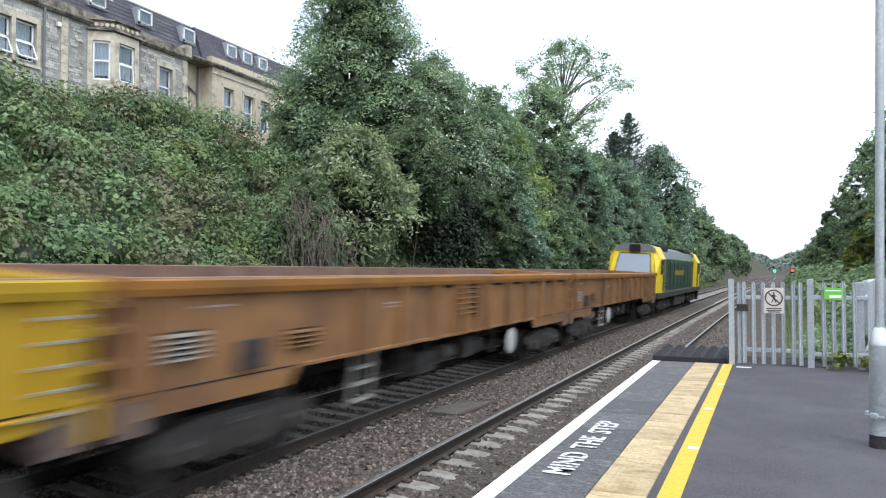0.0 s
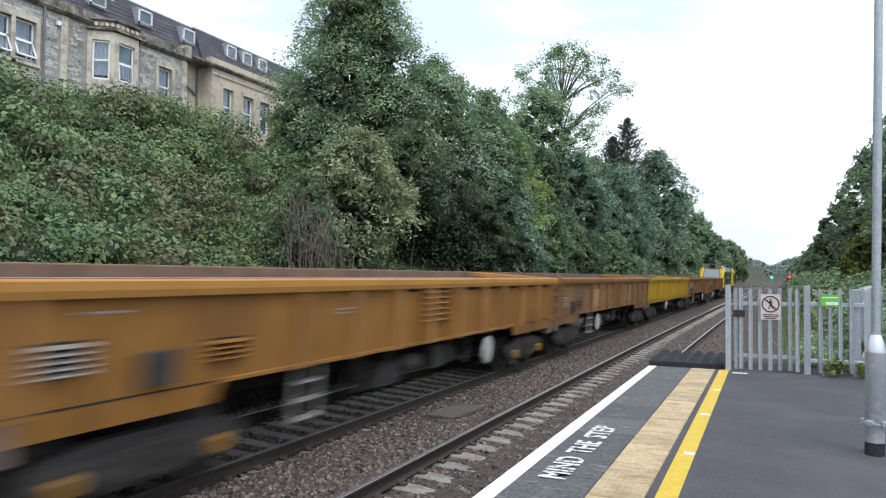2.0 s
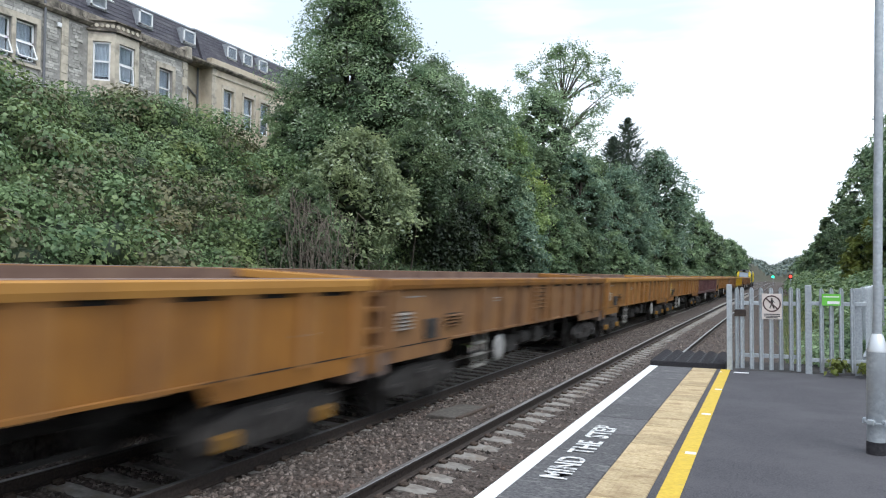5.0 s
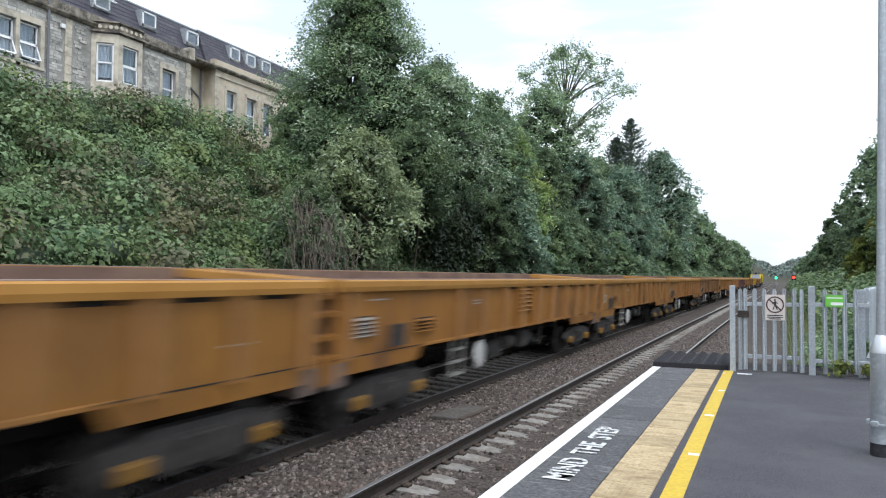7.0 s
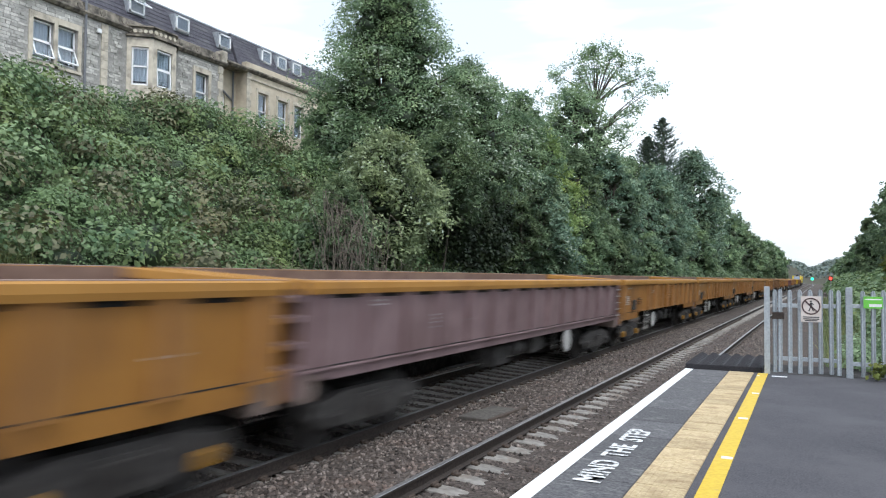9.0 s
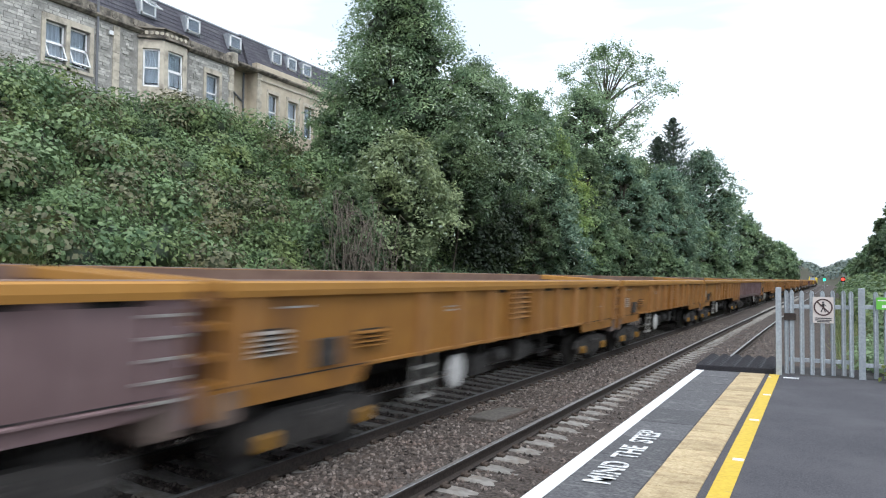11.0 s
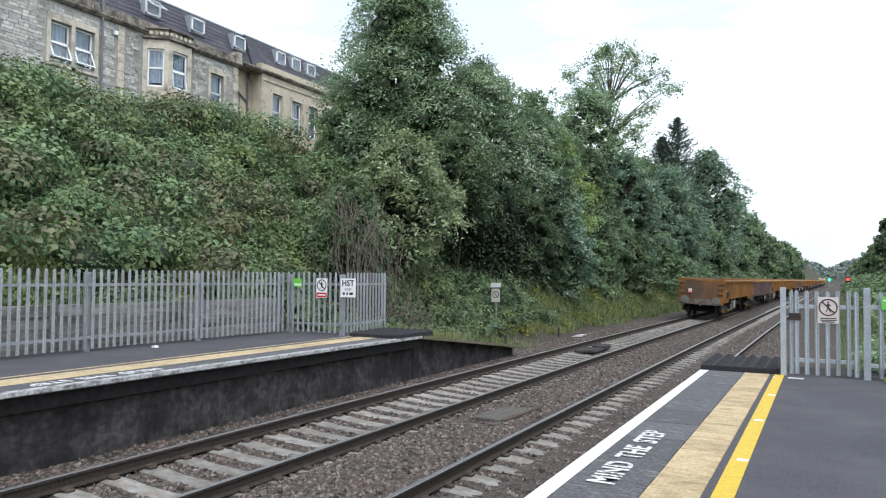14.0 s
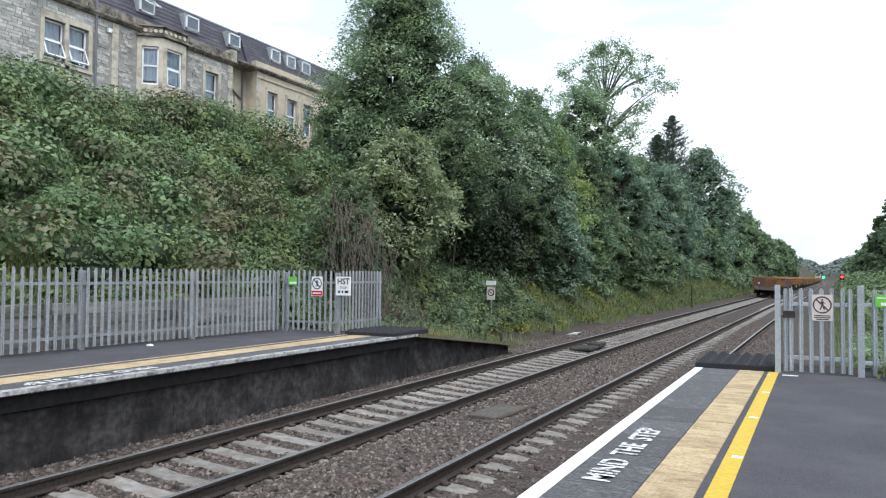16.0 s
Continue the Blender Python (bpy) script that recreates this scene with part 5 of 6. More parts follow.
def window(t, m, w, h, openlow=0.0, curtain=True, upper=0.5):
    """A white two-part window; its lower light may hang open. Local x is outward, y along the wall."""
    fr = Solid()
    b = 0.07
    for a in ((-w / 2, -w / 2 + b, 0, h), (w / 2 - b, w / 2, 0, h), (-w / 2, w / 2, 0, b), (-w / 2, w / 2, h - b, h), (-w / 2, w / 2, h * upper - 0.04, h * upper + 0.04)):
        fr.box(-0.05, 0.02, a[0], a[1], a[2], a[3])
    win = part("window", fr, t, "white framed window", m=m, mat=M_UPVC)
    part("pane", Solid().box(-0.02, -0.012, -w / 2 + b, w / 2 - b, h * upper + 0.04, h - b), win, "upper glass pane", mat=M_GLASS)
    if openlow:
        hinge = pose(0.02, 0, h * upper - 0.03, 0, -openlow, 0)
        sash = Solid()
        hh = h * upper - 0.05
        for a in ((-w / 2 + 0.02, -w / 2 + 0.08, -hh, 0), (w / 2 - 0.08, w / 2 - 0.02, -hh, 0), (-w / 2 + 0.02, w / 2 - 0.02, -hh, -hh + 0.06), (-w / 2 + 0.02, w / 2 - 0.02, -0.06, 0)):
            sash.box(-0.02, 0.025, *a)
        part("open_sash", sash, win, "open lower sash", m=hinge, mat=M_UPVC)
        part("pane", Solid().box(-0.004, 0.004, -w / 2 + 0.08, w / 2 - 0.08, -hh + 0.06, -0.06), win, m=hinge, mat=M_GLASS)
    else:
        part("pane", Solid().box(-0.02, -0.012, -w / 2 + b, w / 2 - b, b, h * upper - 0.04), win, "lower glass pane", mat=M_GLASS)
    if curtain:
        c = Solid()
        n = 14
        v = [(-0.12 + 0.015 * math.sin(i * 2.1), -w / 2 + 0.04 + (w - 0.08) * i / n, z) for z in (h * 0.12, h - 0.03) for i in range(n + 1)]
        c.add(v, [(i, i + 1, n + 2 + i, n + 1 + i) for i in range(n)])
        part("curtain", c, win, "pale hanging blind", mat=M_CURTAIN)
    # one dark panel holds the dimness of the room in its colour
    part("reveal_back", Solid().box(-0.55, -0.50, -w / 2 - 0.1, w / 2 + 0.1, -0.1, h + 0.1), win, "dark panel standing in for the dim room behind", mat=M_ROOM)
    return win


# openings of the main block: y0, y1, z0, z1
PAIRS = [(18.86, 19.78, 9.80, 11.38), (19.94, 20.86, 9.80, 11.40), (15.55, 16.50, 9.80, 11.36), (14.45, 15.40, 9.80, 11.36), (27.50, 28.40, 9.55, 11.42), (9.8, 10.7, 9.8, 11.4), (11.0, 11.9, 9.8, 11.4)]
BAYGAP = (23.45, 26.05, 8.2, 11.5)
wall_round(house, "wall", 2.0, 29.4, 5.0, 12.15, PAIRS + [BAYGAP], FX - 0.45, FX, M_MORTAR, "coursed grey rubble-stone wall")
wall_round(house, "return_wall", 29.4, 29.42, 5.0, 12.15, [], FX - 6.0, FX - 0.452, M_MORTAR)
part("back_wall", Solid().box(FX - 9, FX - 8.6, 2, 44, 5, 12.6), house, mat=M_MORTAR)
part("end_wall", Solid().box(FX - 8.6, FX - 0.455, 1.6, 2.0, 5, 12.6), house, mat=M_MORTAR)
for i, (a, b, lo, hi) in enumerate(PAIRS):
    window(house, pose(FX - 0.16, (a + b) / 2, lo + 0.02), b - a - 0.02, hi - lo - 0.04, 24 if i in (0, 1) else 0)
    s = Solid()
    s.box(FX - 0.02, FX + 0.05, a - 0.17, a - 0.002, lo - 0.1, hi + 0.25)
    s.box(FX - 0.02, FX + 0.05, b + 0.002, b + 0.17, lo - 0.1, hi + 0.25) if i not in (0, 3) else None
    s.box(FX - 0.02, FX + 0.055, a - 0.001, b + 0.001, hi + 0.002, hi + 0.25)
    s.box(FX - 0.02, FX + 0.09, a - 0.17, b + 0.17, lo - 0.22, lo - 0.101)
    part("window_surround", s, house, "pale dressed-stone surround", mat=M_ASHLAR)


def rubble():
    rng = random.Random(7)
    rest = Solid()
    holes = [(a - 0.17, b + 0.17, lo - 0.22, hi + 0.25) for a, b, lo, hi in PAIRS] + [(23.2, 26.3, 8.0, 12.2), (22.0, 22.35, 8, 12.2), (29.05, 29.4, 8, 12.2)]
    z = 8.3
    while z < 12.10:
        h = rng.uniform(0.085, 0.155)
        y = 10.0 + rng.uniform(0, 0.2)
        while y < 29.0:
            w = rng.uniform(0.16, 0.52)
            if not any(y < q[1] and y + w > q[0] and z < q[3] and z + h > q[2] for q in holes) and z + h < 12.14:
                p = rng.uniform(0.006, 0.035)
                if 27.2 < y < 29.0:
                    part("stone", Solid().box(FX - 0.02, FX + p, y, y + w - 0.02, z, z + h - 0.018, m=None), house, mat=M_RUBBLE)
                else:
                    rest.box(FX - 0.02, FX + p, y, y + w - 0.02, z, z + h - 0.018)
            y += w
        z += h
    tagged(part("rubble_walling", rest, house, "rough grey walling stones", mat=M_RUBBLE), kind="stuff")


rubble()
for y0, y1 in ((22.0, 22.33), (29.06, 29.42)):
    for k in range(10):
        w = 0.0 if k % 2 else 0.10
        part("quoin", Solid().box(FX - 0.03, FX + 0.045, y0 + (0.0 if y1 < 25 else w), y1, 8.2 + k * 0.39, 8.58 + k * 0.39, ch=0.0), house, "pale corner stone" if k == 0 else "", mat=M_ASHLAR)
# bay window
BAY = [(-27.0, 23.35), (-26.15, 24.06), (-26.15, 25.42), (-27.0, 26.12)]
for (xa, ya), (xb, yb) in zip(BAY, BAY[1:]):
    L_ = math.hypot(xb - xa, yb - ya)
    m = Matrix.Translation((xa, ya, 0)) @ pose(0, 0, 0, 0, 0, math.degrees(math.atan2(yb - ya, xb - xa)) - 90)
    o0, o1 = L_ * 0.17, L_ * 0.83
    s = Solid()
    for a, b, lo, hi in ((0.0, o0, 8.0, 11.95), (o1, L_, 8.0, 11.95), (o0, o1, 8.0, 9.78), (o0, o1, 11.52, 11.95)):
        s.box(-0.25, 0.0, a, b, lo, hi)
    part("bay_wall", s, house, "dressed-stone canted bay", m=m, mat=M_ASHLAR)
    window(house, m @ pose(-0.10, L_ / 2, 9.80), o1 - o0 - 0.02, 1.70, 5 if abs(xa - xb) < 0.01 else 0)
    part("bay_cornice", Solid().box(-0.30, 0.12, -0.05, L_ + 0.05, 11.96, 12.04).box(-0.3, 0.07, -0.02, L_ + 0.02, 12.41, 12.47), house, "stained bay cornice", m=m, mat=M_SOOTSTONE)
    n = 5
    for i in range(n):
        y = L_ * (i + 0.5) / n
        part("parapet_ring", Solid().lathe([(0.085, -0.04), (0.085, 0.05)], 10, axis="x", m=pose(-0.02, y, 12.22)), house, m=m, mat=M_ASHLAR)
    part("bay_parapet", Solid().box(-0.12, -0.03, 0, L_, 12.04, 12.41), house, "pierced stone parapet", m=m, mat=M_SOOTSTONE)
part("bay_top", Solid().prism([(a, b) for a, b in BAY], "z", 11.9, 11.955), house, mat=M_LEAD)
# cornice, parapet, roof
part("cornice", Solid().prism([(FX - 0.5, 12.152), (FX + 0.10, 12.152), (FX + 0.22, 12.26), (FX + 0.22, 12.33), (FX - 0.5, 12.33)], "y", 2.0, 29.6), house, "soot-stained stone cornice", mat=M_SOOTSTONE)
part("parapet", Solid().box(FX - 0.30, FX + 0.02, 2.0, 29.55, 12.332, 12.74, ch=0.02), house, "stained stone parapet", mat=M_SOOTSTONE)
for k in range(24):
    y = 3.0 + k * 1.12
    part("parapet_panel", Solid().lathe([(0.14, 0), (0.14, 0.03), (0.08, 0.03)], 10, axis="x", m=pose(FX + 0.02, y, 12.54)), house, "carved parapet roundel" if k == 0 else "", mat=M_SOOTSTONE)
part("parapet_pier", Solid().box(FX - 0.34, FX + 0.12, 29.25, 29.62, 12.2, 12.95, ch=0.03), house, mat=M_ASHLAR)


def mansard(y0, y1, xf, z0, z1, back=0.75):
    rows = 9
    for i in range(rows):
        a, b = i / rows, (i + 1) / rows
        xa, xb = xf - 0.35 - back * a, xf - 0.35 - back * b
        za, zb = z0 + (z1 - z0) * a, z0 + (z1 - z0) * b
        s = Solid().prism([(xa + 0.03, za), (xb + 0.01, zb), (xb - 0.3, zb), (xa - 0.3, za)], "y", y0, y1)
        part("slate_course", s, house, "dark purple-grey slates" if i == 0 else "", mat=M_SLATE)
    part("roof_edge", Solid().box(xf - 0.35 - back - 0.3, xf - 0.30 - back, y0 - 0.05, y1 + 0.05, z1, z1 + 0.09, ch=0.02), house, "lead roof edge", mat=M_LEAD)
    part("roof_top", Solid().box(FX - 9, xf - 0.60 - back, y0, y1, z1 - 0.05, z1 + 0.02), house, mat=M_LEAD)


def dormer(y, z, xf, w=0.85, h=0.72, openlow=0):
    part("dormer", Solid().box(xf - 1.2, xf - 0.58, y - w / 2 - 0.08, y + w / 2 + 0.08, z - 0.06, z + h + 0.06), house, "lead-clad dormer", mat=M_LEAD)
    window(house, pose(xf - 0.54, y, z), w, h, openlow, curtain=False, upper=0.08 if not openlow else 0.92)


mansard(2.0, 30.9, FX, 12.45, 14.42)
for y, op in ((10.5, 0), (14.8, 0), (18.6, 0), (24.35, 55), (27.15, 0), (30.15, 0)):
    dormer(y, 13.36, FX, openlow=op)
# recess and tan annexe
wall_round(house, "recess_wall", 29.42, 31.3, 5.0, 12.6, [(29.75, 30.45, 9.4, 11.1)], FX - 1.1, FX - 0.75, M_RENDER, "tan ashlar recess wall")
window(house, pose(FX - 0.85, 30.10, 9.42), 0.68, 1.66)
ANN = [(32.21, 33.07, 9.5, 11.45), (33.92, 34.85, 9.5, 11.40), (35.45, 36.35, 9.5, 11.40), (37.2, 38.1, 9.5, 11.4), (39.2, 40.1, 9.5, 11.4)]
wall_round(house, "annexe_wall", 31.3, 44.0, 5.0, 12.35, ANN, FX - 0.45, FX, M_RENDER, "tan ashlar annexe wall")
part("annexe_side", Solid().box(FX - 0.76, FX - 0.452, 31.3, 31.6, 5, 12.35), house, mat=M_RENDER)
for a, b, lo, hi in ANN:
    window(house, pose(FX - 0.16, (a + b) / 2, lo + 0.02), b - a - 0.02, hi - lo - 0.04)
    part("window_surround", Solid().box(FX - 0.02, FX + 0.04, a - 0.14, a - 0.002, lo, hi + 0.2).box(FX - 0.02, FX + 0.04, b + 0.002, b + 0.14, lo, hi + 0.2).box(FX - 0.02, FX + 0.045, a - 0.001, b + 0.001, hi + 0.002, hi + 0.2), house, mat=M_ASHLAR)
for k in range(11):
    part("quoin", Solid().box(FX - 0.03, FX + 0.04, 31.28, 31.62 - (0.09 if k % 2 else 0), 8.2 + k * 0.38, 8.57 + k * 0.38), house, mat=M_ASHLAR)
part("string_course", Solid().box(FX - 0.02, FX + 0.06, 31.25, 44, 12.0, 12.08), house, mat=M_ASHLAR)
part("annexe_cornice", Solid().prism([(FX - 1.1, 12.352), (FX + 0.08, 12.352), (FX + 0.20, 12.46), (FX + 0.20, 12.54), (FX - 1.1, 12.54)], "y", 29.62, 44.0), house, "stained stone cornice", mat=M_SOOTSTONE)
part("annexe_parapet", Solid().box(FX - 0.3, FX + 0.04, 31.2, 44, 12.541, 12.90, ch=0.02), house, mat=M_RENDER)
mansard(30.95, 44.0, FX, 12.75, 14.42, 0.6)
for y in (33.55, 34.95, 36.4):
    dormer(y, 13.44, FX, 0.80, 0.74)
for y, x, z0 in ((21.15, FX + 0.11, 7.5), (30.95, FX - 0.66, 7.5)):
    part("downpipe", Solid().lathe([(0.055, z0), (0.055, 13.2 if y < 25 else 12.5)], 10, m=pose(x, y, 0)), house, "grey rainwater downpipe", mat=M_PIPE)
part("sloping_pipe", Solid().rod((FX - 0.68, 29.45, 11.55), (FX - 0.68, 30.95, 10.75), 0.05), house, mat=M_PIPE)
part("alarm_box", Solid().box(FX + 0.03, FX + 0.13, 21.75, 21.93, 11.62, 11.80, ch=0.01), house, "small white box", mat=M_UPVC)

# ---- vegetation ----
M_BANKLEAF = leafy("bramble_leaves", (0.036, 0.068, 0.030), (0.245, 0.352, 0.160), 0.55, 0.24, 0.5, (1.08, 0.90, 0.72))
M_TREELEAF = leafy("broad_leaves", (0.072, 0.130, 0.074), (0.385, 0.510, 0.290), 0.42, 0.40, 0.6, (1.0, 0.95, 0.8))
M_DARKLEAF = leafy("dark_shrub_leaves", (0.050, 0.088, 0.050), (0.280, 0.372, 0.205), 0.42, 0.38, 0.6, (1.0, 0.94, 0.8))
M_PALELEAF = leafy("pale_feathery_leaves", (0.120, 0.165, 0.085), (0.450, 0.525, 0.300), 0.42, 0.40, 0.9, (1.0, 0.97, 0.85))
M_LIMELEAF = leafy("yellow_green_leaves", (0.062, 0.090, 0.024), (0.270, 0.310, 0.080), 0.5)
M_CONLEAF = leafy("conifer_needles", (0.040, 0.066, 0.052), (0.120, 0.165, 0.125), 0.5, 0.1)
M_PALEBANK = leafy("bindweed_leaves", (0.070, 0.130, 0.060), (0.270, 0.365, 0.185), 0.5, 0.28)
M_BROWNBANK = leafy("dying_bramble_leaves", (0.066, 0.070, 0.038), (0.215, 0.220, 0.125), 0.5, 0.2, 0.7, (1.05, 0.92, 0.8))
# near-black leaf colour carries the shade inside clumps and under trees
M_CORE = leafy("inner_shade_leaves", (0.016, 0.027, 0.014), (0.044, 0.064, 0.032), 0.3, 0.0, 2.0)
M_FLECK = leafy("pale_leaf_undersides", (0.36, 0.43, 0.33), (0.58, 0.65, 0.54), 0.6, 0.3, olive=(1.0, 1.0, 0.95))
M_MIDLEAF = leafy("mid_green_leaves", (0.120, 0.200, 0.072), (0.440, 0.560, 0.215), 0.5, 0.34)
M_BLUELEAF = leafy("blue_green_leaves", (0.068, 0.128, 0.090), (0.290, 0.405, 0.285), 0.5, 0.32, olive=(1.1, 0.95, 0.7))
M_GRASS = leafy("dry_grass", (0.062, 0.118, 0.048), (0.290, 0.325, 0.175), 0.8, 0.25, 0.5)
# pale blue-green puts the haze over the far hills into the leaf colour
M_FARLEAF = leafy("hazed_far_leaves", (0.135, 0.175, 0.165), (0.215, 0.265, 0.245), 0.6)
M_BARK = surf("grey_brown_bark", (0.055, 0.045, 0.036), (0.115, 0.097, 0.078), 14, 0.95, 0.6, stretch=(1, 1, 0.25))
M_STEM = surf("dead_brown_stems", (0.085, 0.070, 0.055), (0.20, 0.170, 0.138), 14, 0.95, 0.4)


def leaf_mesh(name, pts, out, size, mat, rng, slim=0.52, droop=0.35, wild=0.62):
    """Small folded leaves at the given points, facing roughly outward."""
    n = len(pts)
    nrm = out + rng.normal(0, wild, (n, 3)) * 0.6 + np.array([0, 0, 0.35])
    nrm /= np.linalg.norm(nrm, axis=1, keepdims=True) + 1e-9
    d = rng.normal(0, 1, (n, 3)) + np.array([0, 0, -droop])
    d -= nrm * (d * nrm).sum(1, keepdims=True)
    d /= np.linalg.norm(d, axis=1, keepdims=True) + 1e-9
    s = np.cross(nrm, d)
    size = np.asarray(size).reshape(-1, 1) * np.ones((n, 1))
    a = pts - d * size * 0.5
    c = pts + d * size * 0.5
    b = pts + s * size * slim * 0.5 + nrm * size * 0.10 - d * size * 0.05
    e = pts - s * size * slim * 0.5 + nrm * size * 0.10 - d * size * 0.05
    v = np.stack([a, b, c, e], 1).reshape(-1, 3)
    return quick(name, v, np.arange(4 * n).reshape(-1, 4), mat)


def puffs(centres, radii, per, rng, flat=0.8, inner=0.45):
    """Points and outward ways on the shells of many small clumps."""
    k = len(centres)
    per = np.broadcast_to(per, k)
    idx = np.repeat(np.arange(k), per)
    w = rng.normal(0, 1, (len(idx), 3))
    w /= np.linalg.norm(w, axis=1, keepdims=True)
    w[:, 2] = np.where(w[:, 2] < -0.35, -w[:, 2], w[:, 2])
    rad = inner + (1.08 - inner) * rng.random(len(idx)) ** 0.55
    r = np.asarray(radii)[idx]
    p = np.asarray(centres)[idx] + w * (rad * r)[:, None] * np.array([1, 1, flat])
    return p, w


swaying = []
ICO = np.array([(0, -1, 1.618), (0, 1, 1.618), (0, -1, -1.618), (0, 1, -1.618), (1, 1.618, 0), (-1, 1.618, 0), (1, -1.618, 0), (-1, -1.618, 0), (1.618, 0, 1), (1.618, 0, -1), (-1.618, 0, 1), (-1.618, 0, -1)]) / 1.902
ICOF = np.array([(0, 8, 1), (0, 1, 10), (1, 5, 10), (1, 4, 5), (1, 8, 4), (8, 9, 4), (4, 9, 3), (4, 3, 5), (5, 3, 11), (5, 11, 10), (3, 9, 2), (3, 2, 11), (11, 2, 7), (2, 6, 7), (2, 9, 6), (6, 9, 8), (6, 8, 0), (6, 0, 7), (7, 0, 10), (7, 10, 11)])


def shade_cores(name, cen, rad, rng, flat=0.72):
    """Rough dark masses that close the clumps, the shade inside them put into the colour."""
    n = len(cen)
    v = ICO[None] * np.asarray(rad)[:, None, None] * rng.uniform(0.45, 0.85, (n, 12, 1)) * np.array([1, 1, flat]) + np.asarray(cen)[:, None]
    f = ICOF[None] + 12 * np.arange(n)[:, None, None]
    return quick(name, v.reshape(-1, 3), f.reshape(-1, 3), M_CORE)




def tree(x, y, top, r, mat, leaves=9000, size=0.17, low=0.10, label="", name="tree", clumps=46, seed=1, squat=1.0, sparse=False, base=None, sway=0.0, trunk_r=None, lean=0.0, flecks=0.0, env=None):
    """A tree or bush: trunk, limbs, and a crown of layered leafy sprays. env: crown radius (as a share of r) by share of the height."""
    rng = np.random.default_rng(seed)
    clumps = int(clumps * 1.9)
    zb = rise(x, y) if base is None else base
    t = thing(name, label, "tree" if name == "tree" else "bush", m=pose(x, y, zb - 0.15))
    h = top - zb + 0.15
    hh = low + (1 - low) * ((np.arange(clumps) + rng.random(clumps)) / clumps) ** (0.95 if not sparse else 0.7)
    u = np.clip((hh - low) / (1 - low), 0, 1)
    prof = np.sin(np.pi * u ** 0.72 * 0.93 + 0.16) ** 0.75 if env is None else np.interp(hh, [e[0] for e in env], [e[1] for e in env])
    ang_ = np.arange(clumps) * 2.399 + rng.normal(0, 0.5, clumps)
    lobe = 1 + 0.16 * np.sin(2 * ang_ + seed) * np.sin(6 * hh + 2 * seed) + 0.10 * np.sin(5 * ang_ + 9 * hh + seed)
    rr = r * prof * lobe * (0.40 + 0.62 * rng.random(clumps) ** 0.6)
    cr = r * rng.uniform(0.13, 0.36, clumps) * (0.55 if sparse else 1.0 - 0.5 * u)
    cz = hh * h - cr * 0.45
    cen = np.stack([rr * np.cos(ang_) + lean * hh * h, rr * np.sin(ang_), np.maximum(cz, cr * 0.3)], 1)
    per = np.maximum(20, (leaves * cr ** 2 / (cr ** 2).sum()).astype(int))
    p, w = puffs(cen, cr, per, rng, 0.55 * squat, 0.25 if sparse else 0.45)
    away = np.repeat(cen[:, :2] - np.array([lean * h * 0.5, 0]), per, 0)
    reach = np.linalg.norm(away, axis=1, keepdims=True) + 1e-6
    arm = ((p[:, :2] - np.repeat(cen[:, :2], per, 0)) * away / reach).sum(1)
    p[:, 2] -= 0.30 * arm + 0.10 * np.abs(arm)
    w[:, 2] = np.abs(w[:, 2]) + 0.35
    p = p + rng.normal(0, 0.05 * r, p.shape) * (rng.random((len(p), 1)) < 0.22)
    k = 5 * clumps
    d = rng.normal(0, 1, (k, 3)) + np.array([0, 0, 0.35])
    d /= np.linalg.norm(d, axis=1, keepdims=True)
    owner = rng.integers(0, clumps, k)
    q = np.repeat(d, 11, 0) * (cr[owner].repeat(11) * rng.uniform(0.7, 1.45, 11 * k))[:, None] + cen[owner].repeat(11, 0) + rng.normal(0, 0.035 * r, (11 * k, 3))
    p, w = np.concatenate([p, q]), np.concatenate([w, np.repeat(d, 11, 0) * 0.5])
    if flecks:
        patchy = np.array([noise.noise((a[0] * 0.55 + seed, a[1] * 0.55, a[2] * 0.55)) for a in p])
        pick = rng.random(len(p)) < flecks * np.clip(0.4 + 4.5 * patchy, 0, 3.2)
        part("turned_leaves", leaf_mesh("turned_leaves", p[pick] * np.array([1.02, 1.02, 1.0]), w[pick], size * 1.1, M_FLECK, rng), t, "pale undersides of wind-turned leaves")
    if mat is not None:
        part("crown", leaf_mesh("crown", p, w, size * rng.uniform(0.55, 1.3, len(p)), mat, rng), t, "uneven leafy crown")
        if not sparse:
            tagged(part("inner_foliage", shade_cores("inner_foliage", cen * np.array([0.62, 0.62, 0.95]), cr * 0.95, rng), t, "dark cores with the crown's inner shade in their colour"), kind="stuff")
    s = Solid()
    tr = trunk_r or max(0.06, 0.022 * h)
    spine = [Vector((lean * f * h + 0.06 * r * math.sin(f * 5 + seed), 0.06 * r * math.cos(f * 4 + seed), f * h)) for f in (0, 0.2, 0.4, 0.6, 0.78, 0.92)]
    for i in range(5):
        s.rod(spine[i], spine[i + 1], tr * (1 - 0.18 * i), tr * (1 - 0.18 * (i + 1)), 8)
    part("trunk", s, t, "tapered bark-covered trunk", mat=M_BARK)
    lb = Solid()
    for i in rng.choice(clumps, min(clumps, 22 if not sparse else 40), replace=False):
        c = Vector(cen[i])
        f = max(0.12, min(0.85, (c.z / h) * 0.72))
        k = min(int(f / 0.19), 4)
        st = spine[k].lerp(spine[k + 1], 0.5)
        mid = st.lerp(c, 0.55) + Vector((0, 0, 0.08 * r))
        lb.rod(st, mid, tr * 0.34, tr * 0.2, 5)
        lb.rod(mid, c, tr * 0.2, tr * 0.07, 5)
    tagged(part("branchwork", lb, t, "bare limbs within the crown", mat=M_BARK), kind="stuff")
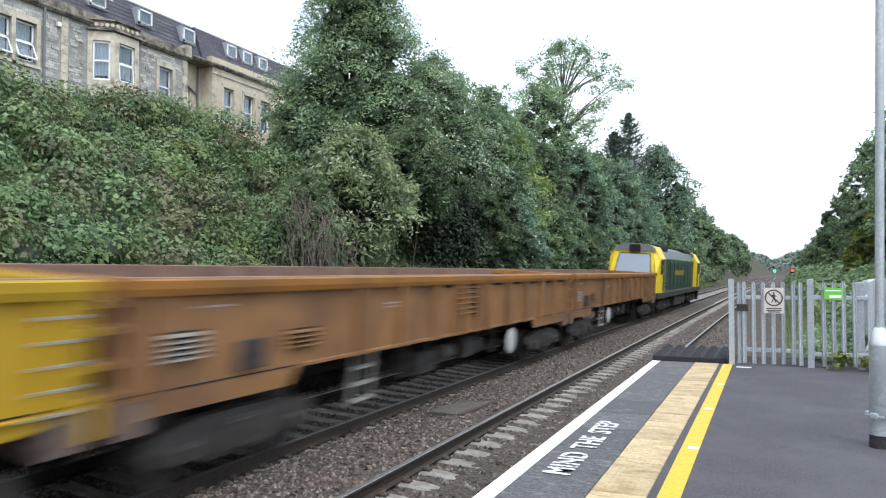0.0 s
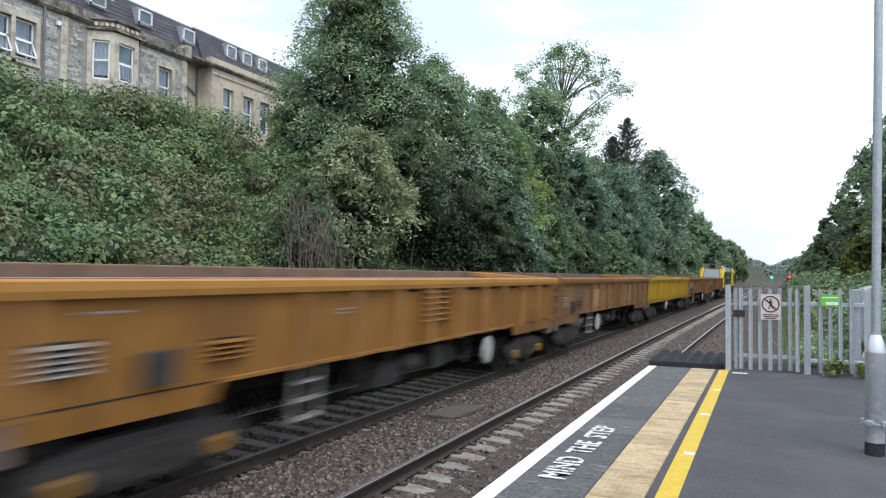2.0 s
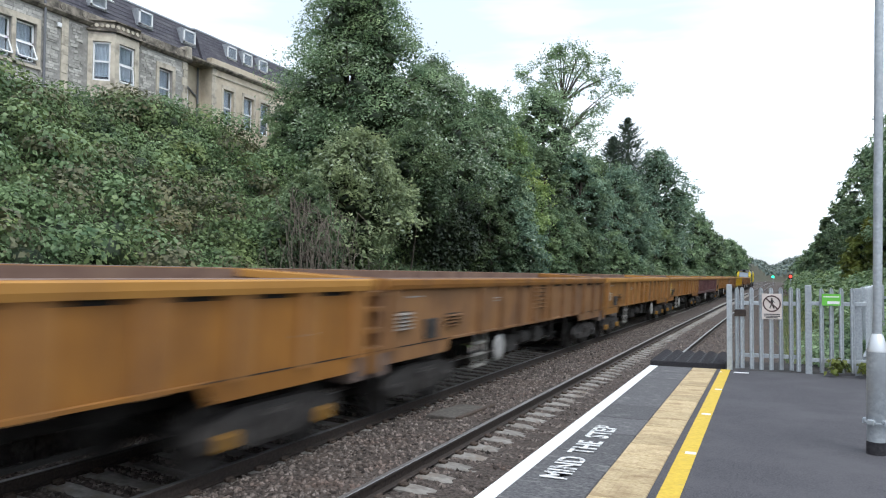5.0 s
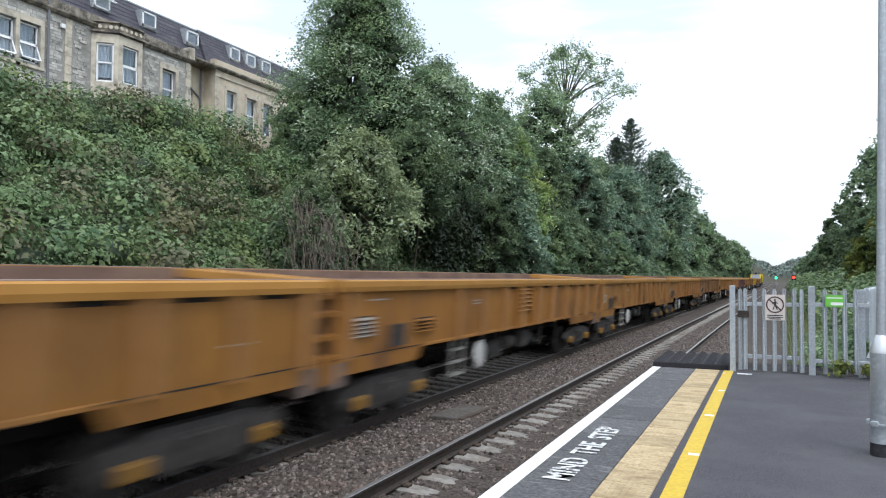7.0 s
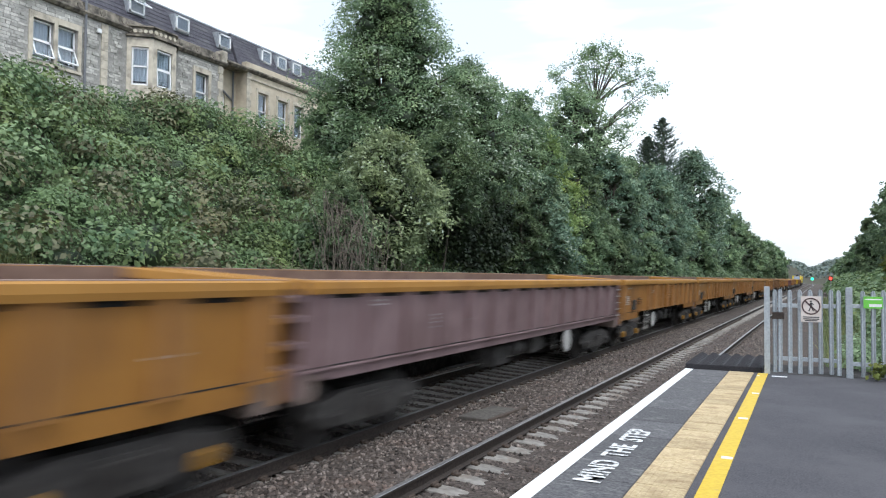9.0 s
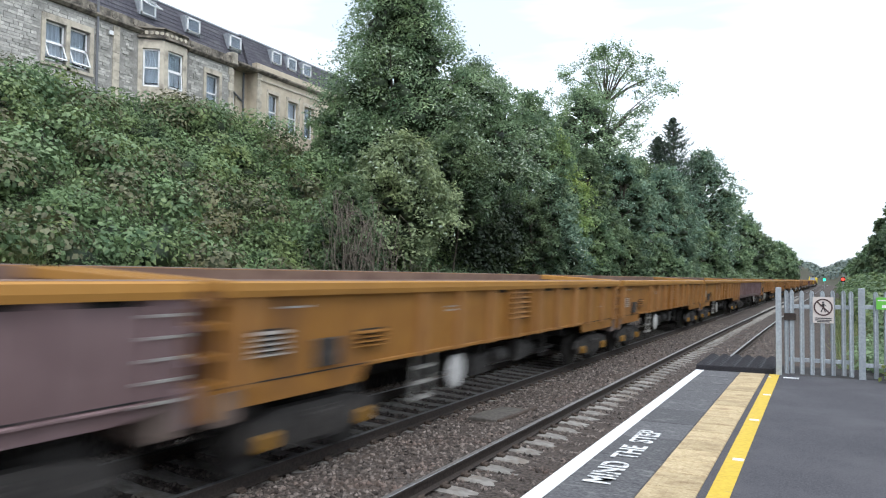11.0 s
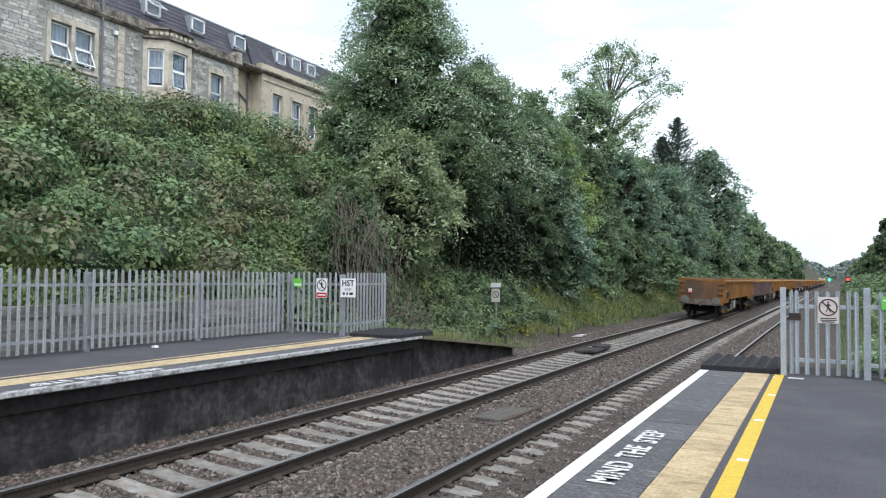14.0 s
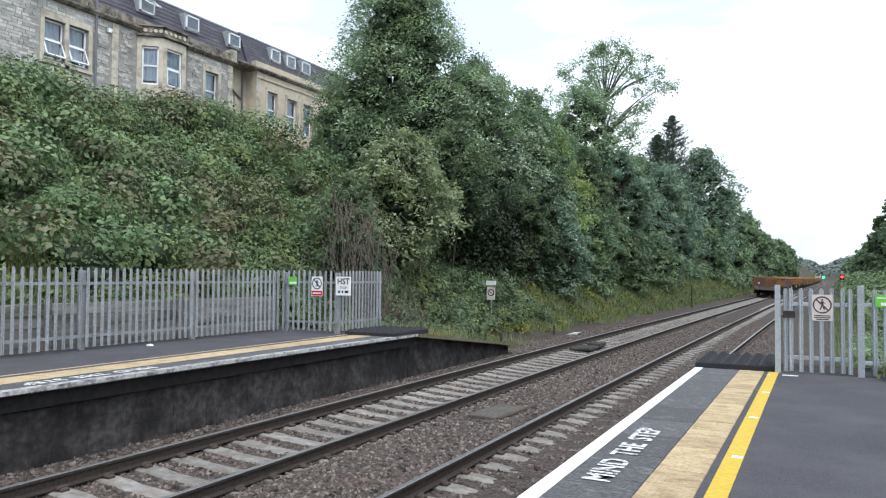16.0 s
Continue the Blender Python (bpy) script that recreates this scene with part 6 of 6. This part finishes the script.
    if sway:
        swaying.append((t, x, y, zb - 0.15, sway, seed))
    return t


def bank_cover():
    rng = np.random.default_rng(11)
    k = 3050
    y = rng.uniform(3.5, 30.5, k)
    u = -12.75 - 9.8 * rng.random(k) ** 0.9
    r = 0.24 + 0.75 * rng.random(k) ** 2.2
    c = np.array([(a + side(b), b, rise(a + side(b), b) + q * 0.30 - 0.30 + 0.045 * max(-16.5 - a, 0) + 0.85 * noise.noise((a * 0.42, b * 0.42, 5)) + 0.75 * noise.noise((a * 1.1, b * 1.1, 2))) for a, b, q in zip(u, y, r)])
    per = (112 * (r / 0.5) ** 2).astype(int) + 16
    p, w = puffs(c, r, per, rng, 0.62, 0.5)
    w[:, 2] = np.abs(w[:, 2]) + 0.35
    w[:, 0] += 0.25
    tagged(new("bank_shade_cores", shade_cores("bank_shade_cores", c[:1700] - np.array([0, 0, 0.10]), r[:1700] * 0.85, rng)), "dark cores with the shade under the brambles in their colour", "undergrowth", kind="stuff")
    size = 0.072 * (0.7 + 1.7 * rng.random(len(p)) ** 2.5) * np.repeat(rng.uniform(0.7, 1.45, k), per)
    tagged(new("bank_brambles", leaf_mesh("bank_brambles", p, w, size, M_BANKLEAF, rng, 0.60, 0.35, 0.85)), "dense green brambles and ivy covering the cutting slope", "undergrowth", kind="stuff")
    k = 330
    y = rng.uniform(4, 27, k)
    u = -12.6 - 9.6 * rng.random(k) ** 0.8
    r = 0.35 + 0.75 * rng.random(k) ** 2
    c = np.array([(a + side(b), b, rise(a + side(b), b) + q * 0.55 + 0.3) for a, b, q in zip(u, y, r)])
    for nm, mt, lo, hi, lab in (("bank_bindweed", M_PALEBANK, 0, 200, "lighter green bindweed and nettle mounds on the cutting slope"), ("bank_dry_bramble", M_BROWNBANK, 200, 330, "brownish dying bramble patches on the cutting slope")):
        p, w = puffs(c[lo:hi], r[lo:hi], (70 * (r[lo:hi] / 0.5) ** 2).astype(int) + 10, rng, 0.7, 0.5)
        tagged(new(nm, leaf_mesh(nm, p, w, 0.13 * rng.uniform(0.5, 1.5, len(p)), mt, rng, 0.7)), lab, "undergrowth", kind="stuff")
    # low scrub along the toe, past the platform end
    k = 420
    y = rng.uniform(16, 34, k)
    u = -13.7 + 2.5 * rng.random(k) - (y < 21) * 0.1
    u = np.where(y > 26, u - 0.4, u)
    r = rng.uniform(0.22, 0.55, k)
    c = np.array([(a + side(b), b, max(rise(a + side(b), b), -0.85 if b > 21 else -0.5) + q * 0.5) for a, b, q in zip(u, y, r)])
    p, w = puffs(c, r, (80 * (r / 0.4) ** 2).astype(int) + 12, rng, 0.8, 0.45)
    tagged(new("trackside_scrub", leaf_mesh("trackside_scrub", p, w, 0.12 * rng.uniform(0.6, 1.5, len(p)), M_DARKLEAF, rng, 0.7)), "green nettles and scrub beside the ramp", "undergrowth", kind="stuff")
    # slope scrub under the far trees
    k = 1500
    y = 30 + 130 * rng.random(k) ** 1.3
    u = -12.0 - 5 * rng.random(k)
    r = rng.uniform(0.4, 1.0, k) * (1 + y / 160)
    keep = (u < np.where(y < 37.5, -15.8, np.where(y < 110, -13.4, -12.0)))
    y, u, r = y[keep], u[keep], r[keep]
    k = len(y)
    c = np.array([(a + side(b), b, rise(a + side(b), b) + q * 0.35) for a, b, q in zip(u, y, r)])
    p, w = puffs(c, r, 44, rng, 0.8, 0.5)
    tagged(new("slope_scrub", leaf_mesh("slope_scrub", p, w, 0.22 * rng.uniform(0.6, 1.5, len(p)) * (1 + p[:, 1] / 120), M_DARKLEAF, rng, 0.7)), "dark scrub on the cutting slope under the trees", "undergrowth", kind="stuff")
    # near-black leaves paint the shade of the hollow under the overhanging trees
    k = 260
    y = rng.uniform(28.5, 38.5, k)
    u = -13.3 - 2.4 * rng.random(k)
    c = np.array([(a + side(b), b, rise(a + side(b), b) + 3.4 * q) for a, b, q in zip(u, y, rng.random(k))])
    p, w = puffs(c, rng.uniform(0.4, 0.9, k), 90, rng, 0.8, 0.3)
    tagged(new("hollow_shade_leaves", leaf_mesh("hollow_shade_leaves", p, w, 0.17 * rng.uniform(0.6, 1.4, len(p)), M_CORE, rng, 0.6)), "leaves coloured near-black for the shade in the hollow under the trees", "undergrowth", kind="stuff")
    # weeds among the verge grass
    k = 420
    y = 24 + 90 * rng.random(k) ** 1.5
    u = -11.0 - 2.8 * rng.random(k) ** 0.8
    r = rng.uniform(0.14, 0.42, k) * (1 + y / 140)
    c = np.array([(a + side(b), b, max(rise(a + side(b), b), -1.2) + q * 0.25) for a, b, q in zip(u, y, r)])
    p, w = puffs(c, r, 46, rng, 0.8, 0.4)
    tagged(new("verge_weeds", leaf_mesh("verge_weeds", p, w, 0.10 * rng.uniform(0.6, 1.5, len(p)) * (1 + p[:, 1] / 90), M_LIMELEAF, rng, 0.5)), "yellow-green weeds among the verge grass", "weeds", kind="stuff")
    # right-hand bank
    k = 1300
    y = 14.5 + 150 * rng.random(k) ** 1.6
    u = 2.3 + (1.0 + y / 14) * rng.random(k)
    r = rng.uniform(0.3, 0.75, k) * (1 + y / 70)
    c = np.array([(a + side(b), b, rise(a + side(b), b) + q * 0.3) for a, b, q in zip(u, y, r)])
    p, w = puffs(c, r, 60, rng, 0.8, 0.5)
    tagged(new("bank_shrubs", leaf_mesh("bank_shrubs", p, w, 0.13 * rng.uniform(0.6, 1.5, len(p)) * (1 + p[:, 1] / 45), M_PALEBANK, rng, 0.7)), "light green shrubs on the bank behind the gate", "undergrowth", kind="stuff")
    k = 120
    y = rng.uniform(12.7, 16.0, k)
    u = rng.uniform(0.75, 2.1, k)
    r = rng.uniform(0.16, 0.34, k)
    c = np.stack([u, y, rng.uniform(-0.75, 0.45, k) * np.clip((u - 0.5), 0.4, 1)], 1)
    p, w = puffs(c, r, 60, rng, 0.9, 0.45)
    tagged(new("gate_weeds", leaf_mesh("gate_weeds", p, w, 0.075 * rng.uniform(0.6, 1.5, len(p)), M_TREELEAF, rng, 0.7)), "weeds and bindweed growing through the gate", "undergrowth", kind="stuff")
    k = 9
    c = np.stack([rng.uniform(0.85, 1.55, k), rng.uniform(11.55, 12.0, k), rng.uniform(0.03, 0.16, k)], 1)
    p, w = puffs(c, rng.uniform(0.08, 0.16, k), 40, rng, 0.7, 0.3)
    tagged(new("platform_weeds", leaf_mesh("platform_weeds", p, w, 0.055 * rng.uniform(0.6, 1.5, len(p)), M_LIMELEAF, rng, 0.8)), "yellow-green weeds spilling onto the platform", "weeds", kind="stuff")


bank_cover()


def grass():
    rng = np.random.default_rng(5)
    spots = []
    for _ in range(9000):
        y = 22 + 110 * rng.random() ** 1.4
        spots.append((-10.7 - max(42 - y, 0) * 0.045 - 3.0 * rng.random() ** 0.8 - 0.3 * math.sin(y * 0.7), y, 0.75 + y / 110))
    for _ in range(1400):
        spots.append((-9.3 - 2.6 * rng.random(), rng.uniform(16, 26), 0.9))
    for _ in range(2600):
        y = 14 + 70 * rng.random() ** 1.5
        spots.append((0.5 + 2.4 * rng.random(), y, 1.0 + y / 60))
    for _ in range(1200):
        spots.append((-12.7 - 2.5 * rng.random(), rng.uniform(4, 10), 1.3))
    sp = np.repeat(np.array(spots), 6, 0)
    n = len(sp)
    x = sp[:, 0] + rng.normal(0, 0.08, n)
    y = sp[:, 1] + rng.normal(0, 0.1, n)
    x = x + SIDE(y)
    z = np.array([max(rise(a, b), -1.24) for a, b in zip(x, y)])
    z = np.where((y < 21.5) & (sp[:, 0] > -11.5) & (sp[:, 0] < -8), -0.05 - 0.115 * np.clip(y - 15.3, 0, 10), z)
    hgt = rng.uniform(0.10, 0.40, n) * sp[:, 2] * (0.55 + 0.9 * np.repeat(rng.random(len(spots)) ** 2, 6))
    a = rng.random(n) * 6.283
    wd = 0.010 * (1 + y / 25)
    dx, dy = np.cos(a) * wd, np.sin(a) * wd
    lx, ly = rng.normal(0, 0.3, n) * hgt, rng.normal(0, 0.3, n) * hgt
    v = np.stack([np.stack([x - dx, y - dy, z], 1), np.stack([x + dx, y + dy, z], 1), np.stack([x + lx + dx * 0.3, y + ly + dy * 0.3, z + hgt], 1), np.stack([x + lx - dx * 0.3, y + ly - dy * 0.3, z + hgt], 1)], 1)
    tagged(new("verge_grass", quick("verge_grass", v.reshape(-1, 3), np.arange(4 * n).reshape(-1, 4), M_GRASS)), "long pale dry grass on the verges", "grass", kind="stuff")


grass()

# trees on the cutting, from the platform outwards: x, y, top, radius, leaves' material, count, leaf size, label, seed
BIG = "tall broad-leaved tree with a dense dark green crown"
MID = "dense green broad-leaved tree on the cutting slope"
tree(-17.65, 30.3, 17.2, 4.2, M_TREELEAF, 56000, 0.15, 0.12, BIG, clumps=150, seed=3, sway=0.5, flecks=0.10, env=((0.0, 0.75), (0.16, 0.95), (0.40, 0.98), (0.52, 0.84), (0.64, 0.62), (0.76, 0.46), (0.88, 0.30), (1.0, 0.12)))
tree(-15.2, 33.5, 12.0, 3.3, M_TREELEAF, 26000, 0.16, 0.40, MID, clumps=74, seed=4, sway=0.7, flecks=0.16)
tree(-19.2, 27.8, 9.5, 1.5, M_TREELEAF, 9000, 0.15, 0.05, MID, clumps=40, seed=5)
tree(-15.4, 42.0, 12.6, 3.1, M_TREELEAF, 12000, 0.20, 0.05, MID, clumps=55, seed=6)
tree(-14.2, 44.0, 10.4, 2.5, M_MIDLEAF, 11000, 0.20, 0.05, "yellow-green broad-leaved tree on the cutting slope", clumps=50, seed=7)
tree(-19.0, 76.0, 25.3, 5.2, M_TREELEAF, 8200, 0.25, 0.40, "tall thin-leaved ash tree with open branching crown", clumps=62, seed=8, sparse=True, trunk_r=0.3, env=((0.0, 0.1), (0.40, 0.55), (0.58, 0.95), (0.75, 1.05), (0.90, 0.85), (1.0, 0.40)))
tree(-17.6, 62.0, 17.6, 5.0, M_TREELEAF, 15000, 0.24, 0.08, MID, clumps=84, seed=18)
tree(-14.2, 51.0, 10.4, 2.5, M_DARKLEAF, 10000, 0.22, 0.05, MID, clumps=48, seed=9)
tree(-13.9, 60.0, 11.4, 3.4, M_BLUELEAF, 10000, 0.25, 0.05, MID, clumps=50, seed=10)
tree(-13.2, 73.0, 11.6, 3.7, M_BLUELEAF, 9000, 0.30, 0.05, MID, clumps=50, seed=12)
tree(-15.4, 88.0, 14.4, 4.6, M_BLUELEAF, 9000, 0.34, 0.06, MID, clumps=50, seed=13)
tree(-14.4, 113.0, 20.0, 5.4, M_BLUELEAF, 12000, 0.38, 0.08, MID, clumps=90, seed=14)
tree(-12.8, 100.0, 8.4, 2.9, M_TREELEAF, 6500, 0.36, 0.05, MID, clumps=40, seed=15)
tree(-12.6, 132.0, 15.8, 4.6, M_TREELEAF, 6500, 0.46, 0.05, MID, clumps=40, seed=16)
tree(-11.6, 152.0, 13.0, 4.6, M_DARKLEAF, 5000, 0.5, 0.05, MID, clumps=36, seed=17)
tree(-11.6, 178.0, 11.0, 4.6, M_TREELEAF, 5000, 0.58, 0.05, MID, clumps=36, seed=19)
tree(-11.0, 205.0, 11.6, 4.6, M_DARKLEAF, 4500, 0.62, 0.05, MID, clumps=34, seed=20)
tree(-9.5, 240.0, 12.4, 5.0, M_TREELEAF, 4500, 0.7, 0.05, MID, clumps=34, seed=21)
tree(-8.5, 280.0, 12.0, 5.5, M_DARKLEAF, 4000, 0.8, 0.05, MID, clumps=30, seed=22)
for i, (x, y, top, r) in enumerate(((-22, 36, 12.0, 3.0), (-20.5, 46, 13.5, 3.4), (-19, 54, 14.2, 3.4), (-20, 95, 16.5, 4.5), (-19, 128, 17.0, 4.5))):
    tree(x, y, top, r, M_DARKLEAF, 7000, 0.24 + y / 500, 0.05, MID, clumps=44, seed=30 + i)
# shrubs in front
tree(-13.6, 22.6, 6.4, 2.1, M_PALELEAF, 13000, 0.15, 0.22, "pale feathery-leaved bush leaning over the fence", name="bush", clumps=100, seed=41, sway=1.6, lean=0.08, flecks=0.05)
tree(-13.2, 19.6, 4.5, 1.3, M_DARKLEAF, 5200, 0.12, 0.25, "bush of dead brown stems hung with leaves", name="bush", clumps=34, seed=42, sway=0.8)
tree(-13.4, 27.6, 7.6, 2.5, M_DARKLEAF, 13000, 0.14, 0.50, "dark green shrub overhanging the foot of the slope", name="bush", clumps=54, seed=43, flecks=0.04, trunk_r=0.045, lean=0.05)
tree(-13.3, 37.0, 5.4, 1.7, M_DARKLEAF, 7000, 0.15, 0.03, "dark green shrub at the foot of the slope", name="bush", clumps=44, seed=44)
tree(-12.9, 39.0, 7.0, 2.2, M_BLUELEAF, 9000, 0.17, 0.03, "green shrub at the foot of the slope", name="bush", clumps=50, seed=45, sway=0.6, flecks=0.03)
tree(-12.6, 46.5, 5.6, 2.0, M_TREELEAF, 7000, 0.19, 0.03, "green shrub at the foot of the slope", name="bush", clumps=44, seed=46)
tree(-12.4, 55.0, 5.0, 2.0, M_DARKLEAF, 6000, 0.22, 0.03, "dark green shrub at the foot of the slope", name="bush", clumps=40, seed=47)
tree(-12.2, 66.0, 5.2, 2.4, M_TREELEAF, 6000, 0.25, 0.03, "green shrub at the foot of the slope", name="bush", clumps=40, seed=48)
# right-hand bank
RB = "green tree on the bank beyond the platform gate"
for i, (x, y, top, r, m_) in enumerate(((9.9, 58, 14.6, 3.3, M_TREELEAF), (11.4, 72, 18.4, 4.0, M_TREELEAF), (11.4, 100, 16.6, 4.2, M_DARKLEAF), (9.6, 112, 11.4, 3.4, M_DARKLEAF), (10.2, 135, 9.5, 3.2, M_TREELEAF), (7.2, 62, 5.6, 1.7, M_LIMELEAF), (8.8, 78, 8.2, 2.4, M_DARKLEAF), (11.5, 165, 9.5, 4.0, M_DARKLEAF), (13.0, 210, 9.5, 5.0, M_TREELEAF), (15.5, 260, 9.5, 6.0, M_DARKLEAF), (8.6, 44, 7.0, 2.0, M_DARKLEAF), (9.8, 50, 9.6, 2.2, M_TREELEAF), (16, 40, 15, 4.0, M_TREELEAF))):
    tree(x, y, top, r, m_, 7000, 0.16 + y / 320, 0.05, "yellow-green bush on the bank beyond the gate" if m_ is M_LIMELEAF else RB, clumps=44, seed=60 + i)


def conifer(x, y, top, r, seed):
    rng = np.random.default_rng(seed)
    zb = rise(x, y)
    h = top - zb
    t = thing("conifer", "dark pointed conifer rising over the other trees", "tree", m=pose(x, y, zb - 0.1))
    part("trunk", Solid().lathe([(0.28, 0), (0.16, h * 0.5), (0.03, h)], 8), t, "straight bark-covered trunk", mat=M_BARK)
    pts, out = [], []
    for i in range(520):
        f = 0.22 + 0.78 * rng.random() ** 0.8
        length = r * (1 - f) ** 0.72 * rng.uniform(0.55, 1.3) + 0.12
        a = rng.random() * 6.283
        for k in range(58):
            q = rng.random() ** 0.7
            side_ = rng.normal(0, 0.05 * length * (1.15 - q) + 0.02)
            pts.append((math.cos(a) * length * q - math.sin(a) * side_, math.sin(a) * length * q + math.cos(a) * side_, f * h + 0.55 * length * q * q - 0.25 * length * q + rng.normal(0, 0.045)))
            out.append((math.cos(a) * 0.5, math.sin(a) * 0.5, 0.6))
    part("crown", leaf_mesh("crown", np.array(pts), np.array(out), 0.24 * rng.uniform(0.6, 1.3, len(pts)), M_CONLEAF, rng, 0.30), t, "dark tiered needle crown")


conifer(-16.8, 102.4, 23.0, 7.2, 71)
conifer(-19.2, 104.6, 21.0, 6.2, 72)


def dead_stems():
    rng = random.Random(3)
    t = thing("dead_climber", "tangle of dead brown climbing stems in the bush", "climber", m=pose(-12.0, 18.9, 0))
    s = Solid()
    for i in range(95):
        x, y = rng.gauss(0, 0.3), rng.uniform(-1.0, 1.3)
        p = Vector((x, y, rise(-12.0 + x, 18.9 + y) - 0.2))
        hgt = rng.uniform(1.8, 4.5)
        for k in range(6):
            q = p + Vector((rng.gauss(-0.03, 0.11), rng.gauss(0, 0.13), hgt / 6))
            s.rod(p, q, 0.013, 0.010, 4)
            p = q
        for k in range(3):
            q = p + Vector((rng.gauss(0.14, 0.14), rng.gauss(0, 0.22), -rng.uniform(0.0, 0.55)))
            s.rod(p, q, 0.009, 0.006, 4)
            p = q
    tagged(part("stem_tangle", s, t, "tangled dry stems", mat=M_STEM), kind="stuff")
    t2 = thing("dead_branches", "dry twigs lying in the scrub by the ramp", "twigs", m=pose(-10.9, 18.6, -0.3))
    s = Solid()
    for i in range(46):
        p = Vector((rng.uniform(-0.9, 0.8), rng.uniform(-1.6, 2.4), rng.uniform(0.0, 0.3)))
        d = Vector((rng.gauss(0, 0.5), rng.gauss(0, 0.5), rng.uniform(0.25, 1.1)))
        s.rod(p, p + d * 0.6, 0.012, 0.009, 4)
        s.rod(p + d * 0.6, p + d + Vector((rng.gauss(0, 0.15), rng.gauss(0, 0.15), 0)), 0.009, 0.004, 4)
    tagged(part("twigs", s, t2, "dry grey twigs", mat=M_STEM), kind="stuff")


dead_stems()


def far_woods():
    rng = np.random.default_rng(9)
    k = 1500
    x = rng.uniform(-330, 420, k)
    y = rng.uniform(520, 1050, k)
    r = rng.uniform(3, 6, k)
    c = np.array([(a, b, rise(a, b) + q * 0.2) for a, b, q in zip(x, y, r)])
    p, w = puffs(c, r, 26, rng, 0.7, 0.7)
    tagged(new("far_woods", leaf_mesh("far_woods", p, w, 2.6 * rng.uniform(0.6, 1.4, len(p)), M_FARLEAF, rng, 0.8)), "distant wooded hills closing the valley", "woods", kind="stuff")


far_woods()


def motions():
    times = [i * 0.5 for i in range(33)]
    for number, ob in vehicles:
        walk(ob, [(t, on_track(FRONT + SPEED * t - (number - 0.5) * PITCH - 0.06 * max(number - 14, 0))) for t in times])
    walk(engine, [(t, on_track(FRONT + SPEED * t + 10.65)) for t in times])
    for ob, x, y, z, amount, seed in swaying:
        rows = []
        for i in range(33):
            t = i * 0.5
            gust = 0.35 + 0.65 * min(max((t - 5.5) / 2.5, 0), 1)
            a = amount * gust * (0.9 + 0.8 * math.sin(t * 2.3 + seed) + 0.5 * math.sin(t * 4.1 + 2 * seed))
            b = 0.6 * amount * gust * math.sin(t * 2.9 + 1.3 * seed)
            rows.append((t, pose(x, y, z, b - a * 0.6, a, 0)))
        walk(ob, rows)


motions()
